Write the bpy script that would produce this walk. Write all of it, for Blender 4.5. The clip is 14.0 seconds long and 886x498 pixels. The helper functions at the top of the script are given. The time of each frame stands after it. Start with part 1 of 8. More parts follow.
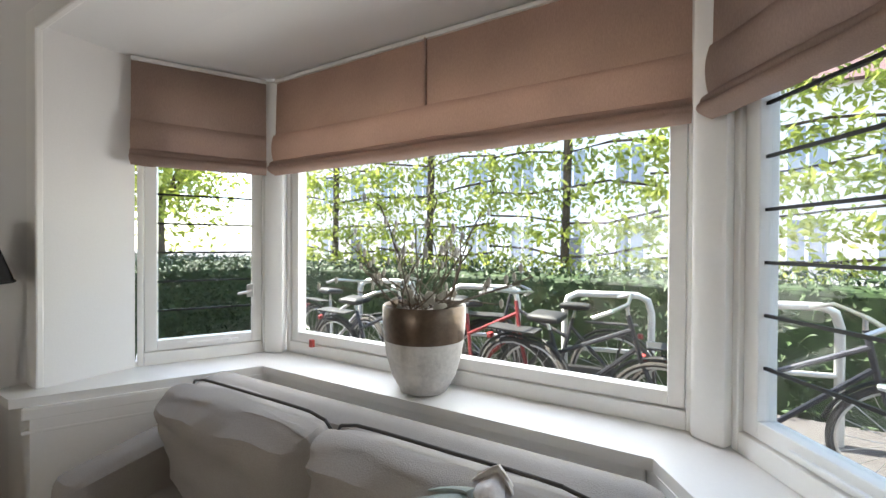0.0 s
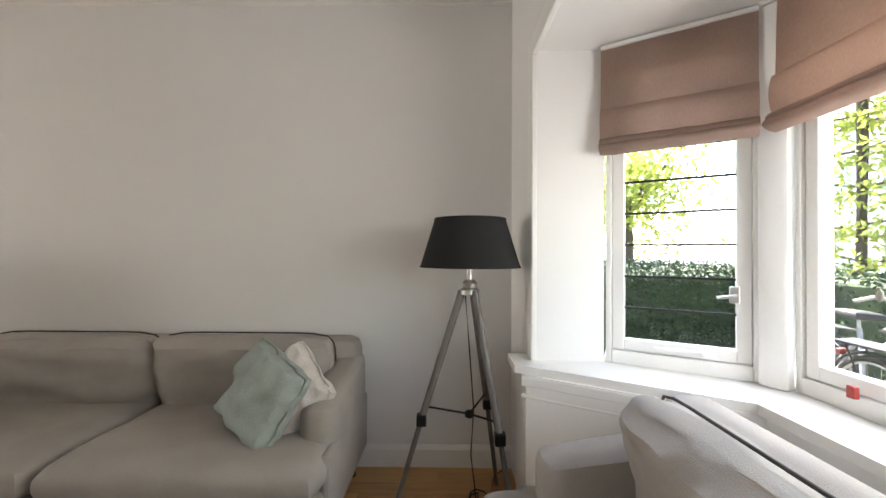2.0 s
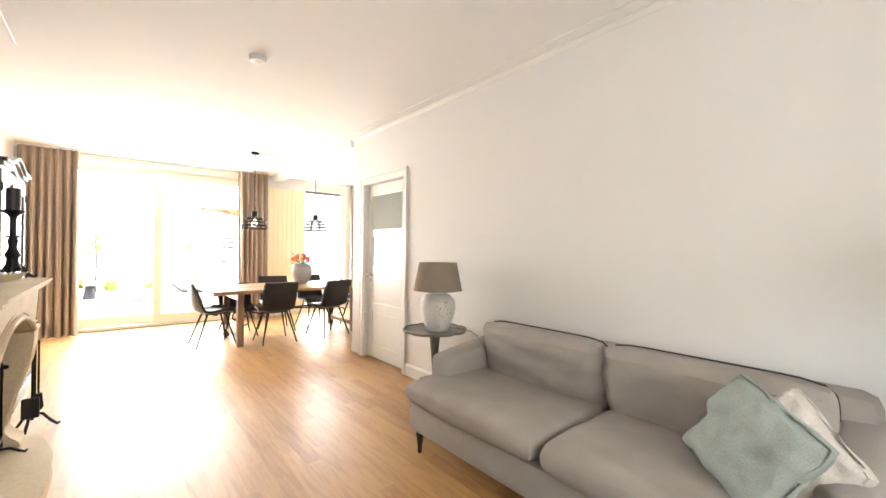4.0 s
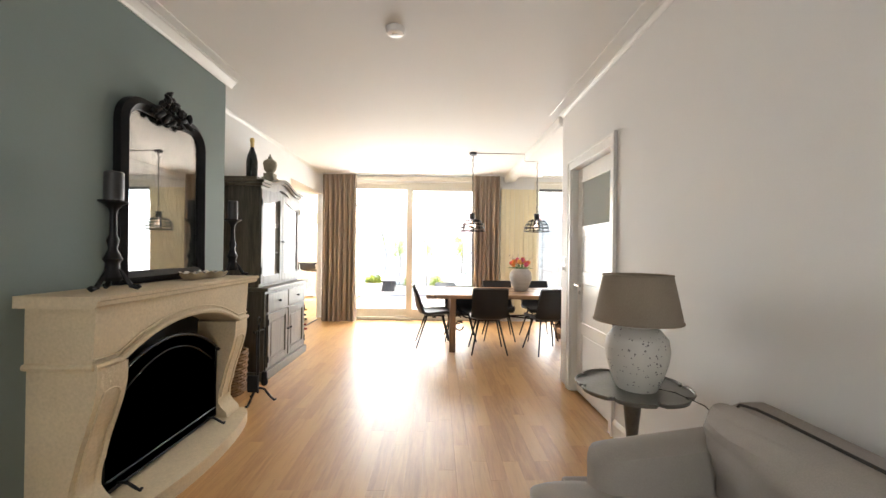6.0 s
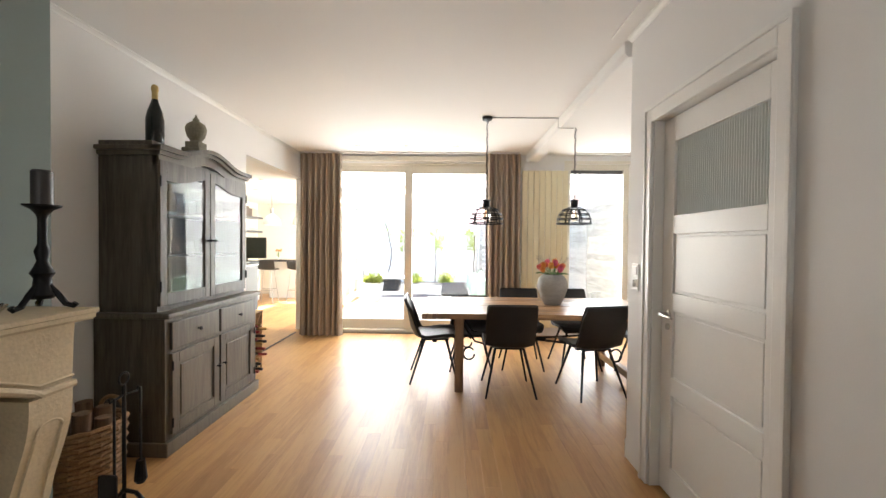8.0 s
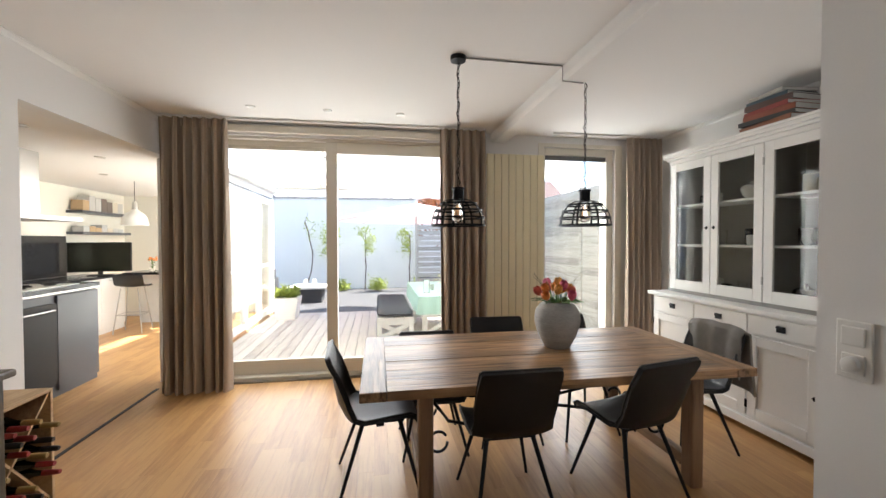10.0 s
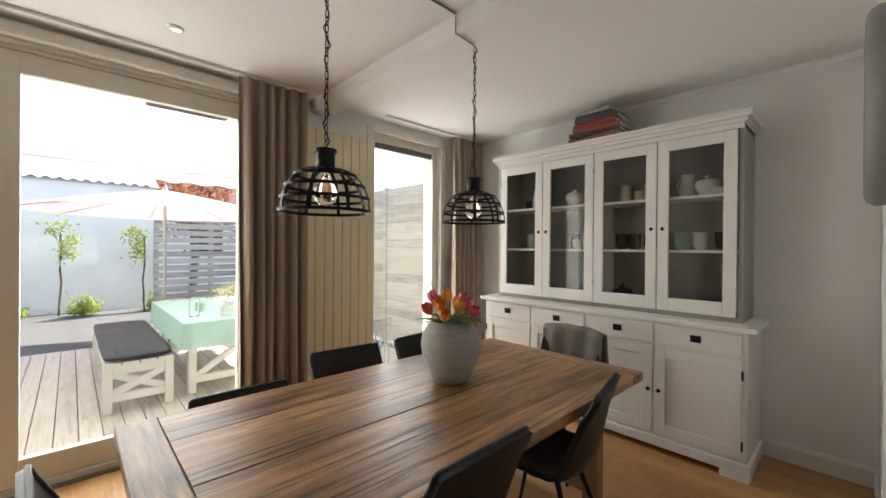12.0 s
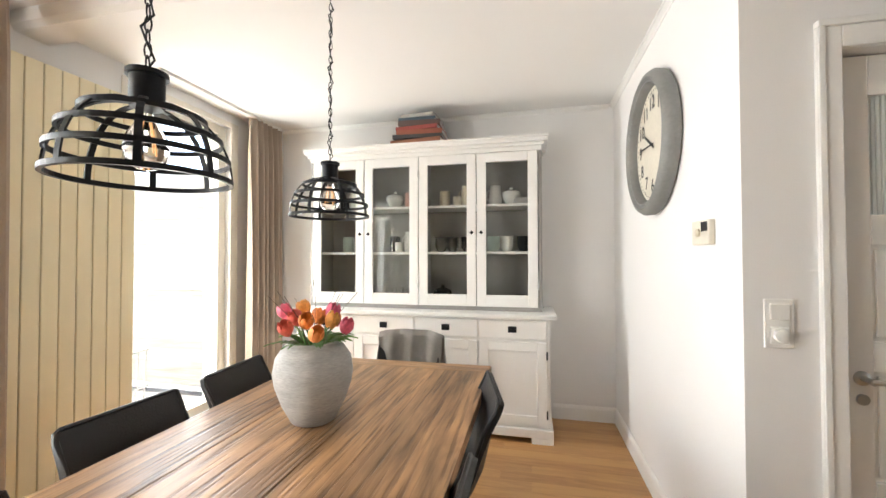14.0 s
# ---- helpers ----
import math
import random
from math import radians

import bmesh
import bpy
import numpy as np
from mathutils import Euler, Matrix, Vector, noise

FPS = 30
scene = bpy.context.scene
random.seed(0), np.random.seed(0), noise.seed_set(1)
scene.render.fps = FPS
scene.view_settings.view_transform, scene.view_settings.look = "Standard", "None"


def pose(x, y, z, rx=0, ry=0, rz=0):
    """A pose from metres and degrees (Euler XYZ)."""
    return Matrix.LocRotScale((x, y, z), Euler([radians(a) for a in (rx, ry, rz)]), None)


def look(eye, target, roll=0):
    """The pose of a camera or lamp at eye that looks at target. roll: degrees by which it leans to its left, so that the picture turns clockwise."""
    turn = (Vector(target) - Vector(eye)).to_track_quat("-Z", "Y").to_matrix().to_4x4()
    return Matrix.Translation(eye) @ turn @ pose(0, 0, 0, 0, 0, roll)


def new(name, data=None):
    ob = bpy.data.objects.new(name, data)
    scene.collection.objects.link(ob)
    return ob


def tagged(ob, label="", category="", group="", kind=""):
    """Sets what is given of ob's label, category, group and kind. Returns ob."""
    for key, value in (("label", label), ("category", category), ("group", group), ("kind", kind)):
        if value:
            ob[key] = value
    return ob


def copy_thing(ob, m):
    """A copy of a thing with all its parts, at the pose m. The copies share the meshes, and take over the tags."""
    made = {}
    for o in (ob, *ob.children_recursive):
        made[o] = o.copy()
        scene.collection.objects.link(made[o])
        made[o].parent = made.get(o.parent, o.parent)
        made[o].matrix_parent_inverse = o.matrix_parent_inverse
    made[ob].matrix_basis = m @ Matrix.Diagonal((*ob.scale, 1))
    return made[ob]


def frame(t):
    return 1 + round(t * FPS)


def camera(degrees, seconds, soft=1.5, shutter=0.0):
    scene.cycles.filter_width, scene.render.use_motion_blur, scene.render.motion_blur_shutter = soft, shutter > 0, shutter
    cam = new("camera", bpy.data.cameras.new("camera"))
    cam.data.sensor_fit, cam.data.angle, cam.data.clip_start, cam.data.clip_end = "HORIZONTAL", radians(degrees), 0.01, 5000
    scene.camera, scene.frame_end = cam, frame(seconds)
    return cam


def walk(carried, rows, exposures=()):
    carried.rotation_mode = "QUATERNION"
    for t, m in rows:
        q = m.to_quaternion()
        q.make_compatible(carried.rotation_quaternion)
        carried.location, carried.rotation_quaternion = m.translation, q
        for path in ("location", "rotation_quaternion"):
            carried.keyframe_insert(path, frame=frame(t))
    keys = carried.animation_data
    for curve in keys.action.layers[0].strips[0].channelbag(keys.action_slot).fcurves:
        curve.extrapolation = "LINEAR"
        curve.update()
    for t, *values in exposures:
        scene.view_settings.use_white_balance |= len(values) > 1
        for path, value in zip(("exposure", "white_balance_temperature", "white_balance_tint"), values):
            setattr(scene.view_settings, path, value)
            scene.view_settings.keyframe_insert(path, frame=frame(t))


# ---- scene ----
cam = camera(97.0, 14.0)
PATH = [
    (0, (-0.274, -0.168, 1.299), (0.7, -1.914, 1.282), 0.3),
    (0.5, (-0.171, -0.289, 1.222), (1.269, -1.676, 1.256), -0.6),
    (1, (-0.049, -0.332, 1.241), (1.731, -1.243, 1.246), -0.2),
    (1.5, (0.017, -0.354, 1.23), (1.968, -0.793, 1.246), 0.0),
    (2, (0.031, -0.323, 1.224), (2.03, -0.306, 1.246), 0.3),
    (2.5, (-0.011, -0.28, 1.273), (1.93, 0.202, 1.264), -0.1),
    (3, (-0.072, -0.205, 1.253), (1.715, 0.694, 1.265), 0.3),
    (3.5, (-0.097, -0.113, 1.265), (1.464, 1.138, 1.279), 0.5),
    (4, (-0.041, 0.081, 1.298), (1.244, 1.614, 1.305), 0.6),
    (4.2, (0.062, 0.146, 1.279), (1.205, 1.787, 1.292), 0.7),
    (6.3, (1.105, 0.854, 1.298), (1.084, 2.854, 1.304), 0.4),
    (6.5, (1.128, 0.984, 1.295), (1.102, 2.984, 1.295), 0.3),
    (7, (1.143, 1.339, 1.31), (1.111, 3.338, 1.313), 0.5),
    (7.2, (1.159, 1.493, 1.314), (1.12, 3.492, 1.31), 0.6),
    (9.3, (1.062, 3.176, 1.488), (1.064, 5.176, 1.445), -0.3),
    (9.5, (1.041, 3.341, 1.483), (1.117, 5.339, 1.438), -0.2),
    (10, (0.99, 3.687, 1.486), (1.321, 5.659, 1.444), -0.1),
    (10.5, (0.911, 4.044, 1.49), (1.496, 5.956, 1.456), -0.1),
    (11, (0.833, 4.347, 1.492), (1.641, 6.177, 1.459), 0.2),
    (11.5, (0.772, 4.56, 1.476), (1.853, 6.243, 1.454), 0.7),
    (12, (0.778, 4.77, 1.447), (2.155, 6.22, 1.44), 0.5),
    (12.5, (0.722, 5.073, 1.439), (2.396, 6.167, 1.456), 0.4),
    (13, (0.701, 5.205, 1.453), (2.545, 5.98, 1.472), 0.2),
    (13.5, (0.758, 5.254, 1.43), (2.678, 5.814, 1.46), 0.6),
    (14, (0.781, 5.368, 1.404), (2.733, 5.802, 1.443), -0.1),
]
walk(cam, [(t, look(eye, target, roll)) for t, eye, target, roll in PATH],
     exposures=[(0.0, 2.7, 6500, 10), (1.5, 2.75, 6550, 11), (2.0, 3.5, 6600, 11), (2.5, 4.05, 6600, 11), (3.5, 4.6, 6700, 12), (4.2, 4.3, 6700, 12), (6.3, 3.52, 6450, 10), (7.2, 3.4, 6450, 10),
                (9.3, 2.35, 6250, 11), (10.5, 2.12, 6200, 11), (12.0, 1.93, 6500, 10), (13.0, 3.08, 6400, 10), (14.0, 3.25, 6300, 10)])

# ---- world and light ----
world = bpy.data.worlds.new("world")
scene.world = world
world.use_nodes = True
wn = world.node_tree
sky = wn.nodes.new("ShaderNodeTexSky")
sky.sky_type = "NISHITA"
sky.sun_disc = False
sky.sun_elevation = radians(53)
sky.sun_rotation = radians(84)
wn.links.new(sky.outputs[0], wn.nodes["Background"].inputs[0])
wn.nodes["Background"].inputs[1].default_value = 0.15

sun_data = bpy.data.lights.new("sun", "SUN")
sun_data.energy, sun_data.angle, sun_data.color = 5.0, radians(0.6), (1.0, 0.95, 0.86)
sun = new("sun", sun_data)
sun.matrix_world = look((0, 0, 0), (-0.59, -0.06, -0.80))


def window_light(name, place, target, width, height, watts, color=(1, 0.98, 0.95)):
    data = bpy.data.lights.new(name, "AREA")
    data.shape, data.size, data.size_y, data.energy, data.color = "RECTANGLE", width, height, watts, color
    lamp = new(name, data)
    lamp.matrix_world = look(place, target)
    return lamp


window_light("daylight_slider", (0.55, 8.35, 1.25), (0.55, 0, 1.0), 2.2, 1.9, 13)
window_light("daylight_side_window", (3.35, 8.35, 1.3), (3.35, 0, 1.0), 0.85, 2.0, 7)
window_light("daylight_bay_front", (0.49, -1.66, 1.3), (0.49, 0, 1.2), 1.6, 0.75, 2.9)
window_light("daylight_kitchen", (-1.15, 10.3, 1.3), (-4, 10.3, 1.2), 3.6, 2.0, 26, (1, 0.95, 0.85))


# ---- materials ----
def nodes_of(name):
    m = bpy.data.materials.new(name)
    m.use_nodes = True
    nt = m.node_tree
    return m, nt, nt.nodes["Principled BSDF"]


def mat(name, color, rough=0.5, metal=0.0, vary=0.08, scale=6.0, grain=60.0, bump=0.15, stretch=(1, 1, 1), coat=0.0, per_object=0.0):
    """A surface with stains at one scale and fine grain at another."""
    m, nt, b = nodes_of(name)
    N, L = nt.nodes.new, nt.links.new
    co = N("ShaderNodeTexCoord")
    mp = N("ShaderNodeMapping")
    mp.inputs["Scale"].default_value = stretch
    L(co.outputs["Object"], mp.inputs[0])
    big, fine = N("ShaderNodeTexNoise"), N("ShaderNodeTexNoise")
    big.inputs["Scale"].default_value, fine.inputs["Scale"].default_value = scale, grain
    big.inputs["Detail"].default_value, fine.inputs["Detail"].default_value = 4, 3
    for n in (big, fine):
        L(mp.outputs[0], n.inputs["Vector"])
    add = N("ShaderNodeMath")
    add.operation = "ADD"
    L(big.outputs[0], add.inputs[0])
    L(fine.outputs[0], add.inputs[1])
    last = add.outputs[0]
    if per_object:
        info, mul, ad2 = N("ShaderNodeObjectInfo"), N("ShaderNodeMath"), N("ShaderNodeMath")
        mul.operation = "MULTIPLY"
        mul.inputs[1].default_value = per_object
        L(info.outputs["Random"], mul.inputs[0])
        ad2.operation = "ADD"
        L(mul.outputs[0], ad2.inputs[0])
        L(last, ad2.inputs[1])
        last = ad2.outputs[0]
    ramp = N("ShaderNodeMapRange")
    ramp.inputs["From Min"].default_value, ramp.inputs["From Max"].default_value = 0.6, 1.4 + per_object
    ramp.inputs["To Min"].default_value, ramp.inputs["To Max"].default_value = 1 - vary, 1 + vary
    L(last, ramp.inputs[0])
    mix = N("ShaderNodeVectorMath")
    mix.operation = "SCALE"
    mix.inputs[0].default_value = color
    L(ramp.outputs[0], mix.inputs["Scale"])
    L(mix.outputs[0], b.inputs["Base Color"])
    b.inputs["Roughness"].default_value, b.inputs["Metallic"].default_value = rough, metal
    b.inputs["Coat Weight"].default_value = coat
    if bump:
        bp = N("ShaderNodeBump")
        bp.inputs["Strength"].default_value, bp.inputs["Distance"].default_value = bump, 0.004
        L(fine.outputs[0], bp.inputs["Height"])
        L(bp.outputs[0], b.inputs["Normal"])
    return m


def wood(name, dark, light, axis=1, rough=0.35, scale=3.0, bump=0.2, coat=0.0, island=False, span=(0.5, 1.05)):
    """Timber with grain along one axis and a tone of its own for each piece."""
    m, nt, b = nodes_of(name)
    N, L = nt.nodes.new, nt.links.new
    co, mp, info = N("ShaderNodeTexCoord"), N("ShaderNodeMapping"), N("ShaderNodeObjectInfo")
    st = [9.0, 9.0, 9.0]
    st[axis] = 0.7
    mp.inputs["Scale"].default_value = st
    L(co.outputs["Object"], mp.inputs[0])
    shift = N("ShaderNodeVectorMath")
    shift.operation = "ADD"
    comb = N("ShaderNodeMath")
    comb.operation = "MULTIPLY"
    comb.inputs[1].default_value = 37.0
    rnd = info.outputs["Random"]
    if island:
        geo = N("ShaderNodeNewGeometry")
        rnd = geo.outputs["Random Per Island"]
    L(rnd, comb.inputs[0])
    L(mp.outputs[0], shift.inputs[0])
    L(comb.outputs[0], shift.inputs[1])
    big, fine = N("ShaderNodeTexNoise"), N("ShaderNodeTexNoise")
    big.inputs["Scale"].default_value, fine.inputs["Scale"].default_value = scale, scale * 6
    big.inputs["Detail"].default_value, big.inputs["Distortion"].default_value = 5, 1.2
    L(shift.outputs[0], big.inputs["Vector"])
    L(shift.outputs[0], fine.inputs["Vector"])
    a1, a2 = N("ShaderNodeMath"), N("ShaderNodeMath")
    a1.operation = a2.operation = "MULTIPLY_ADD"
    a1.inputs[1].default_value = 0.35
    L(fine.outputs[0], a1.inputs[0])
    L(big.outputs[0], a1.inputs[2])
    a2.inputs[1].default_value = 0.35
    L(rnd, a2.inputs[0])
    L(a1.outputs[0], a2.inputs[2])
    ramp = N("ShaderNodeValToRGB")
    ramp.color_ramp.elements[0].position, ramp.color_ramp.elements[1].position = span
    ramp.color_ramp.elements[0].color, ramp.color_ramp.elements[1].color = (*dark, 1), (*light, 1)
    L(a2.outputs[0], ramp.inputs[0])
    L(ramp.outputs[0], b.inputs["Base Color"])
    b.inputs["Roughness"].default_value = rough
    b.inputs["Coat Weight"].default_value = coat
    b.inputs["Coat Roughness"].default_value = 0.25
    bp = N("ShaderNodeBump")
    bp.inputs["Strength"].default_value, bp.inputs["Distance"].default_value = bump, 0.003
    L(a1.outputs[0], bp.inputs["Height"])
    L(bp.outputs[0], b.inputs["Normal"])
    return m


def glass(name, tint=(1, 1, 1), rough=0.0):
    m, nt, b = nodes_of(name)
    b.inputs["Base Color"].default_value = (*tint, 1)
    b.inputs["Roughness"].default_value = rough
    b.inputs["Transmission Weight"].default_value = 1
    b.inputs["IOR"].default_value = 1.45
    return m


M_WALL = mat("wall_paint", (0.80, 0.79, 0.775), 0.7, vary=0.02, scale=1.5, grain=180, bump=0.08)
M_CEIL = mat("ceiling_paint", (0.82, 0.81, 0.79), 0.8, vary=0.015, scale=1.2, grain=150, bump=0.05)
M_TEAL = mat("grey_green_paint", (0.19, 0.235, 0.225), 0.7, vary=0.04, scale=2, grain=180, bump=0.08)
M_WHITE = mat("white_gloss_paint", (0.82, 0.81, 0.78), 0.28, vary=0.02, scale=4, grain=90, bump=0.04)
M_CREAM = mat("cream_frame_paint", (0.74, 0.70, 0.61), 0.4, vary=0.03, scale=3, grain=90, bump=0.05)
M_RAD = mat("cream_radiator_enamel", (0.80, 0.72, 0.50), 0.35, vary=0.02, scale=2, grain=120, bump=0.03)
M_FLOOR = wood("oak_parquet", (0.34, 0.17, 0.06), (0.53, 0.30, 0.115), 1, 0.42, coat=0.12, span=(0.42, 1.2))


def cracked(m, axis):
    """Adds thin dark weathered cracks along the grain of a timber."""
    nt = m.node_tree
    N, L = nt.nodes.new, nt.links.new
    b = nt.nodes["Principled BSDF"]
    src = b.inputs["Base Color"].links[0].from_socket
    co, mp, nz, big, mr, mul, mix = N("ShaderNodeTexCoord"), N("ShaderNodeMapping"), N("ShaderNodeTexNoise"), N("ShaderNodeTexNoise"), N("ShaderNodeMapRange"), N("ShaderNodeMath"), N("ShaderNodeMix")
    st = [48.0, 48.0, 48.0]
    st[axis] = 2.2
    mp.inputs["Scale"].default_value = st
    L(co.outputs["Object"], mp.inputs[0])
    L(mp.outputs[0], nz.inputs["Vector"])
    L(co.outputs["Object"], big.inputs["Vector"])
    nz.inputs["Scale"].default_value, nz.inputs["Detail"].default_value = 1.0, 3
    big.inputs["Scale"].default_value, big.inputs["Detail"].default_value = 5.0, 3
    mr.inputs["From Min"].default_value, mr.inputs["From Max"].default_value = 0.51, 0.63
    mr.inputs["To Min"].default_value, mr.inputs["To Max"].default_value = 0.0, 1.0
    L(nz.outputs[0], mr.inputs[0])
    mul.operation = "MULTIPLY"
    mul.use_clamp = True
    L(mr.outputs[0], mul.inputs[0])
    L(big.outputs[0], mul.inputs[1])
    pm, pn, pr, ps = N("ShaderNodeMapping"), N("ShaderNodeTexNoise"), N("ShaderNodeMapRange"), N("ShaderNodeVectorMath")
    wide = [6.0, 6.0, 6.0]
    wide[axis] = 1.5
    pm.inputs["Scale"].default_value = wide
    L(co.outputs["Object"], pm.inputs[0])
    L(pm.outputs[0], pn.inputs["Vector"])
    pn.inputs["Scale"].default_value, pn.inputs["Detail"].default_value, pn.inputs["Distortion"].default_value = 1.3, 4, 0.8
    pr.inputs["From Min"].default_value, pr.inputs["From Max"].default_value = 0.3, 0.7
    pr.inputs["To Min"].default_value, pr.inputs["To Max"].default_value = 0.5, 1.35
    L(pn.outputs[0], pr.inputs[0])
    ps.operation = "SCALE"
    L(src, ps.inputs[0])
    L(pr.outputs[0], ps.inputs["Scale"])
    mix.data_type = "RGBA"
    L(mul.outputs[0], mix.inputs["Factor"])
    L(ps.outputs[0], mix.inputs["A"])
    mix.inputs["B"].default_value = (0.03, 0.014, 0.006, 1)
    L(mix.outputs["Result"], b.inputs["Base Color"])
    bp = N("ShaderNodeBump")
    bp.invert = True
    bp.inputs["Strength"].default_value, bp.inputs["Distance"].default_value = 0.8, 0.003
    L(mul.outputs[0], bp.inputs["Height"])
    L(b.inputs["Normal"].links[0].from_socket, bp.inputs["Normal"])
    L(bp.outputs[0], b.inputs["Normal"])
    return m


M_TABLE = cracked(wood("reclaimed_elm", (0.085, 0.036, 0.014), (0.43, 0.245, 0.115), 0, 0.38, 1.6, 0.6, span=(0.48, 1.0)), 0)
M_LINEN = mat("grey_linen", (0.35, 0.32, 0.29), 0.95, vary=0.14, scale=5, grain=320, bump=0.4)
M_PIPING = mat("dark_piping", (0.05, 0.045, 0.04), 0.9)
M_CURTAIN = mat("taupe_curtain", (0.37, 0.295, 0.23), 0.95, vary=0.08, scale=4, grain=260, bump=0.35, stretch=(1, 1, 0.3))
M_LEATHER = mat("black_leather", (0.013, 0.013, 0.0135), 0.45, vary=0.25, scale=8, grain=140, bump=0.3)
M_BLACK = mat("black_metal", (0.012, 0.012, 0.013), 0.45, 0.6, vary=0.2, scale=10, grain=90)
M_DARKWOOD = wood("dark_stained_oak", (0.045, 0.036, 0.025), (0.135, 0.112, 0.08), 2, 0.4, 3, 0.3)
M_STONE = mat("sandstone", (0.62, 0.51, 0.34), 0.8, vary=0.14, scale=3, grain=70, bump=0.5)


def pane_glass(name, tint):
    """Thin window glass: clear, with a surface reflection that grows at the edges."""
    m, nt, b = nodes_of(name)
    N, L = nt.nodes.new, nt.links.new
    lw, pw, fr, mx, tr, gl = N("ShaderNodeLayerWeight"), N("ShaderNodeMath"), N("ShaderNodeMath"), N("ShaderNodeMixShader"), N("ShaderNodeBsdfTransparent"), N("ShaderNodeBsdfGlossy")
    lw.inputs[0].default_value = 0.5
    pw.operation, fr.operation = "POWER", "MULTIPLY_ADD"
    pw.inputs[1].default_value = 4.0
    L(lw.outputs["Facing"], pw.inputs[0])
    L(pw.outputs[0], fr.inputs[0])
    fr.inputs[1].default_value, fr.inputs[2].default_value = 0.7, 0.03
    tr.inputs[0].default_value = (*tint, 1)
    gl.inputs["Roughness"].default_value = 0.01
    L(fr.outputs[0], mx.inputs[0])
    L(tr.outputs[0], mx.inputs[1])
    L(gl.outputs[0], mx.inputs[2])
    L(mx.outputs[0], nt.nodes["Material Output"].inputs[0])
    return m


M_GLASS = pane_glass("clear_pane", (0.95, 0.96, 0.95))
M_STEEL = mat("brushed_steel", (0.55, 0.54, 0.52), 0.3, 1.0, vary=0.06, grain=200)


# ---- mesh helpers ----
def box(bm, x0, y0, z0, x1, y1, z1, bev=0.0, m=None):
    r = bmesh.ops.create_cube(bm, size=1.0)
    vs = r["verts"]
    t = Matrix.Translation(((x0 + x1) / 2, (y0 + y1) / 2, (z0 + z1) / 2)) @ Matrix.Diagonal((abs(x1 - x0), abs(y1 - y0), abs(z1 - z0), 1))
    bmesh.ops.transform(bm, matrix=(m @ t) if m else t, verts=vs)
    if bev:
        es = list({e for v in vs for e in v.link_edges})
        bmesh.ops.bevel(bm, geom=es, offset=bev, segments=2, profile=0.5, affect="EDGES")
    return bm


def cyl(bm, p, q, r0, r1=None, n=12):
    """A round bar from p to q."""
    p, q = Vector(p), Vector(q)
    d = q - p
    rot = d.to_track_quat("Z", "Y").to_matrix().to_4x4()
    bmesh.ops.create_cone(bm, cap_ends=True, segments=n, radius1=r0, radius2=r0 if r1 is None else r1, depth=d.length,
                          matrix=Matrix.Translation((p + q) / 2) @ rot)
    return bm


def lathe(bm, profile, n=28, m=None):
    """A turned shape round the z axis from (radius, height) pairs, bottom to top."""
    rings = []
    for r, z in profile:
        ring = []
        for k in range(n):
            a = 2 * math.pi * k / n
            v = Vector((max(r, 0.0005) * math.cos(a), max(r, 0.0005) * math.sin(a), z))
            ring.append(bm.verts.new(m @ v if m else v))
        rings.append(ring)
    for a, b in zip(rings, rings[1:]):
        for k in range(n):
            bm.faces.new((a[k], a[(k + 1) % n], b[(k + 1) % n], b[k]))
    bm.faces.new(rings[0][::-1])
    bm.faces.new(rings[-1])
    return bm


def seg(bm, p, q, z0, z1, t, bev=0.0):
    """An upright slab from p to q in plan, with thickness t to the left of the way."""
    p, q = Vector((*p, 0)), Vector((*q, 0))
    d = q - p
    m = Matrix.Translation(p) @ Matrix.Rotation(math.atan2(d.y, d.x), 4, "Z")
    return box(bm, 0, 0, z0, d.length, t, z1, bev, m)


def prism(bm, outline, z0, z1):
    """A flat plate with the given outline (anticlockwise) from z0 to z1."""
    lo = [bm.verts.new((x, y, z0)) for x, y in outline]
    hi = [bm.verts.new((x, y, z1)) for x, y in outline]
    n = len(outline)
    bm.faces.new(lo[::-1])
    bm.faces.new(hi)
    for k in range(n):
        bm.faces.new((lo[k], lo[(k + 1) % n], hi[(k + 1) % n], hi[k]))
    return bm


def mesh_of(name, bm, material, smooth=False):
    bmesh.ops.recalc_face_normals(bm, faces=bm.faces)
    me = bpy.data.meshes.new(name)
    bm.to_mesh(me)
    bm.free()
    me.materials.append(material)
    if smooth:
        me.shade_smooth()
        me.set_sharp_from_angle(angle=radians(40))
    return me


def part(name, bm, material, parent=None, label="", smooth=False, m=None):
    ob = new(name, mesh_of(name, bm, material, smooth))
    ob.parent = parent
    if m:
        ob.matrix_basis = m
    if label:
        tagged(ob, label)
    return ob


def thing(name, m, label, category, group="", kind=""):
    ob = new(name)
    ob.empty_display_size = 0.1
    ob.matrix_basis = m
    return tagged(ob, label, category, group, kind)


def structure(name, bm, material, label, category, smooth=False):
    return tagged(part(name, bm, material, None, "", smooth), label, category, "", "structure")


def B(*a, **k):
    return box(bmesh.new(), *a, **k)


# ---- the rooms ----
XL, XR, YF, YW, XE, YB, HC = -1.12, 2.30, -0.70, 4.665, 4.35, 8.02, 2.70
T = 0.12

bm = bmesh.new()
box(bm, XL - 3.2, YF - 0.3, -0.12, XE + T, YB + 0.2, -0.012)
structure("floor", bm, M_FLOOR, "golden oak strip parquet floor", "floor")

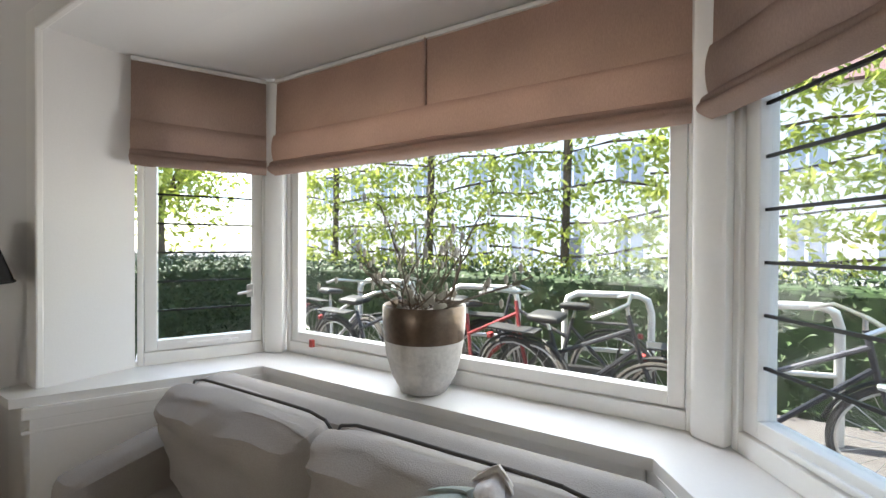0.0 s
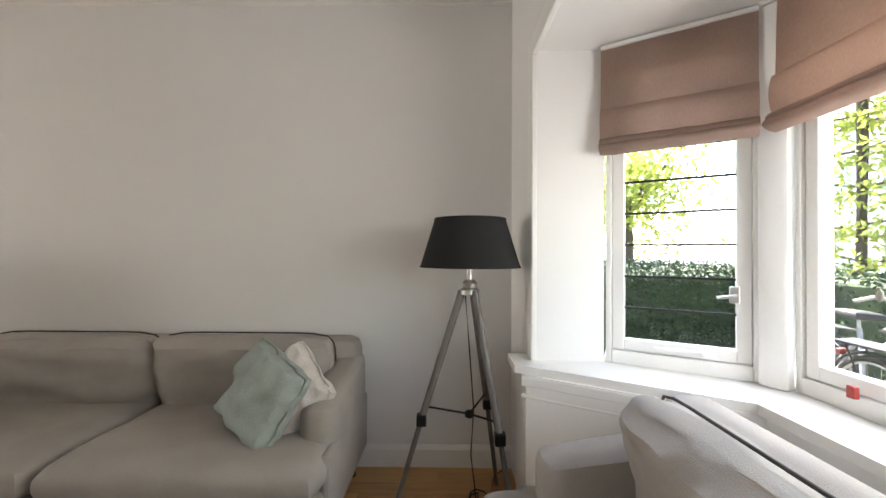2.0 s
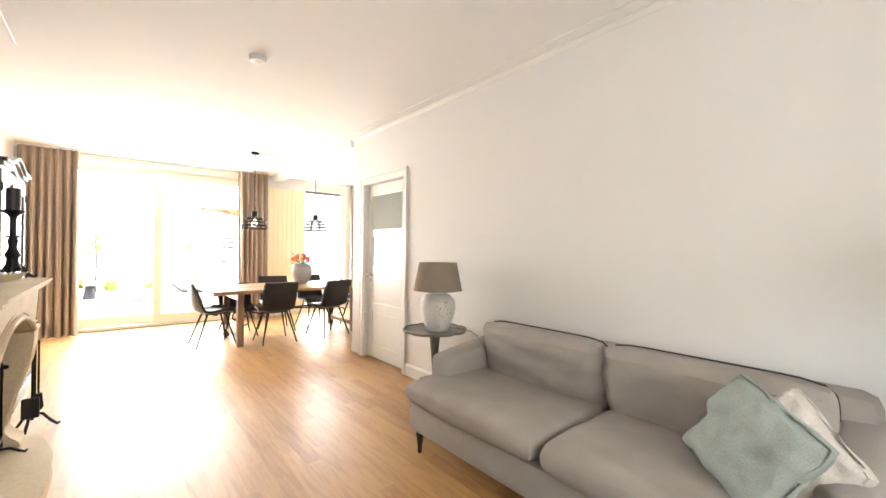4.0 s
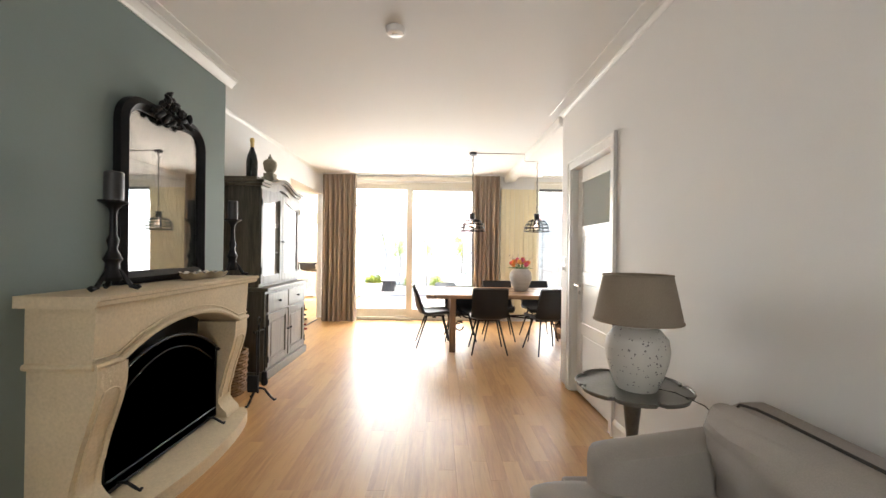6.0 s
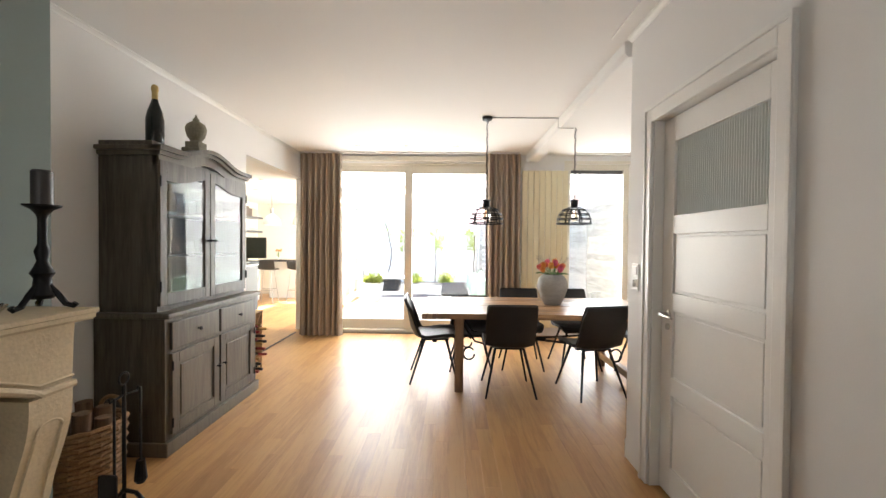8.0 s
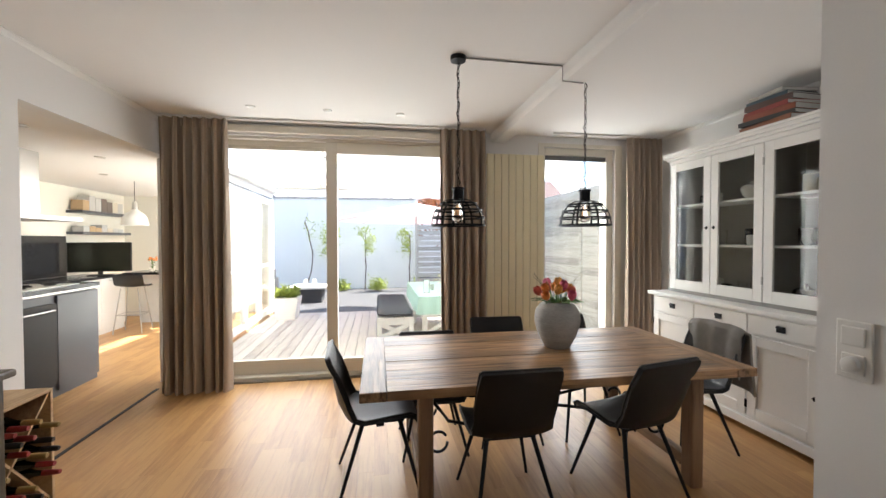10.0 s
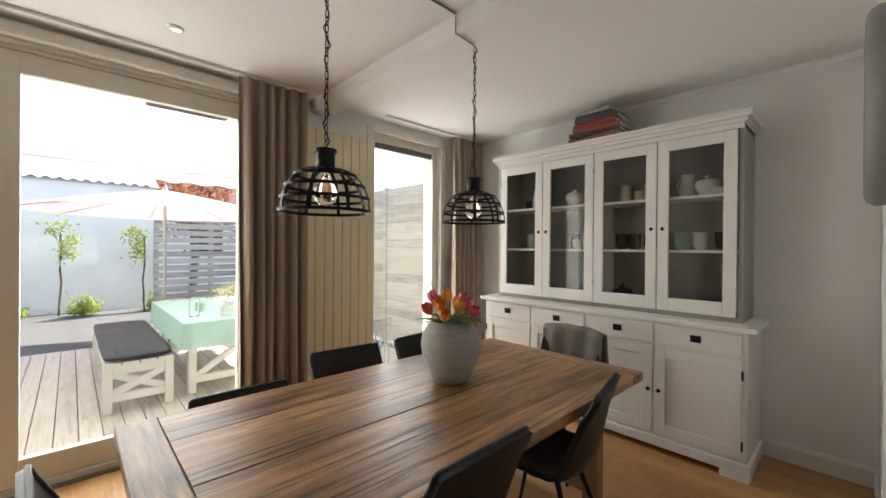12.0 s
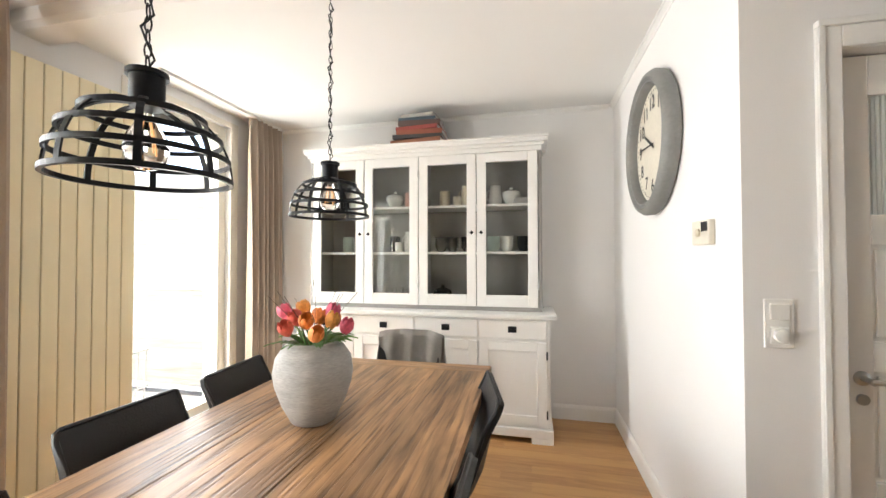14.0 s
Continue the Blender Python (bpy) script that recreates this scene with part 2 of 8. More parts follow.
bm = bmesh.new()
box(bm, XL - T, YF, HC, XE + T, YB + 0.3, HC + 0.15)
structure("ceiling", bm, M_CEIL, "white plastered ceiling", "ceiling")

bm = bmesh.new()
box(bm, XR, YF, 0, XR + T, 3.50, HC)
box(bm, XR, 3.50, 2.11, XR + T, 4.40, HC)
box(bm, XR, 4.40, 0, XR + T, YW, HC)
structure("wall_east_living", bm, M_WALL, "white plastered living room wall", "wall")
structure("wall_clock", B(XR + T, YW - T, 0, XE, YW, HC), M_WALL, "white plastered wall behind the clock", "wall")
structure("wall_east_dining", B(XE, YW - T, 0, XE + T, YB, HC), M_WALL, "white plastered dining room wall", "wall")
bm = bmesh.new()
box(bm, XL - T, YF, 0, XL, 6.43, HC)
box(bm, XL - T, 6.43, 2.34, XL, YB, HC)
structure("wall_west", bm, M_WALL, "white plastered wall with an opening to the kitchen", "wall")
bm = bmesh.new()
box(bm, XL, YB, 0, -0.75, YB + 0.25, HC)
box(bm, -0.75, YB, 2.58, 1.9, YB + 0.25, HC)
box(bm, 1.9, YB, 0, 2.9, YB + 0.25, HC)
box(bm, 2.9, YB, 2.58, 3.82, YB + 0.25, HC)
box(bm, 2.9, YB, 0, 3.82, YB + 0.25, 0.10)
box(bm, 3.82, YB, 0, XE + T, YB + 0.25, HC)
structure("wall_garden", bm, M_WALL, "white plastered garden wall with two openings", "wall")
structure("chimney_breast", B(XL, 2.17, 0, -0.715, 3.915, HC), M_TEAL, "grey-green painted chimney breast", "chimney breast")

# bay
BX0, BX1 = -0.69, 1.67
bm = bmesh.new()
box(bm, XL - T, YF - 0.28, 0, BX0, YF, HC)
box(bm, BX1, YF - 0.28, 0, XR + T, YF, HC)
box(bm, BX0, YF - 0.28, 2.08, BX1, YF, HC)
structure("wall_street", bm, M_WALL, "white street wall open to the bay", "wall")
bm = bmesh.new()
seg(bm, (1.42, -1.52), (-0.44, -1.52), 0, 0.80, 0.15)
seg(bm, (BX1, YF - 0.28), (1.42, -1.52), 0, 0.80, 0.15)
seg(bm, (-0.44, -1.52), (BX0, YF - 0.28), 0, 0.80, 0.15)
structure("bay_parapet", bm, M_WALL, "white low wall under the bay windows", "wall")
bm = prism(bmesh.new(), [(BX0 - 0.1, YF - 0.28), (-0.50, -1.75), (1.48, -1.75), (BX1 + 0.1, YF - 0.28)], 2.08, 2.3)
structure("bay_ceiling", bm, M_CEIL, "white bay ceiling", "ceiling")
bm = prism(bmesh.new(), [(1.62, -0.60), (1.22, -1.26), (-0.26, -1.26), (-0.66, -0.60), (-0.78, -0.60), (-0.78, YF), (BX0, YF), (BX0, YF - 0.28), (-0.44, -1.52), (1.42, -1.52), (BX1, YF - 0.28), (BX1, YF), (1.80, YF), (1.80, -0.60)][::-1], 0.745, 0.777)
structure("window_sill", bm, M_WHITE, "white painted bay window sill", "window sill")


# ---- more shapes ----
def tube(bm, pts, r, n=6, closed=False):
    """A round cord through the points."""
    pts = [Vector(p) for p in pts]
    k = len(pts)
    rings = []
    for i, p in enumerate(pts):
        a = pts[(i - 1) % k] if closed or i else p
        b = pts[(i + 1) % k] if closed or i < k - 1 else p
        q = (b - a).to_track_quat("Z", "Y")
        rings.append([bm.verts.new(p + q @ Vector((r * math.cos(2 * math.pi * j / n), r * math.sin(2 * math.pi * j / n), 0))) for j in range(n)])
    pairs = list(zip(rings, rings[1:])) + ([(rings[-1], rings[0])] if closed else [])
    for a, b in pairs:
        off = min(range(n), key=lambda s: (a[0].co - b[s].co).length)
        for j in range(n):
            bm.faces.new((a[j], a[(j + 1) % n], b[(j + 1 + off) % n], b[(j + off) % n]))
    if not closed:
        bm.faces.new(rings[0][::-1])
        bm.faces.new(rings[-1])
    return bm


def extrude(bm, outline, p, q, up=(0, 0, 1)):
    """A profile (side, up) carried along the straight line from p to q; side points to the left of the way."""
    p, q, up = Vector(p), Vector(q), Vector(up)
    side = up.cross((q - p).normalized())
    a = [bm.verts.new(p + side * s + up * h) for s, h in outline]
    b = [bm.verts.new(q + side * s + up * h) for s, h in outline]
    n = len(outline)
    bm.faces.new(a)
    bm.faces.new(b[::-1])
    for k in range(n):
        bm.faces.new((a[k], b[k], b[(k + 1) % n], a[(k + 1) % n]))
    return bm


def cushion(w, d, h, edge=0.4, power=5.0, wrinkle=0.012, cuts=11, seed=0, sag=0.0):
    """A stuffed cushion, centred, w by d across and h thick."""
    bm = bmesh.new()
    bmesh.ops.create_cube(bm, size=2.0)
    bmesh.ops.subdivide_edges(bm, edges=bm.edges[:], cuts=cuts, use_grid_fill=True)
    for v in bm.verts:
        x, y, z = v.co
        f = max(0.0, (1 - abs(x) ** power) * (1 - abs(y) ** power)) ** 0.4
        t = edge + (1 - edge) * f
        rim = 1 - 0.06 * abs(z) ** 3 * max(abs(x), abs(y)) ** 6
        corner = 1 - 0.05 * (abs(x) * abs(y)) ** 6
        n = noise.noise(Vector((x * 1.7 + seed * 3.1, y * 1.7, z + seed))) + 0.5 * noise.noise(Vector((x * 4 + seed, y * 4, z * 2)))
        v.co = Vector((x * w / 2 * rim * corner, y * d / 2 * rim * corner, z * h / 2 * t + n * wrinkle - sag * (1 - x * x) * (1 - y * y)))
    return bm


def sheet(bm, grid, thick):
    """A draped cloth from rows of points, with a thickness."""
    rows = [[bm.verts.new(p) for p in row] for row in grid]
    made = []
    for a, b in zip(rows, rows[1:]):
        for k in range(len(a) - 1):
            made.append(bm.faces.new((a[k], a[k + 1], b[k + 1], b[k])))
    bmesh.ops.recalc_face_normals(bm, faces=made)
    bmesh.ops.solidify(bm, geom=made, thickness=thick)
    return bm


def frame_panel(bm, w, h, stile, t, rails=(), m=None):
    """A frame in the xz plane from (0,0) to (w,h): two stiles, a top and bottom rail and more rails at (z0, z1)."""
    box(bm, 0, 0, 0, stile, t, h, 0.003, m)
    box(bm, w - stile, 0, 0, w, t, h, 0.003, m)
    for z0, z1 in ((0, stile), (h - stile, h), *rails):
        box(bm, stile, 0, z0, w - stile, t, z1, 0.003, m)
    return bm


# ---- trim of the rooms ----
SKIRT = [(0, 0), (0.016, 0), (0.016, 0.10), (0.010, 0.115), (0.004, 0.125), (0, 0.125)]
CORNICE = [(0, 0), (0, -0.032), (0.007, -0.032), (0.012, -0.022), (0.026, -0.010), (0.036, -0.008), (0.036, 0)]
SKIRT_R = [(-s, h) for s, h in SKIRT]


def trim(name, profile, p, q, label, category):
    structure(name, extrude(bmesh.new(), profile, p, q), M_WHITE, label, category)


for a, b in (((XR, YF, 0), (XR, 3.45, 0)), ((XE, YW, 0), (XE, 5.18, 0)), ((XE, 7.4, 0), (XE, YB, 0))):
    trim("baseboard", SKIRT, a, b, "white painted wooden baseboard", "baseboard")
trim("baseboard", SKIRT, (XR, YW, 0), (XE - 0.017, YW, 0), "white painted wooden baseboard", "baseboard")
trim("baseboard", SKIRT_R, (XL, 3.93, 0), (XL, 4.54, 0), "white painted wooden baseboard", "baseboard")
trim("cornice", CORNICE, (XR, YF, HC - 0.001), (XR, YW, HC - 0.001), "white plaster ceiling cornice", "cornice")
trim("cornice", CORNICE, (XR, YW, HC - 0.001), (XE, YW, HC - 0.001), "white plaster ceiling cornice", "cornice")
trim("cornice", CORNICE, (XE, YW + 0.037, HC - 0.001), (XE, YB, HC - 0.001), "white plaster ceiling cornice", "cornice")
CORN_R = [(-s, h) for s, h in CORNICE]
COVE_R = [(0, 0), (0, -0.065), (-0.010, -0.065), (-0.018, -0.05), (-0.05, -0.016), (-0.062, -0.012), (-0.062, 0)]
trim("cornice", COVE_R, (-0.715, 2.17, HC - 0.001), (-0.715, 3.99, HC - 0.001), "white plaster ceiling cornice", "cornice")
trim("cornice", CORN_R, (XL, 3.915, HC - 0.001), (XL, YB, HC - 0.001), "white plaster ceiling cornice", "cornice")
# second fine line of the cornice
for a, b in (((XR - 0.13, YF, HC), (XR - 0.13, YW, HC)), ((-0.585, 2.17, HC), (-0.585, 4.05, HC))):
    structure("ceiling_line", B(a[0] - 0.008, a[1], HC - 0.008, a[0] + 0.008, b[1], HC - 0.0005, 0.002), M_WHITE, "thin white plaster line on the ceiling", "cornice")

# ceiling beam
bm = extrude(bmesh.new(), [(0, 0), (0, -0.07), (-0.02, -0.10), (-0.17, -0.10), (-0.19, -0.07), (-0.19, 0)], (2.27, YW + 0.04, HC), (2.27, YB, HC))
structure("ceiling_beam", bm, M_CEIL, "white painted ceiling beam", "beam")

# ---- living room door ----
door = tagged(thing("door_1", pose(XR, 3.50, 0), "white panelled door with ribbed glass pane, closed", "door"), kind="structure")
bm = bmesh.new()
for y0, y1 in ((-0.05, 0.02), (0.88, 0.95)):
    box(bm, -0.018, y0, 0, 0.0, y1, 2.15, 0.004)
    box(bm, -0.026, y0 if y0 < 0 else y1 - 0.02, 0, -0.018, y0 + 0.02 if y0 < 0 else y1, 2.15, 0.003)
box(bm, -0.018, 0.02, 2.08, 0.0, 0.88, 2.15, 0.004)
box(bm, -0.026, -0.05, 2.15, 0.0, 0.95, 2.172, 0.003)
part("architrave", bm, M_WHITE, door)
bm = bmesh.new()
box(bm, 0.0, 0.0, 0, 0.12, 0.03, 2.11)
box(bm, 0.0, 0.87, 0, 0.12, 0.90, 2.11)
box(bm, 0.0, 0.03, 2.08, 0.12, 0.87, 2.11)
part("jamb", bm, M_WHITE, door)
leaf = bmesh.new()
RZ = ((0.0, 0.16), (0.56, 0.66), (1.02, 1.12), (1.44, 1.54), (1.94, 2.075))
box(leaf, 0.055, 0.033, 0.008, 0.092, 0.135, 2.075, 0.003)
box(leaf, 0.055, 0.765, 0.008, 0.092, 0.867, 2.075, 0.003)
for z0, z1 in RZ:
    box(leaf, 0.055, 0.135, max(z0, 0.008), 0.092, 0.765, z1, 0.003)
for (a0, a1), (b0, b1) in zip(RZ[:3], RZ[1:4]):
    box(leaf, 0.068, 0.135, a1, 0.080, 0.765, b0)
    box(leaf, 0.062, 0.150, a1 + 0.015, 0.068, 0.750, b0 - 0.015, 0.004)
lf = part("door_leaf", leaf, M_WHITE, door)
# pale, mostly opaque colour stands in for hall daylight and reflections in the pane
M_RIBBED = glass("ribbed_glass", (0.80, 0.85, 0.83), 0.3)
M_RIBBED.node_tree.nodes["Principled BSDF"].inputs["Transmission Weight"].default_value = 0.25
bm = bmesh.new()
for k in range(42):
    y = 0.135 + 0.63 * (k + 0.5) / 42
    cyl(bm, (0.074, y, 1.54), (0.074, y, 1.94), 0.0075, n=8)
part("ribbed_pane", bm, M_RIBBED, door, "ribbed translucent glass pane", True)
bm = bmesh.new()
lathe(bm, [(0.024, 0), (0.024, 0.006), (0.011, 0.010), (0.009, 0.04), (0.012, 0.05)], 16, pose(0.055, 0.80, 1.0, 0, -90, 0))
tube(bm, [(0.01, 0.80, 1.0), (0.004, 0.79, 1.0), (0.004, 0.74, 0.997), (0.008, 0.69, 0.994)], 0.009, 8)
cyl(bm, (0.055, 0.80, 0.93), (0.047, 0.80, 0.93), 0.018, n=14)
part("door_handle", bm, M_STEEL, door, "chrome lever handle", True)


# ---- bay windows ----
def fabric_translucent(name, color, amount):
    m, nt, b = nodes_of(name)
    N, L = nt.nodes.new, nt.links.new
    co, wv, nz = N("ShaderNodeTexCoord"), N("ShaderNodeTexNoise"), N("ShaderNodeTexNoise")
    wv.inputs["Scale"].default_value, nz.inputs["Scale"].default_value = 380, 4
    mp = N("ShaderNodeMapping")
    mp.inputs["Scale"].default_value = (1, 1, 0.25)
    L(co.outputs["Object"], mp.inputs[0])
    L(mp.outputs[0], wv.inputs["Vector"])
    L(co.outputs["Object"], nz.inputs["Vector"])
    mr, ad, sc = N("ShaderNodeMapRange"), N("ShaderNodeMath"), N("ShaderNodeVectorMath")
    ad.operation, sc.operation = "ADD", "SCALE"
    L(wv.outputs[0], ad.inputs[0])
    L(nz.outputs[0], ad.inputs[1])
    L(ad.outputs[0], mr.inputs[0])
    mr.inputs["From Min"].default_value, mr.inputs["From Max"].default_value = 0.6, 1.4
    mr.inputs["To Min"].default_value, mr.inputs["To Max"].default_value = 0.86, 1.14
    sc.inputs[0].default_value = color
    L(mr.outputs[0], sc.inputs["Scale"])
    L(sc.outputs[0], b.inputs["Base Color"])
    b.inputs["Roughness"].default_value = 0.95
    tr, mx = N("ShaderNodeBsdfTranslucent"), N("ShaderNodeMixShader")
    L(sc.outputs[0], tr.inputs[0])
    mx.inputs[0].default_value = amount
    L(b.outputs[0], mx.inputs[1])
    L(tr.outputs[0], mx.inputs[2])
    L(mx.outputs[0], nt.nodes["Material Output"].inputs[0])
    return m


M_BLIND = fabric_translucent("blind_linen", (0.50, 0.38, 0.32), 0.62)
M_LEAD = mat("lead_bar", (0.03, 0.03, 0.03), 0.6, 0.5)


def bay_window(n, p, q, bars, z0=0.777, z1=2.075, sash=False):
    """A window from p to q in plan, seen from inside on the right of the way, with its frame, sill rail and glass."""
    p, q = Vector((*p, 0)), Vector((*q, 0))
    w = (q - p).length
    m = Matrix.Translation(p) @ Matrix.Rotation(math.atan2(q.y - p.y, q.x - p.x), 4, "Z")
    label = "white wooden bay window with dark glazing bars" if bars else "large white wooden fixed bay window"
    win = tagged(thing("window_%d" % n, m, label, "window"), kind="structure")
    bm = bmesh.new()
    box(bm, 0, 0, z0, 0.022, 0.09, z1, 0.004)
    box(bm, w - 0.022, 0, z0, w, 0.09, z1, 0.004)
    box(bm, 0.022, 0, z0, w - 0.022, 0.09, z0 + 0.055, 0.004)
    box(bm, 0.022, 0, z1 - 0.06, w - 0.022, 0.09, z1, 0.004)
    part("window_frame", bm, M_WHITE, win)
    s = 0.044
    bm = frame_panel(bmesh.new(), w - 0.048, z1 - z0 - 0.12, s, 0.05, m=pose(0.024, 0.012, z0 + 0.057))
    sa = part("sash", bm, M_WHITE, win)
    gx0, gx1, gz0, gz1 = 0.024 + s, w - 0.024 - s, z0 + 0.057 + s, z1 - 0.06 - s
    pane = part("pane", B(gx0 - 0.004, 0.035, gz0 - 0.004, gx1 + 0.004, 0.041, gz1 + 0.004), M_GLASS, win)
    pane.visible_shadow = False
    if bars:
        for k in range(7):
            z = gz0 + 0.128 * (k + 1)
            if z < gz1 - 0.02:
                bm = B(gx0, 0.026, z - 0.004, gx1, 0.034, z + 0.004)
                part("glazing_bar", bm, M_LEAD, win)
        bm = bmesh.new()
        box(bm, w * 0.35, -0.012, z0 + 0.075, w * 0.75, 0.0, z0 + 0.087, 0.003)
        cyl(bm, (w * 0.68, -0.012, z0 + 0.081), (w * 0.68, -0.03, z0 + 0.081), 0.009, 0.007, 10)
        part("window_stay", bm, M_WHITE, win)
        bm = bmesh.new()
        box(bm, w - 0.09, -0.008, 1.05, w - 0.06, 0.012, 1.11, 0.003)
        tube(bm, [(w - 0.075, -0.006, 1.08), (w - 0.075, -0.03, 1.08), (w - 0.10, -0.035, 1.075), (w - 0.13, -0.035, 1.07)], 0.006, 8)
        part("window_catch", bm, M_STEEL, win, "chrome window catch")
    return win


bay_window(1, (1.665, -0.985), (1.405, -1.42), True)
bay_window(2, (1.33, -1.47), (-0.36, -1.47), False)
bay_window(3, (-0.435, -1.42), (-0.685, -0.985), True)
for k, (x, y, a) in enumerate(((1.375, -1.455, 30), (-0.405, -1.455, -30))):
    bm = box(bmesh.new(), -0.045, -0.05, 0.777, 0.045, 0.05, 2.078, 0.015, pose(x, y, 0, 0, 0, a))
    structure("bay_post", bm, M_WHITE, "white painted corner post between bay windows", "post", True)
# the outer edge of the parapet and head, closing the bay round the windows
bm = bmesh.new()
for a, b in (((1.74, -0.98), (1.46, -1.52)), ((1.46, -1.58), (-0.48, -1.58)), ((-0.48, -1.52), (-0.76, -0.98))):
    seg(bm, a, b, 1.99, 2.30, 0.06)
structure("bay_fascia", bm, M_WHITE, "white outer boarding above the bay windows", "fascia")


def roman_blind(p, q, label):
    """A half-drawn roman blind along p to q, hung on the room side."""
    p, q = Vector((*p, 0)), Vector((*q, 0))
    w = (q - p).length
    m = Matrix.Translation(p) @ Matrix.Rotation(math.atan2(q.y - p.y, q.x - p.x), 4, "Z")
    ob = thing("roman_blind", m, label, "blind", "bay blinds")
    n = 25
    top, grid = 2.062, []
    prof = [(0.0, top), (0.002, 1.97), (0.004, 1.88), (0.006, 1.795)]
    for y, z in prof:
        grid.append([Vector((w * i / (n - 1), -y - 0.003 * noise.noise(Vector((i * 0.5 + w, z * 6, 0))), z)) for i in range(n)])
    part("upper_cloth", sheet(bmesh.new(), grid, 0.002), M_BLIND, ob, smooth=True)
    for k, (z1, z0, out) in enumerate(((1.81, 1.665, 0.022), (1.69, 1.645, 0.035), (1.672, 1.625, 0.045))):
        grid = []
        for s in range(9):
            a = s / 8
            bulge = out * math.sin(math.pi * min(1, 0.12 + 0.88 * a)) ** 0.7
            grid.append([Vector((w * i / (n - 1), -0.006 - bulge - 0.002 * noise.noise(Vector((i * 0.7, k * 3.0 + w, a))),
                                 z1 + (z0 - z1) * a + 0.004 * noise.noise(Vector((i * 0.35, w * 3, k))))) for i in range(n)])
        part("fold", sheet(bmesh.new(), grid, 0.002), M_BLIND, ob, smooth=True)
    part("head_rail", B(0, -0.012, top - 0.004, w, 0.02, top + 0.012, 0.002), M_WHITE, ob)
    if w > 1:
        part("seam", B(w * 0.497, -0.012, 1.80, w * 0.503, -0.004, top), M_BLIND, ob)
    return ob


roman_blind((1.64, -0.955), (1.37, -1.385), "half-drawn taupe linen roman blind at the bay")
roman_blind((1.32, -1.405), (-0.34, -1.405), "wide half-drawn taupe linen roman blind at the bay")
roman_blind((-0.39, -1.385), (-0.66, -0.955), "half-drawn taupe linen roman blind at the bay")
# apron under the sill
bm = bmesh.new()
seg(bm, (1.58, -0.64), (1.20, -1.29), 0, 0.745, 0.2)
seg(bm, (1.20, -1.29), (-0.24, -1.29), 0, 0.745, 0.2)
seg(bm, (-0.24, -1.29), (-0.62, -0.64), 0, 0.745, 0.2)
seg(bm, (1.80, -0.64), (1.58, -0.64), 0, 0.745, 0.1)
structure("sill_panelling", bm, M_WHITE, "white boarded panelling under the bay sill", "panelling")
bm = bmesh.new()
for a, b in (((1.59, -0.62), (1.21, -1.272)), ((1.205, -1.272), (-0.245, -1.272)), ((-0.25, -1.272), (-0.63, -0.62))):
    seg(bm, a, b, 0.70, 0.744, 0.03, 0.006)
    seg(bm, a, b, 0.655, 0.668, 0.025, 0.004)
structure("sill_moulding", bm, M_WHITE, "white moulding under the bay sill", "trim")
bm = box(bmesh.new(), BX1 - 0.001, YF - 0.002, 0.777, BX1 + 0.09, YF + 0.022, 2.14, 0.006)
box(bm, BX0 - 0.09, YF - 0.002, 0.777, BX0 + 0.001, YF + 0.022, 2.14, 0.006)
box(bm, BX0, YF - 0.002, 2.06, BX1, YF + 0.022, 2.14, 0.006)
structure("bay_casing", bm, M_WHITE, "white casing round the bay opening", "trim")

# ---- sofas ----
M_LEG = wood("black_brown_wood", (0.008, 0.006, 0.005), (0.03, 0.022, 0.018), 2, 0.35)


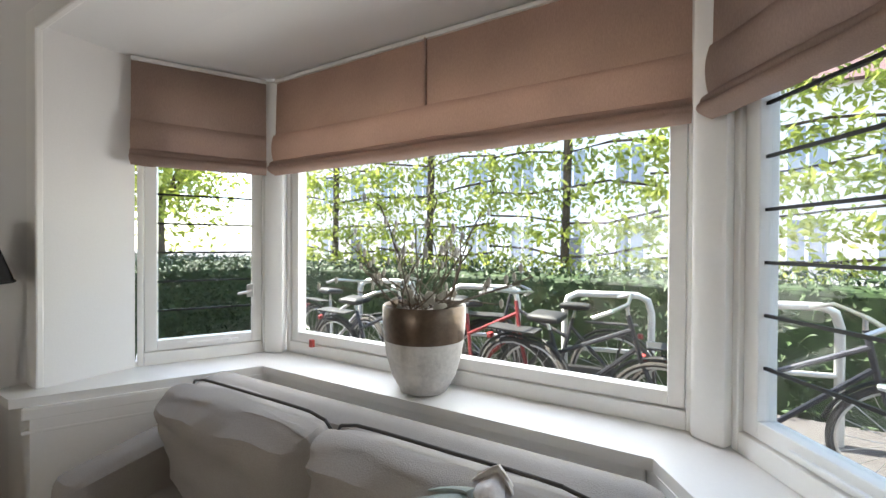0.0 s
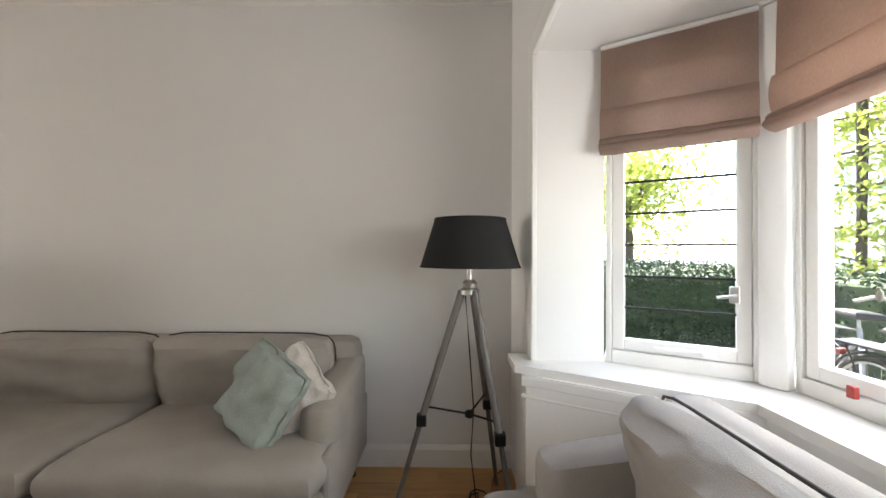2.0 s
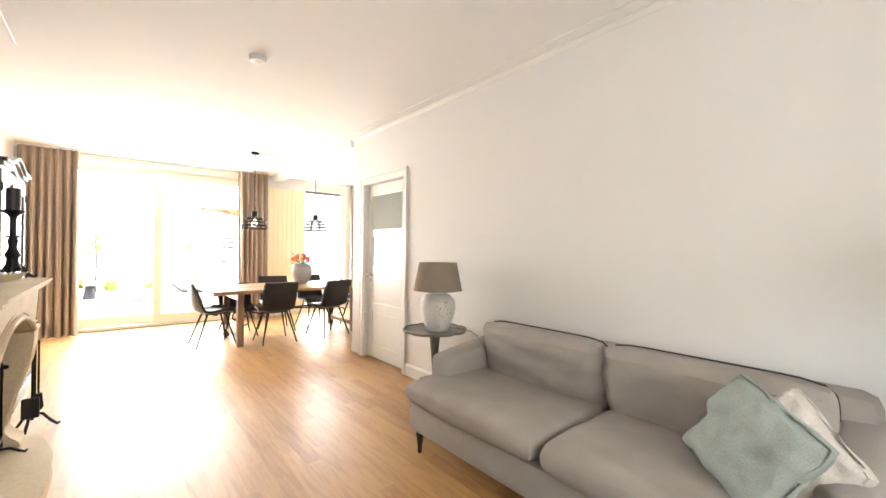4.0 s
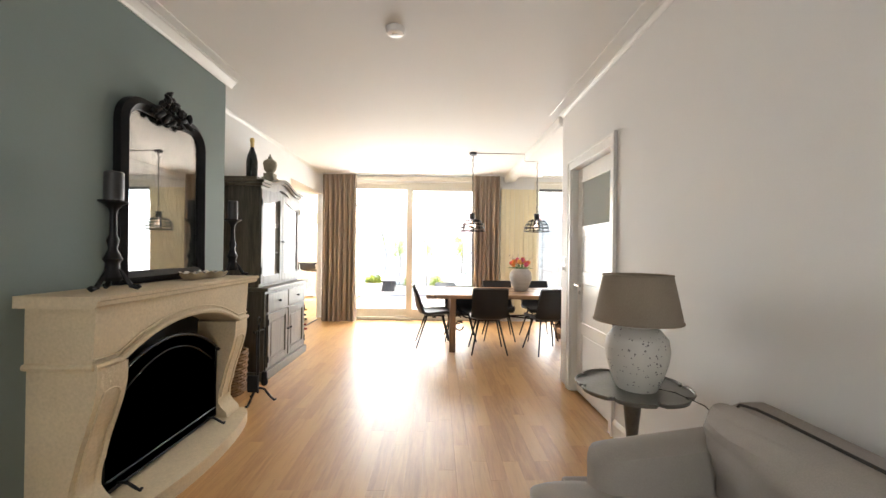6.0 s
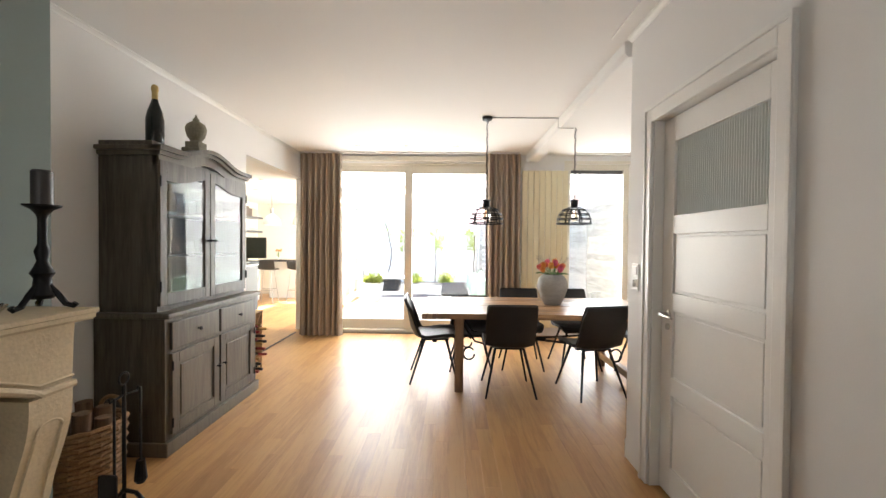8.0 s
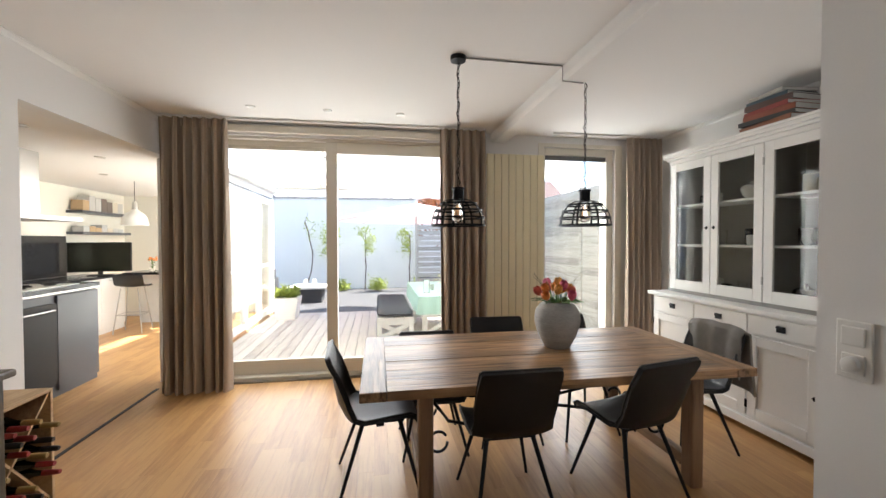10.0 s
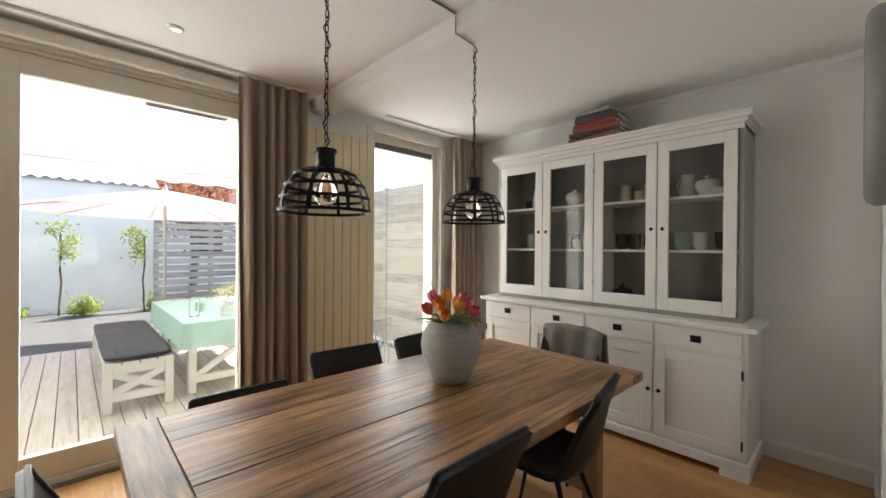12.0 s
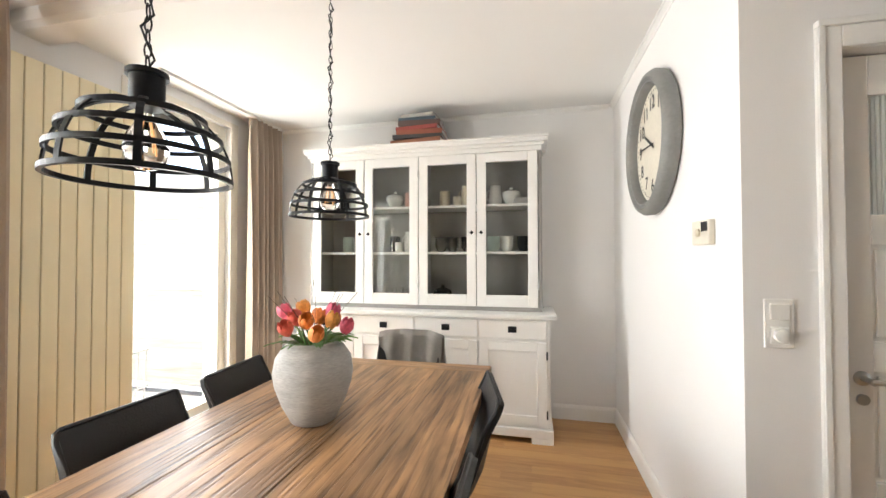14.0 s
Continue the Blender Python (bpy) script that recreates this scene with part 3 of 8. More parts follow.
def sofa(w, depth, m, label, back_h=0.79):
    """Two-seat sofa, origin at the floor in the middle of its back, facing +y."""
    s = thing("sofa", m, label, "sofa")
    a = 0.17
    bm = box(bmesh.new(), -w / 2 + 0.02, 0.04, 0.15, w / 2 - 0.02, depth - 0.03, 0.33, 0.03)
    part("base", bm, M_LINEN, s, smooth=True)
    bm = box(bmesh.new(), -w / 2 + 0.03, 0.0, 0.20, w / 2 - 0.03, 0.17, back_h - 0.02, 0.06)
    part("back_frame", bm, M_LINEN, s, smooth=True)
    al, ah = depth * 0.74, 0.235
    for sx in (-1, 1):
        bm = cushion(al, ah, a, 0.62, 5, 0.005, 13, 3 + sx)
        for v in bm.verts:
            fx = v.co.x / (al / 2)
            v.co.y += (0.03 - 0.045 * fx) * (0.5 + v.co.y / ah)
        bmesh.ops.transform(bm, matrix=pose(sx * (w / 2 - a / 2), 0.03 + al / 2, 0.50) @ Matrix(((0, 0, 1, 0), (1, 0, 0, 0), (0, 1, 0, 0), (0, 0, 0, 1))), verts=bm.verts)
        arm = part("armrest", bm, M_LINEN, s, smooth=True)
        bm = box(bmesh.new(), sx * (w / 2 - 0.02) - 0.02, 0.05, 0.16, sx * (w / 2 - 0.02) + 0.02, depth - 0.12, 0.46, 0.018)
        part("side_panel", bm, M_LINEN, arm, smooth=True)
    cw = (w - 2 * a) / 2
    for k, sx in enumerate((-1, 1)):
        cx = sx * (cw / 2 + 0.015)
        ext = 0.07 * sx
        bm = cushion(w / 2 - 0.012, depth - 0.12, 0.17, 0.70, 7, 0.008, 13, 11 + k, 0.012)
        bmesh.ops.transform(bm, matrix=pose(sx * (w / 4 - 0.004), depth / 2 + 0.08, 0.40), verts=bm.verts)
        part("seat_cushion", bm, M_LINEN, s, smooth=True)
        bw, bh, bt = cw + 0.07, back_h - 0.40, 0.22
        bm = cushion(bw - 0.03, bh, bt, 0.42, 4.5, 0.026, 17, 21 + k)
        tilt = pose(cx, 0.235, 0.415 + bh / 2, 78, 0, 0)
        bmesh.ops.transform(bm, matrix=tilt, verts=bm.verts)
        bc = part("back_cushion", bm, M_LINEN, s, smooth=True)
        pts = []
        for j in range(48):
            t = 2 * math.pi * j / 48
            cx_, sy_ = math.cos(t), math.sin(t)
            r = 1 / max(abs(cx_) ** 8 + abs(sy_) ** 8, 1e-9) ** (1 / 8)
            pts.append(tilt @ Vector((cx_ * r * (bw - 0.03) / 2 * 0.985, sy_ * r * bh / 2 * 0.985, bt * 0.27)))
        part("piping", tube(bmesh.new(), pts, 0.0045, 6, True), M_PIPING, bc, "dark piping", True)
    for sx in (-1, 1):
        for y in (0.08, depth - 0.09):
            bm = lathe(bmesh.new(), [(0.012, 0), (0.016, 0.01), (0.014, 0.03), (0.022, 0.09), (0.028, 0.12), (0.022, 0.13), (0.03, 0.14), (0.03, 0.16)], 12)
            part("leg", bm, M_LEG, s, "black turned leg", True, pose(sx * (w / 2 - 0.07), y, 0))
    return s


sofa(2.06, 0.88, pose(2.265, 1.14, 0, 0, 0, 90), "grey linen two-seat sofa with dark piping against wall")
sofa(1.68, 0.72, pose(0.505, -1.17, 0, 0, 0, 0), "grey linen two-seat sofa backed into the bay", 0.81)

M_SAGE = mat("sage_velvet", (0.31, 0.355, 0.325), 0.8, vary=0.22, scale=7, grain=200, bump=0.3)
M_PALE = mat("pale_satin", (0.62, 0.58, 0.54), 0.45, vary=0.15, scale=9, grain=120, bump=0.3)


def pillow(m, w, material, label, seed):
    bm = cushion(w, w, 0.17, 0.08, 2.6, 0.034, 19, seed)
    for v in bm.verts:
        k = (abs(v.co.x) * abs(v.co.y)) / (w * w / 4)
        v.co.x *= 1 + 0.06 * k
        v.co.y *= 1 + 0.06 * k
    return tagged(part("throw_pillow", bm, material, None, "", True, m), label, "pillow", "throw pillows")


pillow(pose(1.66, 0.44, 0.63) @ pose(0, 0, 0, 68, 0, -118) @ pose(0, 0, 0, 0, 0, -22), 0.355, M_SAGE, "sage green velvet throw pillow on the sofa", 5)
pillow(pose(1.74, 0.35, 0.62) @ pose(0, 0, 0, 66, 0, -110) @ pose(0, 0, 0, 0, 0, -40), 0.31, M_PALE, "pale satin throw pillow leaning behind another", 9)
pillow(pose(0.16, -0.80, 0.62) @ pose(0, 0, 0, 66, 0, 172) @ pose(0, 0, 0, 0, 0, 20), 0.34, M_SAGE, "sage green throw pillow on the bay sofa", 6)
pillow(pose(0.03, -0.83, 0.63) @ pose(0, 0, 0, 68, 0, 188) @ pose(0, 0, 0, 0, 0, 38), 0.34, M_PALE, "pale throw pillow on the bay sofa", 8)

# ---- tripod lamp ----
M_SHADE_B = fabric_translucent("black_shade", (0.012, 0.012, 0.012), 0.05)
M_SHADE_T = fabric_translucent("taupe_shade", (0.36, 0.30, 0.235), 0.2)
M_GREYWOOD = wood("grey_wood", (0.05, 0.045, 0.04), (0.15, 0.135, 0.12), 2, 0.5)
LX, LY = 1.81, -0.43
lamp = thing("floor_lamp", pose(LX, LY, 0), "tripod floor lamp with black drum shade", "floor lamp")


def shade(parent, r0, r1, z0, z1, material, label):
    bm = bmesh.new()
    n = 40
    rows = [[Vector((r * math.cos(2 * math.pi * k / n), r * math.sin(2 * math.pi * k / n), z)) for k in range(n + 1)]
            for r, z in ((r0, z0), (r0 + (r1 - r0) * 0.5, (z0 + z1) / 2), (r1, z1))]
    sheet(bm, rows, 0.003)
    bmesh.ops.remove_doubles(bm, verts=bm.verts, dist=0.0005)
    ob = part("shade", bm, material, parent, label, True)
    for r, z in ((r0, z0), (r1, z1)):
        bm = bmesh.new()
        tube(bm, [(r * math.cos(2 * math.pi * k / n), r * math.sin(2 * math.pi * k / n), z) for k in range(n)], 0.004, 6, True)
        part("shade_rim", bm, material, ob, smooth=True)
    bm = bmesh.new()
    for k in range(3):
        t = 2 * math.pi * k / 3
        cyl(bm, (0, 0, z1 - 0.03), (r1 * math.cos(t), r1 * math.sin(t), z1 - 0.005), 0.002, n=6)
    part("shade_spider", bm, M_STEEL, ob)
    return ob


shade(lamp, 0.225, 0.16, 1.165, 1.378, M_SHADE_B, "black fabric shade")
bm = lathe(bmesh.new(), [(0.012, 1.10), (0.012, 1.22), (0.02, 1.225), (0.02, 1.27), (0.008, 1.28), (0.008, 1.355)], 14)
part("stem", bm, M_STEEL, lamp, "steel stem", True)
bm = lathe(bmesh.new(), [(0.03, 1.035), (0.045, 1.04), (0.045, 1.06), (0.03, 1.07), (0.035, 1.09), (0.02, 1.105)], 20)
part("hub", bm, M_STEEL, lamp, "steel hub", True)
for k in range(3):
    t = radians(92 + 120 * k)
    c, s_ = math.cos(t), math.sin(t)
    part("leg", cyl(bmesh.new(), (0.035 * c, 0.035 * s_, 1.055), (0.22 * c, 0.22 * s_, 0.46), 0.018, 0.016, 10), M_GREYWOOD, lamp, smooth=True)
    part("lower_leg", cyl(bmesh.new(), (0.205 * c, 0.205 * s_, 0.51), (0.355 * c, 0.355 * s_, 0.0), 0.0125, 0.010, 10), M_GREYWOOD, lamp, smooth=True)
    part("clamp", box(bmesh.new(), -0.022, -0.022, -0.025, 0.022, 0.022, 0.025, 0.005, pose(0.215 * c, 0.215 * s_, 0.475)), M_BLACK, lamp)
    part("brace", cyl(bmesh.new(), (0, 0, 0.50), (0.20 * c, 0.20 * s_, 0.535), 0.005, n=8), M_BLACK, lamp)
part("brace_hub", lathe(bmesh.new(), [(0.015, 0.485), (0.02, 0.49), (0.02, 0.51), (0.012, 0.515)], 12), M_BLACK, lamp, smooth=True)
cord = [(0.0, 0.02, 1.04), (0.02, 0.0, 0.8), (0.0, -0.02, 0.52), (0.03, -0.01, 0.3), (0.05, -0.04, 0.06), (0.08, -0.05, 0.008)]
cord += [(0.16 + 0.07 * math.cos(t * 0.8), -0.06 + 0.05 * math.sin(t * 0.8), 0.008 + 0.002 * t) for t in range(14)] + [(0.38, -0.16, 0.006), (0.47, -0.24, 0.01)]
part("cord", tube(bmesh.new(), cord, 0.0035, 6), M_BLACK, lamp, "black flex", True)

# ---- side table with ceramic lamp ----
SX, SY = 2.00, 2.61
M_PEWTER = mat("pewter_paint", (0.16, 0.155, 0.14), 0.35, 0.5, vary=0.15, scale=9, grain=80)
tab = thing("side_table", pose(SX, SY, 0), "small pewter pedestal table with scalloped rim", "side table")
bm = bmesh.new()
out = []
for k in range(72):
    t = 2 * math.pi * k / 72
    r = 0.245 + 0.018 * abs(math.sin(t * 4)) ** 0.5 - 0.012 * (abs(math.cos(t * 4)) > 0.985)
    out.append((r * math.cos(t), r * math.sin(t)))
prism(bm, out, 0.634, 0.644)
part("tabletop", bm, M_PEWTER, tab)
part("rim", tube(bmesh.new(), [(x, y, 0.648) for x, y in out], 0.006, 6, True), M_PEWTER, tab, smooth=True)
bm = lathe(bmesh.new(), [(0.03, 0.05), (0.035, 0.08), (0.022, 0.12), (0.02, 0.3), (0.028, 0.42), (0.045, 0.59), (0.06, 0.634)], 20)
part("pedestal", bm, M_PEWTER, tab, smooth=True)
for k in range(3):
    t = 2 * math.pi * k / 3 + 0.5
    c, s_ = math.cos(t), math.sin(t)
    part("foot", tube(bmesh.new(), [(0.02 * c, 0.02 * s_, 0.10), (0.09 * c, 0.09 * s_, 0.08), (0.16 * c, 0.16 * s_, 0.03), (0.2 * c, 0.2 * s_, 0.014)], 0.014, 8), M_PEWTER, tab, smooth=True)

M_CRACK, nt, b = nodes_of("crackle_ceramic")
co, vo, n1, rp, mx = (nt.nodes.new(k) for k in ("ShaderNodeTexCoord", "ShaderNodeTexVoronoi", "ShaderNodeTexNoise", "ShaderNodeMath", "ShaderNodeMix"))
vo.inputs["Scale"].default_value, n1.inputs["Scale"].default_value, n1.inputs["Detail"].default_value = 55, 9, 5
nt.links.new(co.outputs["Object"], vo.inputs["Vector"])
nt.links.new(co.outputs["Object"], n1.inputs["Vector"])
n2 = nt.nodes.new("ShaderNodeMath")
n2.operation = "MULTIPLY"
nt.links.new(n1.outputs[0], n2.inputs[0])
n2.inputs[1].default_value = 0.62
rp.operation = "LESS_THAN"
nt.links.new(vo.outputs["Distance"], rp.inputs[0])
sb = nt.nodes.new("ShaderNodeMath")
sb.operation = "SUBTRACT"
nt.links.new(n2.outputs[0], sb.inputs[0])
sb.inputs[1].default_value = 0.14
nt.links.new(sb.outputs[0], rp.inputs[1])
mx.data_type = "RGBA"
mx.inputs["A"].default_value, mx.inputs["B"].default_value = (0.62, 0.60, 0.56, 1), (0.16, 0.15, 0.15, 1)
nt.links.new(rp.outputs[0], mx.inputs["Factor"])
nt.links.new(mx.outputs["Result"], b.inputs["Base Color"])
b.inputs["Roughness"].default_value = 0.55

tl = thing("table_lamp", pose(SX + 0.01, SY - 0.02, 0.644), "crackled white ceramic table lamp with taupe shade", "table lamp")
bm = lathe(bmesh.new(), [(0.088, 0), (0.096, 0.01), (0.116, 0.06), (0.138, 0.13), (0.146, 0.19), (0.138, 0.245), (0.105, 0.285), (0.078, 0.298), (0.080, 0.318), (0.05, 0.322)], 36)
part("base", bm, M_CRACK, tl, "speckled crackled ceramic", True)
part("stem", lathe(bmesh.new(), [(0.015, 0.32), (0.015, 0.36), (0.02, 0.365), (0.02, 0.41), (0.006, 0.42), (0.006, 0.52)], 14), M_STEEL, tl, smooth=True)
shade(tl, 0.200, 0.156, 0.328, 0.548, M_SHADE_T, "taupe fabric shade")
part("cord", tube(bmesh.new(), [(0.06, -0.07, 0.02), (0.13, -0.1, 0.012), (0.2, -0.2, -0.01), (0.25, -0.34, -0.1), (0.26, -0.38, -0.4), (0.262, -0.38, -0.634)], 0.003, 6), M_BLACK, tl, "black flex", True)

# ---- coffee table and stool by the sofa ----
ct = thing("coffee_table", pose(0.36, 1.13, 0), "round black low coffee table", "coffee table")
part("tabletop", lathe(bmesh.new(), [(0.27, 0.36), (0.30, 0.366), (0.305, 0.38), (0.30, 0.393), (0.285, 0.398)], 48), M_BLACK, ct, smooth=True)
for k in range(3):
    t = 2 * math.pi * k / 3
    part("leg", cyl(bmesh.new(), (0.17 * math.cos(t), 0.17 * math.sin(t), 0.365), (0.24 * math.cos(t), 0.24 * math.sin(t), 0), 0.014, 0.011, 10), M_BLACK, ct, smooth=True)
M_HIDE = mat("black_white_hide", (0.10, 0.095, 0.09), 0.9, vary=0.95, scale=3.2, grain=200, bump=0.5)
bm = bmesh.new()
prism(bm, [(0.42 * (1 + 0.16 * noise.noise(Vector((math.cos(2 * math.pi * k / 60) * 1.4, math.sin(2 * math.pi * k / 60) * 1.4, 3)))) * math.cos(2 * math.pi * k / 60),
            0.62 * (1 + 0.16 * noise.noise(Vector((math.cos(2 * math.pi * k / 60) * 1.4, math.sin(2 * math.pi * k / 60) * 1.4, 8)))) * math.sin(2 * math.pi * k / 60)) for k in range(60)], 0.0, 0.012)
tagged(part("hide_rug", bm, M_HIDE, None, "", False, pose(0.93, 0.95, 0.001)), "black and white hide rug on the floor", "rug")

# ---- planter on the sill ----
pot = thing("planter", pose(0.475, -1.375, 0.778), "bronze-rimmed white ceramic planter with dry twigs", "plant pot")
M_POTW = mat("chalky_ceramic", (0.52, 0.49, 0.45), 0.7, vary=0.18, scale=8, grain=60, bump=0.6)
M_BRONZE = mat("bronze_glaze", (0.12, 0.085, 0.06), 0.3, 0.7, vary=0.25, scale=6, grain=60)
part("lower_body", lathe(bmesh.new(), [(0.07, 0), (0.085, 0.006), (0.115, 0.06), (0.135, 0.13), (0.145, 0.19)], 36), M_POTW, pot, "chalky white glaze", True)
part("upper_body", lathe(bmesh.new(), [(0.145, 0.19), (0.150, 0.25), (0.150, 0.305), (0.145, 0.312), (0.138, 0.305), (0.135, 0.285), (0.001, 0.283)], 36), M_BRONZE, pot, "bronze glazed rim", True)
M_TWIG = mat("dry_twig", (0.11, 0.085, 0.06), 0.9, vary=0.3, scale=20)
M_BUD = mat("grey_catkin", (0.42, 0.40, 0.34), 0.95, vary=0.2, scale=30)
rng = random.Random(4)
twigs, buds = bmesh.new(), bmesh.new()
for k in range(34):
    t, lean = rng.uniform(0, 6.28), rng.uniform(0.3, 2.4)
    L_ = rng.uniform(0.22, 0.44)
    p = Vector((rng.uniform(-0.08, 0.08), rng.uniform(-0.08, 0.08), 0.28))
    d = Vector((math.cos(t) * lean, math.sin(t) * lean * 0.55, 1)).normalized()
    pts = [p]
    for j in range(5):
        d = (d + Vector((rng.uniform(-0.22, 0.22), rng.uniform(-0.15, 0.15), rng.uniform(-0.12, 0.12)))).normalized()
        pts.append(pts[-1] + d * L_ / 5)
        if j > 1 and rng.random() < 0.6:
            e = pts[-1] + Vector((rng.uniform(-0.04, 0.04), rng.uniform(-0.04, 0.04), rng.uniform(0.0, 0.04)))
            cyl(twigs, pts[-1], e, 0.0018, 0.0012, 5)
            bmesh.ops.create_icosphere(buds, subdivisions=1, radius=0.011, matrix=Matrix.Translation(e) @ Matrix.Diagonal((0.7, 0.7, 1.5, 1)))
    tube(twigs, pts, 0.0024, 5)
part("twigs", twigs, M_TWIG, pot, "bare dry twigs")["kind"] = "stuff"
part("buds", buds, M_BUD, pot, "grey catkin buds", True)["kind"] = "stuff"
bm = bmesh.new()
for k in range(26):
    c = Vector((rng.uniform(-0.1, 0.1), rng.uniform(-0.09, 0.09), rng.uniform(0.30, 0.36)))
    bmesh.ops.create_icosphere(bm, subdivisions=1, radius=rng.uniform(0.012, 0.024), matrix=Matrix.Translation(c) @ pose(0, 0, 0, rng.uniform(0, 180), rng.uniform(0, 180), 0) @ Matrix.Diagonal((1, 1, 0.3, 1)))
part("petals", bm, M_BUD, pot, "dried pale flower heads")["kind"] = "stuff"
tagged(part("small_box", box(bmesh.new(), -0.011, -0.008, 0, 0.011, 0.008, 0.034, 0.002), mat("red_card", (0.35, 0.04, 0.03), 0.5), None, "", False, pose(1.12, -1.44, 0.832)), "small red and white box on the window rail", "box")

# smoke alarm
sm = thing("smoke_alarm", pose(0.75, 3.16, HC), "round white smoke alarm on the ceiling", "smoke alarm")
part("body", lathe(bmesh.new(), [(0.03, -0.038), (0.05, -0.034), (0.058, -0.02), (0.06, -0.001)], 32), M_WHITE, sm, smooth=True)
part("grille", lathe(bmesh.new(), [(0.018, -0.042), (0.02, -0.038), (0.0, -0.0381)][:2], 20), M_WHITE, sm, smooth=True)

# ---- fireplace ----
fp = thing("fireplace", pose(-0.715, 3.05, 0), "carved sandstone fireplace with arched lintel and hearth", "fireplace")
W2 = 0.70
bm = bmesh.new()
extrude(bm, [(0, 0), (0, 0.05), (-0.36, 0.05), (-0.36, 0.034), (-0.345, 0.028), (-0.345, 0.012), (-0.33, 0)], (0, -W2 - 0.02, 1.04), (0, W2 + 0.02, 1.04))
part("mantel_shelf", bm, M_STONE, fp)


def arch_z(y):
    u = abs(y) / (W2 - 0.17)
    return 0.90 - 0.13 * min(1, u) ** 2.2 if u < 1 else 0.77


def front_x(z):
    return 0.29 + 0.02 * (z - 0.77) / 0.27


bm = bmesh.new()
N_ = 40
ys = [-W2 + 0.03 + (2 * W2 - 0.06) * k / N_ for k in range(N_ + 1)]
lo_f = [bm.verts.new((0.285, y, arch_z(y))) for y in ys]
hi_f = [bm.verts.new((0.30, y, 1.04)) for y in ys]
lo_b = [bm.verts.new((0.0, y, arch_z(y))) for y in ys]
hi_b = [bm.verts.new((0.0, y, 1.04)) for y in ys]
for k in range(N_):
    bm.faces.new((lo_f[k], lo_f[k + 1], hi_f[k + 1], hi_f[k]))
    bm.faces.new((lo_b[k + 1], lo_b[k], hi_b[k], hi_b[k + 1]))
    bm.faces.new((lo_b[k], lo_b[k + 1], lo_f[k + 1], lo_f[k]))
    bm.faces.new((hi_f[k], hi_f[k + 1], hi_b[k + 1], hi_b[k]))
bm.faces.new((lo_f[0], hi_f[0], hi_b[0], lo_b[0]))
bm.faces.new((lo_b[-1], hi_b[-1], hi_f[-1], lo_f[-1]))
part("lintel", bm, M_STONE, fp)
bm = bmesh.new()
tube(bm, [(0.295, y, arch_z(y) + 0.012) for y in ys], 0.016, 8)
tube(bm, [(0.292, y, arch_z(y) + 0.045) for y in ys], 0.006, 6)
for sy in (-1, 1):
    tube(bm, [(0.295, sy * (W2 - 0.03), 0.782), (0.0, sy * (W2 - 0.03), 0.782)], 0.016, 8)
part("arch_moulding", bm, M_STONE, fp, smooth=True)
for sy in (-1, 1):
    prof = []
    for k in range(21):
        z = 0.08 + 0.69 * k / 20
        u = k / 20
        x = 0.20 + 0.10 * (0.5 - 0.5 * math.cos(math.pi * min(1, max(0, (u - 0.25) / 0.7)))) - 0.018 * math.sin(math.pi * min(1, u / 0.35)) + (0.05 if u < 0.1 else 0.02 if u < 0.14 else 0)
        prof.append((x, z))
    y0, y1 = sorted((sy * (W2 - 0.04), sy * (W2 - 0.21)))
    bm = bmesh.new()
    a = [[bm.verts.new((x, y, z)) for x, z in prof] for y in (y0, y1)]
    bk = [[bm.verts.new((0, y, z)) for x, z in prof] for y in (y0, y1)]
    for k in range(20):
        bm.faces.new((a[0][k], a[1][k], a[1][k + 1], a[0][k + 1]))
        bm.faces.new((bk[0][k], a[0][k], a[0][k + 1], bk[0][k + 1]))
        bm.faces.new((a[1][k], bk[1][k], bk[1][k + 1], a[1][k + 1]))
    bm.faces.new((bk[0][0], bk[1][0], a[1][0], a[0][0]))
    bm.faces.new((a[0][-1], a[1][-1], bk[1][-1], bk[0][-1]))
    jam = part("console_leg", bm, M_STONE, fp, smooth=True)
    bm = bmesh.new()
    ym = (y0 + y1) / 2
    for off in (-0.05, 0.05):
        tube(bm, [(x + 0.002, ym + off, z) for x, z in prof[4:17]], 0.006, 6)
    tube(bm, [(prof[16][0] + 0.002, ym + 0.05 * math.cos(t), prof[16][1] + 0.035 * math.sin(t)) for t in np.linspace(0, math.pi, 9)], 0.006, 6)
    part("carved_bead", bm, M_STONE, jam, smooth=True)
M_SOOT = mat("sooty_iron", (0.012, 0.011, 0.010), 0.6, vary=0.4, scale=5, grain=70)
bm = bmesh.new()
box(bm, 0.004, -W2 + 0.2, 0.08, 0.03, W2 - 0.2, 0.92)
part("firebox", bm, M_SOOT, fp, "black sooty firebox back")
bm = prism(bmesh.new(), [(0, -W2)] + [(0.28 + 0.14 * math.sin(math.pi * k / 24) ** 0.6, -W2 + 2 * W2 * k / 24) for k in range(25)] + [(0, W2)], 0.0, 0.08)
bmesh.ops.bevel(bm, geom=[e for e in bm.edges if abs(e.verts[0].co.z - 0.08) < 1e-4 and abs(e.verts[1].co.z - 0.08) < 1e-4], offset=0.012, segments=2, affect="EDGES")
part("hearth", bm, M_STONE, fp)

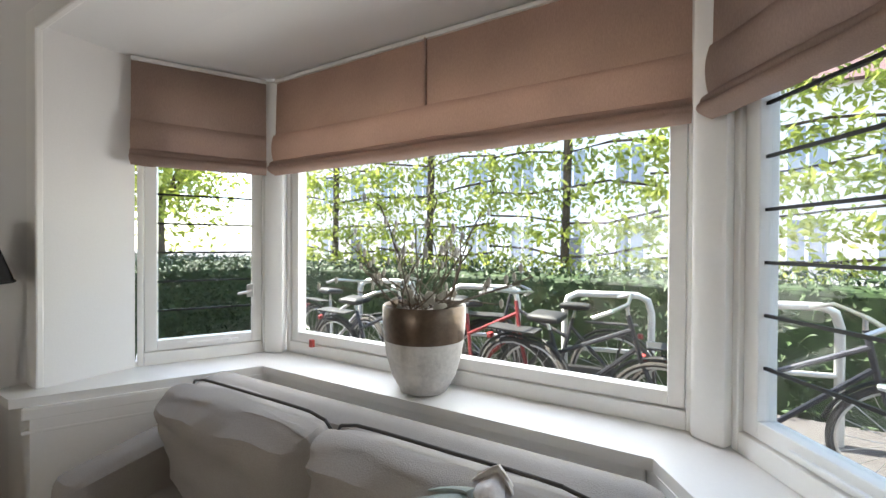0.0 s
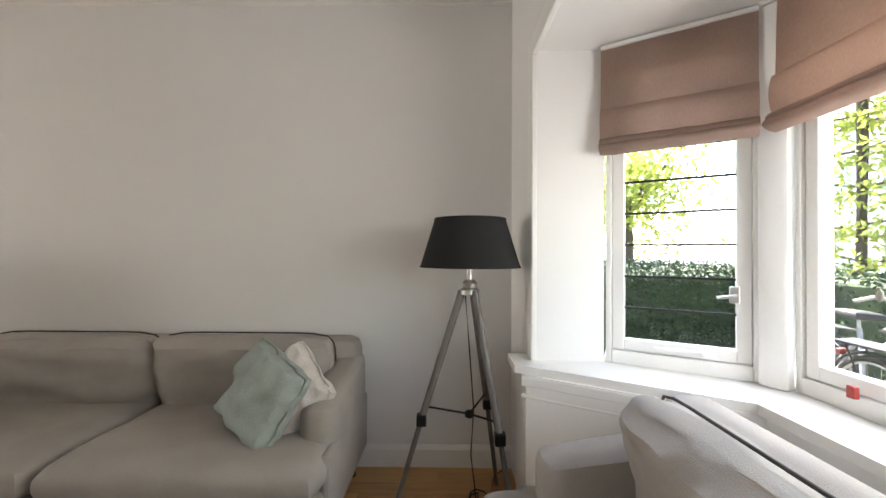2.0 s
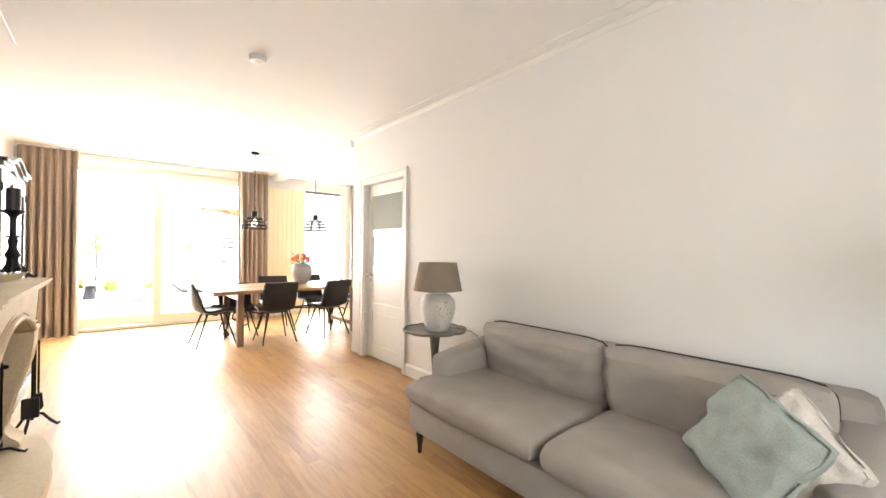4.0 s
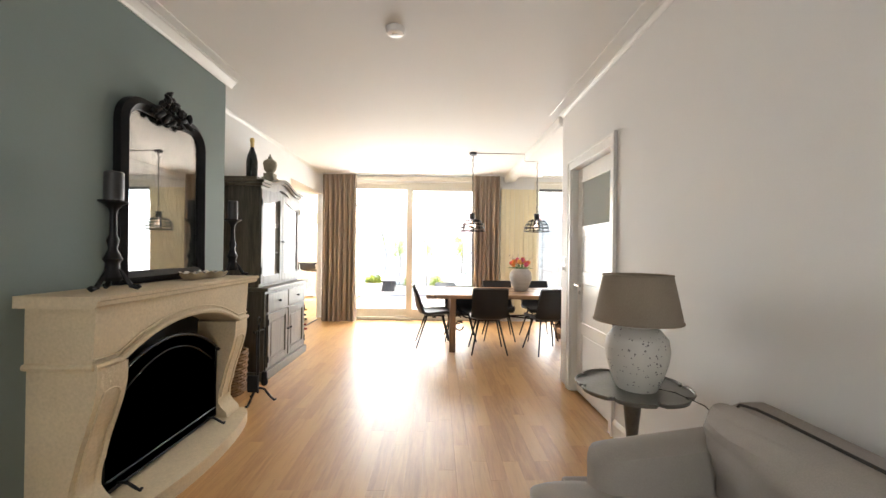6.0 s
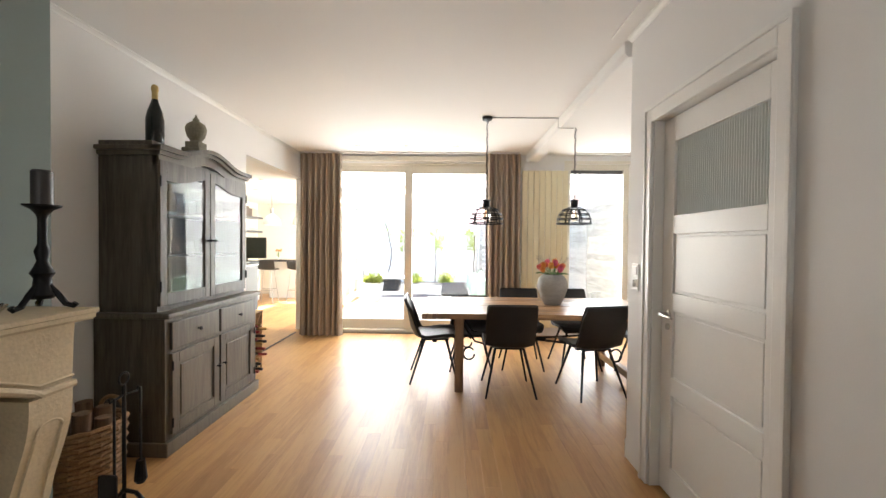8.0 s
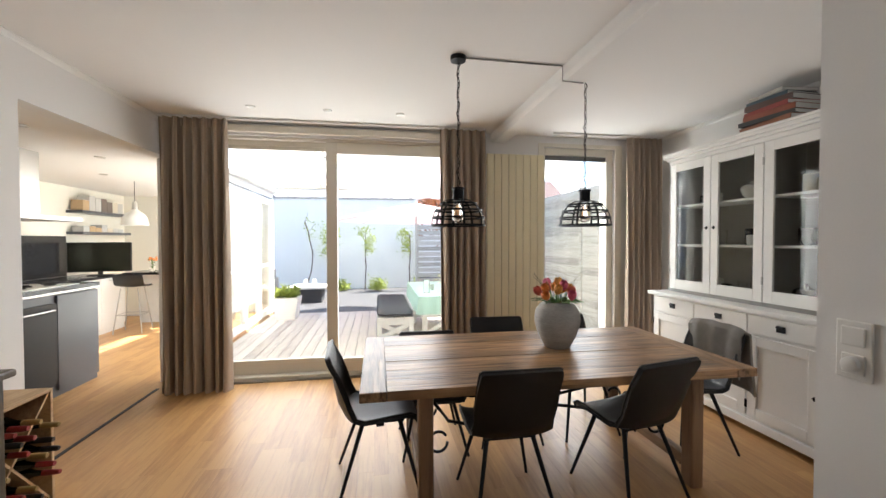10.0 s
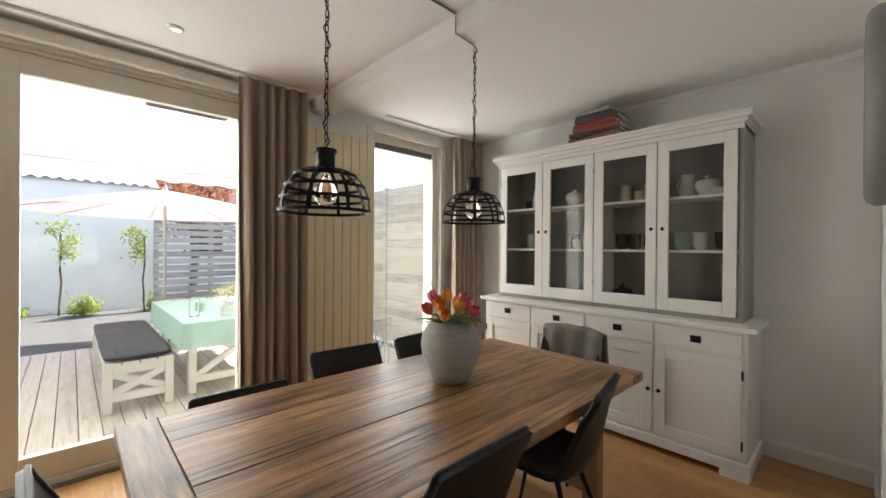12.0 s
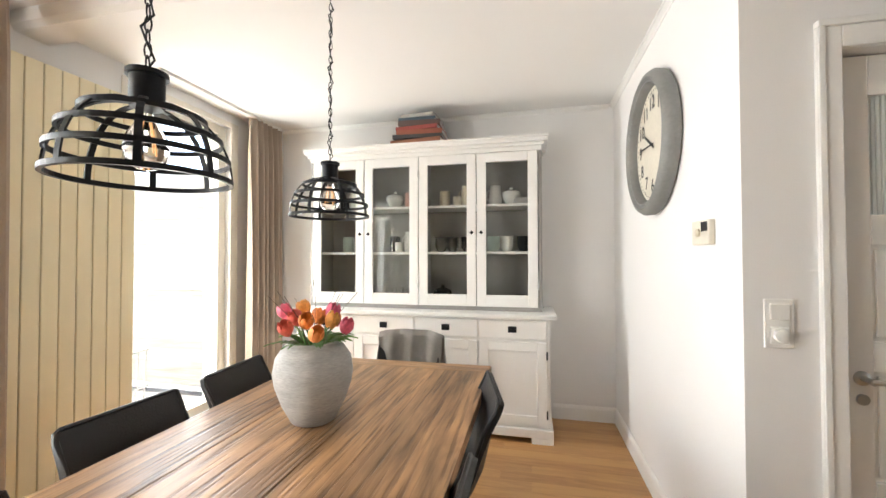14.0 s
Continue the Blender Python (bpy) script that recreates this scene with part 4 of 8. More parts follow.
scr = thing("fire_screen", pose(-0.545, 3.05, 0.08), "black iron fire screen with arched top", "fire screen")
arch = [(y, 0.52 + 0.17 * (1 - (y / 0.47) ** 2)) for y in np.linspace(-0.47, 0.47, 25)]
bm = bmesh.new()
f0 = [bm.verts.new((0.0, y, 0.03)) for y, z in arch]
f1 = [bm.verts.new((0.0, y, z)) for y, z in arch]
for k in range(24):
    bm.faces.new((f0[k], f0[k + 1], f1[k + 1], f1[k]))
bmesh.ops.solidify(bm, geom=bm.faces[:], thickness=0.004)
part("mesh_panel", bm, M_SOOT, scr)
part("screen_frame", tube(bmesh.new(), [(0.002, y, z) for y, z in arch] + [(0.002, 0.47, 0.03), (0.002, -0.47, 0.03)], 0.009, 8, True), M_BLACK, scr, smooth=True)
part("inner_rod", tube(bmesh.new(), [(0.006, y * 0.86, z - 0.07) for y, z in arch], 0.005, 6), M_BLACK, scr, smooth=True)
part("bottom_rod", tube(bmesh.new(), [(0.012, -0.46, 0.09), (0.012, 0.46, 0.09)], 0.006, 6), M_BLACK, scr, smooth=True)
for y in (-0.38, 0.38):
    part("foot", tube(bmesh.new(), [(0.0, y, 0.05), (0.05, y, 0.045), (0.09, y, 0.02), (0.115, y, 0.008), (0.12, y, 0.02)], 0.008, 8), M_BLACK, scr, smooth=True)
    part("side_knob", lathe(bmesh.new(), [(0.004, 0), (0.012, 0.01), (0.014, 0.02), (0.006, 0.032)], 10, pose(0.0, y * 1.23, 0.5, 0, 90, 0)), M_BLACK, scr, smooth=True)

# ---- mirror ----
mir = thing("wall_mirror", pose(-0.70, 3.19, 1.095, 0, -0.4, 0), "arched mirror in carved black frame on the mantel", "mirror")
MW, MH, FW = 0.385, 1.06, 0.07


def rounded(w, h, r, n=9):
    pts = [(-w, 0), (w, 0)]
    pts += [(w - r + r * math.cos(t), h - r + r * math.sin(t)) for t in np.linspace(0, math.pi / 2, n)]
    pts += [(-w + r - r * math.sin(t), h - r + r * math.cos(t)) for t in np.linspace(0, math.pi / 2, n)]
    return pts


bm = bmesh.new()
o, i_ = rounded(MW, MH, 0.16), rounded(MW - FW, MH - 2 * FW, 0.09)
i_ = [(y, z + FW) for y, z in i_]
mid = [((a[0] + b_[0]) / 2, (a[1] + b_[1]) / 2) for a, b_ in zip(o, i_)]
q34 = [(a[0] * 0.2 + b_[0] * 0.8, a[1] * 0.2 + b_[1] * 0.8) for a, b_ in zip(o, i_)]
rings = [[bm.verts.new((x, y, z)) for y, z in loop] for x, loop in ((0, o), (0.04, o), (0.058, mid), (0.04, q34), (0.032, i_), (0.0, i_))]
n = len(o)
for a, b_ in zip(rings, rings[1:]):
    for k in range(n):
        bm.faces.new((a[k], a[(k + 1) % n], b_[(k + 1) % n], b_[k]))
for k in range(n):
    bm.faces.new((rings[-1][k], rings[-1][(k + 1) % n], rings[0][(k + 1) % n], rings[0][k]))
part("mirror_frame", bm, M_BLACK, mir, "black painted frame", True)
M_MIRROR, nt, b = nodes_of("silvered_glass")
b.inputs["Base Color"].default_value, b.inputs["Metallic"].default_value, b.inputs["Roughness"].default_value = (0.86, 0.86, 0.84, 1), 1.0, 0.015
bm = bmesh.new()
bm.faces.new([bm.verts.new((0.022, y, z)) for y, z in [(y * 1.02, FW + (z - FW) * 1.01 - 0.003) for y, z in i_]])
bmesh.ops.solidify(bm, geom=bm.faces[:], thickness=0.005)
part("mirror_glass", bm, M_MIRROR, mir, "silvered mirror glass")
rng = random.Random(11)
bm = bmesh.new()
for k in range(54):
    t = rng.uniform(-1, 1)
    y = 0.17 * t
    z = MH - 0.03 + rng.uniform(-0.05, 0.15) * (1 - abs(t) ** 1.4) - 0.02 * abs(t)
    m4 = Matrix.Translation((rng.uniform(0.03, 0.075), y, z)) @ pose(0, 0, 0, rng.uniform(0, 180), rng.uniform(-40, 40), rng.uniform(-40, 40)) @ Matrix.Diagonal((0.5, 1, 0.45, 1))
    bmesh.ops.create_icosphere(bm, subdivisions=2, radius=rng.uniform(0.022, 0.042), matrix=m4)
for v in bm.verts:
    v.co += 0.008 * noise.noise_vector(v.co * 45)
part("crest", bm, M_BLACK, mir, "carved leaf crest", True)

# ---- on the mantel ----
M_WAX = mat("dark_wax", (0.035, 0.033, 0.033), 0.4, vary=0.1)


def candlestick(x, y, h, r):
    c = thing("candlestick", pose(x, y, 1.09), "black iron candlestick with dark pillar candle", "candlestick", "mantel candlesticks")
    part("stem", lathe(bmesh.new(), [(0.035, 0.045), (0.045, 0.06), (0.03, 0.10), (0.028, 0.13), (0.04, 0.15), (0.03, 0.17), (0.018, 0.20), (0.026, 0.24), (0.016, 0.27), (0.015, h - 0.06), (0.02, h - 0.04), (0.035, h - 0.02), (0.06, h - 0.006), (0.062, h)], 20), M_BLACK, c, smooth=True)
    for k in range(3):
        t = 2 * math.pi * k / 3 + 0.4
        u, v = math.cos(t), math.sin(t)
        part("foot", tube(bmesh.new(), [(0.02 * u, 0.02 * v, 0.10), (0.05 * u, 0.05 * v, 0.06), (0.075 * u, 0.075 * v, 0.02), (0.10 * u, 0.10 * v, 0.012), (0.108 * u, 0.108 * v, 0.022)], 0.012, 8), M_BLACK, c, smooth=True)
    part("candle", lathe(bmesh.new(), [(r, h), (r, h + 0.135), (r - 0.006, h + 0.142), (r - 0.012, h + 0.136), (0.002, h + 0.132)], 20), M_WAX, c, "dark pillar candle", True)
    part("wick", cyl(bmesh.new(), (0, 0, h + 0.13), (0.002, 0, h + 0.145), 0.0015, n=5), M_BLACK, c)


candlestick(-0.53, 2.60, 0.43, 0.04)
candlestick(-0.53, 3.70, 0.43, 0.035)
M_FOIL = mat("crinkled_silver", (0.7, 0.69, 0.66), 0.18, 1.0, vary=0.1, scale=20, grain=60, bump=0.8)
for x, y in ((-0.56, 3.28), (-0.53, 3.45)):
    bm = bmesh.new()
    rows = []
    for j in range(7):
        a = j / 6
        rows.append([Vector(((0.03 + 0.06 * a ** 0.6 + 0.006 * a * math.sin(k * 1.57)) * math.cos(2 * math.pi * k / 40), (0.03 + 0.06 * a ** 0.6 + 0.006 * a * math.sin(k * 1.57)) * math.sin(2 * math.pi * k / 40), 0.003 + 0.045 * a ** 1.5 + 0.006 * a * math.sin(k * 1.57 + 1))) for k in range(41)])
    sheet(bm, rows, 0.002)
    bmesh.ops.create_cone(bm, cap_ends=True, segments=20, radius1=0.03, radius2=0.032, depth=0.004, matrix=Matrix.Translation((0, 0, 0.002)))
    tagged(part("silver_bowl", bm, M_FOIL, None, "", True, pose(x, y, 1.09)), "small crinkled silver bowl on the mantel", "bowl", "silver bowls")

# fire tools and log basket
ft = thing("fire_tool_set", pose(-0.47, 4.03, 0), "black iron fireside tool stand", "fire tools")
part("pole", cyl(bmesh.new(), (0, 0, 0.08), (0, 0, 0.66), 0.009, n=10), M_BLACK, ft, smooth=True)
part("handle_ring", tube(bmesh.new(), [(0, 0.03 * math.cos(t), 0.69 + 0.03 * math.sin(t)) for t in np.linspace(0, 5.8, 14)], 0.005, 6, True), M_BLACK, ft, smooth=True)
part("hook_bar", tube(bmesh.new(), [(0, -0.09, 0.62), (0, -0.08, 0.60), (0, 0, 0.61), (0, 0.08, 0.60), (0, 0.09, 0.62)], 0.006, 6), M_BLACK, ft, smooth=True)
for k in range(3):
    t = 2 * math.pi * k / 3 + 0.3
    u, v = math.cos(t), math.sin(t)
    part("foot", tube(bmesh.new(), [(0, 0, 0.13), (0.05 * u, 0.05 * v, 0.11), (0.1 * u, 0.1 * v, 0.04), (0.13 * u, 0.13 * v, 0.01), (0.145 * u, 0.145 * v, 0.02)], 0.010, 8), M_BLACK, ft, smooth=True)
bm = cyl(bmesh.new(), (0.02, -0.08, 0.25), (0.02, -0.08, 0.62), 0.006, n=8)
box(bm, -0.045, -0.10, 0.12, 0.045, -0.088, 0.26, 0.01)
part("shovel", bm, M_BLACK, ft)
bm = cyl(bmesh.new(), (0.02, 0.08, 0.2), (0.02, 0.08, 0.62), 0.006, n=8)
lathe(bm, [(0.018, 0.12), (0.03, 0.14), (0.02, 0.24)], 12, pose(0.02, 0.08, 0))
part("brush", bm, M_BLACK, ft)
M_WICKER = mat("wicker", (0.26, 0.15, 0.07), 0.8, vary=0.35, scale=14, grain=90, bump=0.6)
bk = thing("log_basket", pose(-0.86, 4.22, 0), "round woven wicker log basket with logs", "basket")
for j in range(14):
    z = 0.02 + 0.027 * j
    r = 0.165 + 0.018 * j / 13
    part("weave_band", tube(bmesh.new(), [((r + 0.007 * (-1) ** (k + j)) * math.cos(2 * math.pi * k / 28), (r + 0.007 * (-1) ** (k + j)) * math.sin(2 * math.pi * k / 28), z) for k in range(28)], 0.0135, 6, True), M_WICKER, bk, smooth=True)
part("basket_bottom", lathe(bmesh.new(), [(0.16, 0), (0.16, 0.012)], 24), M_WICKER, bk)
for s_ in (-1, 1):
    part("handle", tube(bmesh.new(), [(0.07 * math.cos(t) , s_ * 0.185, 0.38 + 0.07 * math.sin(t)) for t in np.linspace(0, math.pi, 9)], 0.012, 8), M_WICKER, bk, smooth=True)
M_LOG = wood("bark", (0.06, 0.035, 0.02), (0.2, 0.12, 0.07), 2, 0.9)
for k in range(6):
    t = k * 1.05
    part("log", cyl(bmesh.new(), (0.09 * math.cos(t), 0.09 * math.sin(t), 0.02), (0.10 * math.cos(t + 0.2), 0.10 * math.sin(t + 0.2), 0.40 + 0.03 * (k % 3)), 0.042, 0.04, 9), M_LOG, bk, smooth=True)


# ---- dark cabinet ----
dc = thing("display_cabinet", pose(XL + 0.005, 4.56, 0), "dark grey-brown wooden display cabinet with glazed doors", "cabinet")
DW = 1.16
bm = bmesh.new()
box(bm, 0, 0, 0.09, 0.46, DW, 0.88, 0.003)
part("lower_body", bm, M_DARKWOOD, dc)
part("plinth", box(bmesh.new(), 0, -0.015, 0, 0.485, DW + 0.015, 0.09, 0.006), M_DARKWOOD, dc)
part("waist_top", box(bmesh.new(), 0, -0.02, 0.88, 0.50, DW + 0.02, 0.915, 0.01), M_DARKWOOD, dc)
for k in range(2):
    y0 = 0.045 + k * (DW - 0.09) / 2
    w = (DW - 0.09) / 2 - 0.02
    dr = part("drawer", box(bmesh.new(), 0.46, y0, 0.67, 0.478, y0 + w, 0.85, 0.006), M_DARKWOOD, dc)
    part("knob", lathe(bmesh.new(), [(0.006, 0), (0.006, 0.012), (0.014, 0.02), (0.014, 0.026), (0.006, 0.032)], 12, pose(0.478, y0 + w / 2, 0.76, 0, 90, 0)), M_BLACK, dr, "dark metal knob", True)
    bm = frame_panel(bmesh.new(), w, 0.52, 0.065, 0.018, m=pose(0.478, y0, 0.125, 0, 0, 90))
    box(bm, 0.458, y0 + 0.06, 0.185, 0.466, y0 + w - 0.06, 0.585)
    box(bm, 0.464, y0 + 0.09, 0.215, 0.472, y0 + w - 0.09, 0.555, 0.006)
    dd = part("lower_door", bm, M_DARKWOOD, dc)
    yk = y0 + w - 0.03 if k == 0 else y0 + 0.03
    part("knob", lathe(bmesh.new(), [(0.006, 0), (0.006, 0.012), (0.013, 0.02), (0.005, 0.032)], 12, pose(0.478, yk, 0.42, 0, 90, 0)), M_BLACK, dd, "dark metal knob", True)
    for z in (0.2, 0.57):
        part("hinge", cyl(bmesh.new(), (0.482, y0 + (0.0 if k == 0 else w), z - 0.03), (0.482, y0 + (0.0 if k == 0 else w), z + 0.03), 0.006, n=8), M_BLACK, dd)
U0, U1, UD = 0.04, DW - 0.06, 0.38
bm = bmesh.new()
box(bm, 0, U0, 0.915, UD, U0 + 0.03, 1.93)
box(bm, 0, U1 - 0.03, 0.915, UD, U1, 1.93)
box(bm, 0, U0 + 0.03, 0.915, 0.012, U1 - 0.03, 1.93)
box(bm, 0.012, U0 + 0.03, 1.90, UD, U1 - 0.03, 1.93)
box(bm, 0.012, U0 + 0.03, 0.915, UD, U1 - 0.03, 0.945)
part("upper_body", bm, M_DARKWOOD, dc)
for z in (1.25, 1.56):
    part("shelf", B(0.014, U0 + 0.032, z, UD - 0.04, U1 - 0.032, z + 0.018), M_DARKWOOD, dc)


def ogee(u):
    """Rise of the arched head over the half width."""
    u = abs(u)
    return 0.5 + 0.5 * math.cos(math.pi * min(1, u / 0.72))


NU = 24
for name, x1, lo_off, hi_off, out in (("arched_frieze", UD + 0.012, -0.09, 0.0, 0.0), ("arched_cornice", UD + 0.055, 0.0, 0.03, 0.04), ("cornice_bead", UD + 0.035, -0.025, 0.0, 0.02)):
    bm = bmesh.new()
    cols = []
    for k in range(NU + 1):
        u = -1 + 2 * k / NU
        y = (U0 + U1) / 2 + u * ((U1 - U0) / 2 + out)
        z = 1.955 + 0.085 * ogee(u)
        cols.append([bm.verts.new(c) for c in ((UD - 0.03, y, z + lo_off), (x1, y, z + lo_off), (x1, y, z + hi_off), (UD - 0.03, y, z + hi_off))])
    for a, b_ in zip(cols, cols[1:]):
        for j in range(4):
            bm.faces.new((a[j], b_[j], b_[(j + 1) % 4], a[(j + 1) % 4]))
    bm.faces.new(cols[0])
    bm.faces.new(cols[-1][::-1])
    part(name, bm, M_DARKWOOD, dc)
for y0, y1 in ((U0 - 0.04, U0), (U1, U1 + 0.04)):
    bm = bmesh.new()
    box(bm, 0, y0, 1.955, UD + 0.05, y1, 1.985, 0.006)
    box(bm, 0, y0 + (0.02 if y0 < U0 else 0), 1.925, UD + 0.03, y1 - (0 if y0 < U0 else 0.02), 1.955, 0.006)
    part("side_cornice", bm, M_DARKWOOD, dc)
part("cabinet_top", B(0, U0, 1.931, UD - 0.03, U1, 2.02), M_DARKWOOD, dc)
hw = (U1 - U0) / 2
for k in range(2):
    y0 = U0 + 0.004 + k * hw
    w = hw - 0.008
    bm = bmesh.new()
    box(bm, UD, y0, 0.95, UD + 0.02, y0 + 0.06, 1.90, 0.003)
    box(bm, UD, y0 + w - 0.06, 0.95, UD + 0.02, y0 + w, 1.90, 0.003)
    box(bm, UD, y0 + 0.06, 0.95, UD + 0.02, y0 + w - 0.06, 1.03, 0.003)
    cols = []
    for j in range(11):
        y = y0 + 0.06 + (w - 0.12) * j / 10
        u = (y - (U0 + U1) / 2) / hw
        zz = 1.77 + 0.07 * ogee(u)
        cols.append([bm.verts.new(c) for c in ((UD, y, zz), (UD + 0.02, y, zz), (UD + 0.02, y, 1.90), (UD, y, 1.90))])
    for a, b_ in zip(cols, cols[1:]):
        for j in range(4):
            bm.faces.new((a[j], b_[j], b_[(j + 1) % 4], a[(j + 1) % 4]))
    gd = part("glass_door", bm, M_DARKWOOD, dc)
    part("pane", B(UD + 0.006, y0 + 0.055, 1.025, UD + 0.010, y0 + w - 0.055, 1.86), M_GLASS, gd)
    yk = y0 + w - 0.03 if k == 0 else y0 + 0.03
    part("knob", lathe(bmesh.new(), [(0.006, 0), (0.006, 0.014), (0.014, 0.022), (0.005, 0.035)], 12, pose(UD + 0.02, yk, 1.38, 0, 90, 0)), M_BLACK, gd, "dark metal knob", True)
    for z in (1.08, 1.76):
        part("hinge", cyl(bmesh.new(), (UD + 0.024, y0 + (0.0 if k == 0 else w), z - 0.035), (UD + 0.024, y0 + (0.0 if k == 0 else w), z + 0.035), 0.006, n=8), M_BLACK, gd)
M_DRINK = glass("tumbler_glass", (0.97, 0.98, 0.97))
M_AMBER = glass("amber_spirit", (0.8, 0.45, 0.12))
rng = random.Random(5)
for z in (0.945, 1.268, 1.578):
    for k in range(7):
        y, x = 4.66 + 0.145 * k + rng.uniform(-0.02, 0.02), XL + 0.15 + rng.uniform(0, 0.12)
        if k == 2 and z > 1.5:
            bm = lathe(bmesh.new(), [(0.035, 0), (0.04, 0.01), (0.04, 0.12), (0.014, 0.16), (0.014, 0.21)], 14)
            tagged(part("decanter", bm, M_AMBER, None, "", True, pose(x, y, z + 0.001)), "amber spirit decanter in the dark cabinet", "bottle")
        else:
            h = rng.uniform(0.09, 0.15)
            bm = lathe(bmesh.new(), [(0.026, 0), (0.03, 0.006), (0.034, h), (0.031, h), (0.027, 0.01), (0.001, 0.009)], 14)
            tagged(part("drinking_glass", bm, M_DRINK, None, "", True, pose(x, y, z + 0.001)), "clear drinking glass in the dark cabinet", "glass", "cabinet glasses")

M_BOTTLE = mat("dark_bottle_glass", (0.01, 0.012, 0.008), 0.12, vary=0.1)
M_GOLD = mat("gold_foil", (0.55, 0.40, 0.16), 0.35, 0.8, vary=0.1, scale=20)
bt = thing("champagne_bottle", pose(-0.93, 4.84, 2.02), "dark champagne bottle with gold foil neck", "bottle")
part("body", lathe(bmesh.new(), [(0.05, 0), (0.055, 0.01), (0.056, 0.20), (0.045, 0.26), (0.024, 0.32), (0.018, 0.345)], 24), M_BOTTLE, bt, smooth=True)
part("foil_neck", lathe(bmesh.new(), [(0.0185, 0.345), (0.0185, 0.40), (0.022, 0.405), (0.022, 0.425), (0.02, 0.435), (0.012, 0.445)], 18), M_GOLD, bt, "gold foil", True)
M_PATINA = mat("weathered_stone", (0.26, 0.235, 0.17), 0.85, vary=0.3, scale=14, grain=60, bump=0.7)
fi = thing("stone_finial", pose(-0.93, 5.285, 2.02) @ Matrix.Diagonal((0.86, 0.86, 0.9, 1)), "weathered stone artichoke finial on the dark cabinet", "ornament")
bm = box(bmesh.new(), -0.085, -0.085, 0, 0.085, 0.085, 0.12, 0.008)
box(bm, -0.065, -0.065, 0.12, 0.065, 0.065, 0.175, 0.008)
part("plinth", bm, M_PATINA, fi)
bm = lathe(bmesh.new(), [(0.05, 0.175), (0.045, 0.19), (0.07, 0.22), (0.085, 0.265), (0.086, 0.30), (0.074, 0.335), (0.045, 0.355), (0.026, 0.365), (0.028, 0.38), (0.012, 0.40), (0.004, 0.425)], 24)
for v in bm.verts:
    a_ = math.atan2(v.co.y, v.co.x)
    v.co += Vector((v.co.x, v.co.y, 0)) * 0.07 * math.sin(6 * a_ + 55 * v.co.z)
part("carved_bud", bm, M_PATINA, fi, "", True)

# ---- wine crate ----
M_PINE = wood("pale_pine", (0.36, 0.22, 0.11), (0.58, 0.40, 0.22), 1, 0.6)
wc = thing("wine_crate", pose(XL + 0.003, 5.745, 0), "pine crate filled with wine bottles", "wine rack")
CWD, CWW, CWH = 0.27, 0.51, 0.65
for nm, a in (("bottom_board", (0, 0, 0, CWD, CWW, 0.018)), ("top_board", (0, 0, CWH - 0.018, CWD, CWW, CWH)), ("side_board", (0, 0, 0.018, CWD, 0.018, CWH - 0.018)),
              ("side_board", (0, CWW - 0.018, 0.018, CWD, CWW, CWH - 0.018)), ("back_board", (0, 0.018, 0.018, 0.012, CWW - 0.018, CWH - 0.018))):
    part(nm, box(bmesh.new(), *a, 0.002), M_PINE, wc)
diag = math.hypot(CWW - 0.04, CWH - 0.04) / 2
for s_ in (-1, 1):
    part("cross_divider", box(bmesh.new(), 0.014, -diag, -0.006, CWD - 0.01, diag, 0.006, 0, pose(0.001 * s_, CWW / 2, CWH / 2, s_ * math.degrees(math.atan2(CWH, CWW)), 0, 0)), M_PINE, wc)
rng = random.Random(8)
CAPS = [mat("bottle_cap_" + c, v, 0.4) for c, v in (("red", (0.25, 0.02, 0.02)), ("black", (0.02, 0.02, 0.02)), ("gold", (0.4, 0.28, 0.1)))]
me_bottle = mesh_of("wine_bottle", lathe(bmesh.new(), [(0.034, 0.02), (0.036, 0.03), (0.036, 0.17), (0.016, 0.23), (0.014, 0.26)], 12), M_BOTTLE, True)
for r_ in range(9):
    for c in range(7):
        y, z = 0.06 + 0.077 * c - 0.036 * (r_ % 2), 0.06 + 0.067 * r_
        off = min(abs((z - CWH / 2) - k_ * (y - CWW / 2) * CWH / CWW) / math.hypot(1, CWH / CWW) for k_ in (-1, 1))
        if not (0.055 < y < CWW - 0.055 and z < CWH - 0.055) or off < 0.040:
            continue
        b_ = new("wine_bottle", me_bottle)
        b_.parent = wc
        b_.matrix_basis = pose(rng.uniform(-0.008, 0.0), y, z, 0, 90, 0)
        part("cap", lathe(bmesh.new(), [(0.0155, 0.26), (0.0155, 0.31 + rng.uniform(0, 0.03)), (0.012, 0.345)], 10), rng.choice(CAPS), b_, smooth=True)

# ---- dining table ----
TX0, TX1, TY0, TY1, TZ = 0.90, 3.15, 5.60, 6.72, 0.75
dt = thing("dining_table", pose(0, 0, 0), "long reclaimed elm dining table with iron stretchers", "table")
rng = random.Random(3)
ys = [TY0]
while ys[-1] < TY1 - 0.10:
    ys.append(ys[-1] + rng.uniform(0.13, 0.21))
ys[-1] = TY1
for y0, y1 in zip(ys, ys[1:]):
    z = TZ + rng.uniform(-0.0015, 0.0015)
    part("board", box(bmesh.new(), TX0 + 0.135, y0 + 0.0004, TZ - 0.048, TX1 - 0.135, y1 - 0.0004, z, 0.0014), M_TABLE, dt)
M_TABLE_Y = cracked(wood("reclaimed_elm_end", (0.10, 0.046, 0.02), (0.44, 0.26, 0.13), 1, 0.40, 1.6, 0.6, span=(0.48, 1.0)), 1)
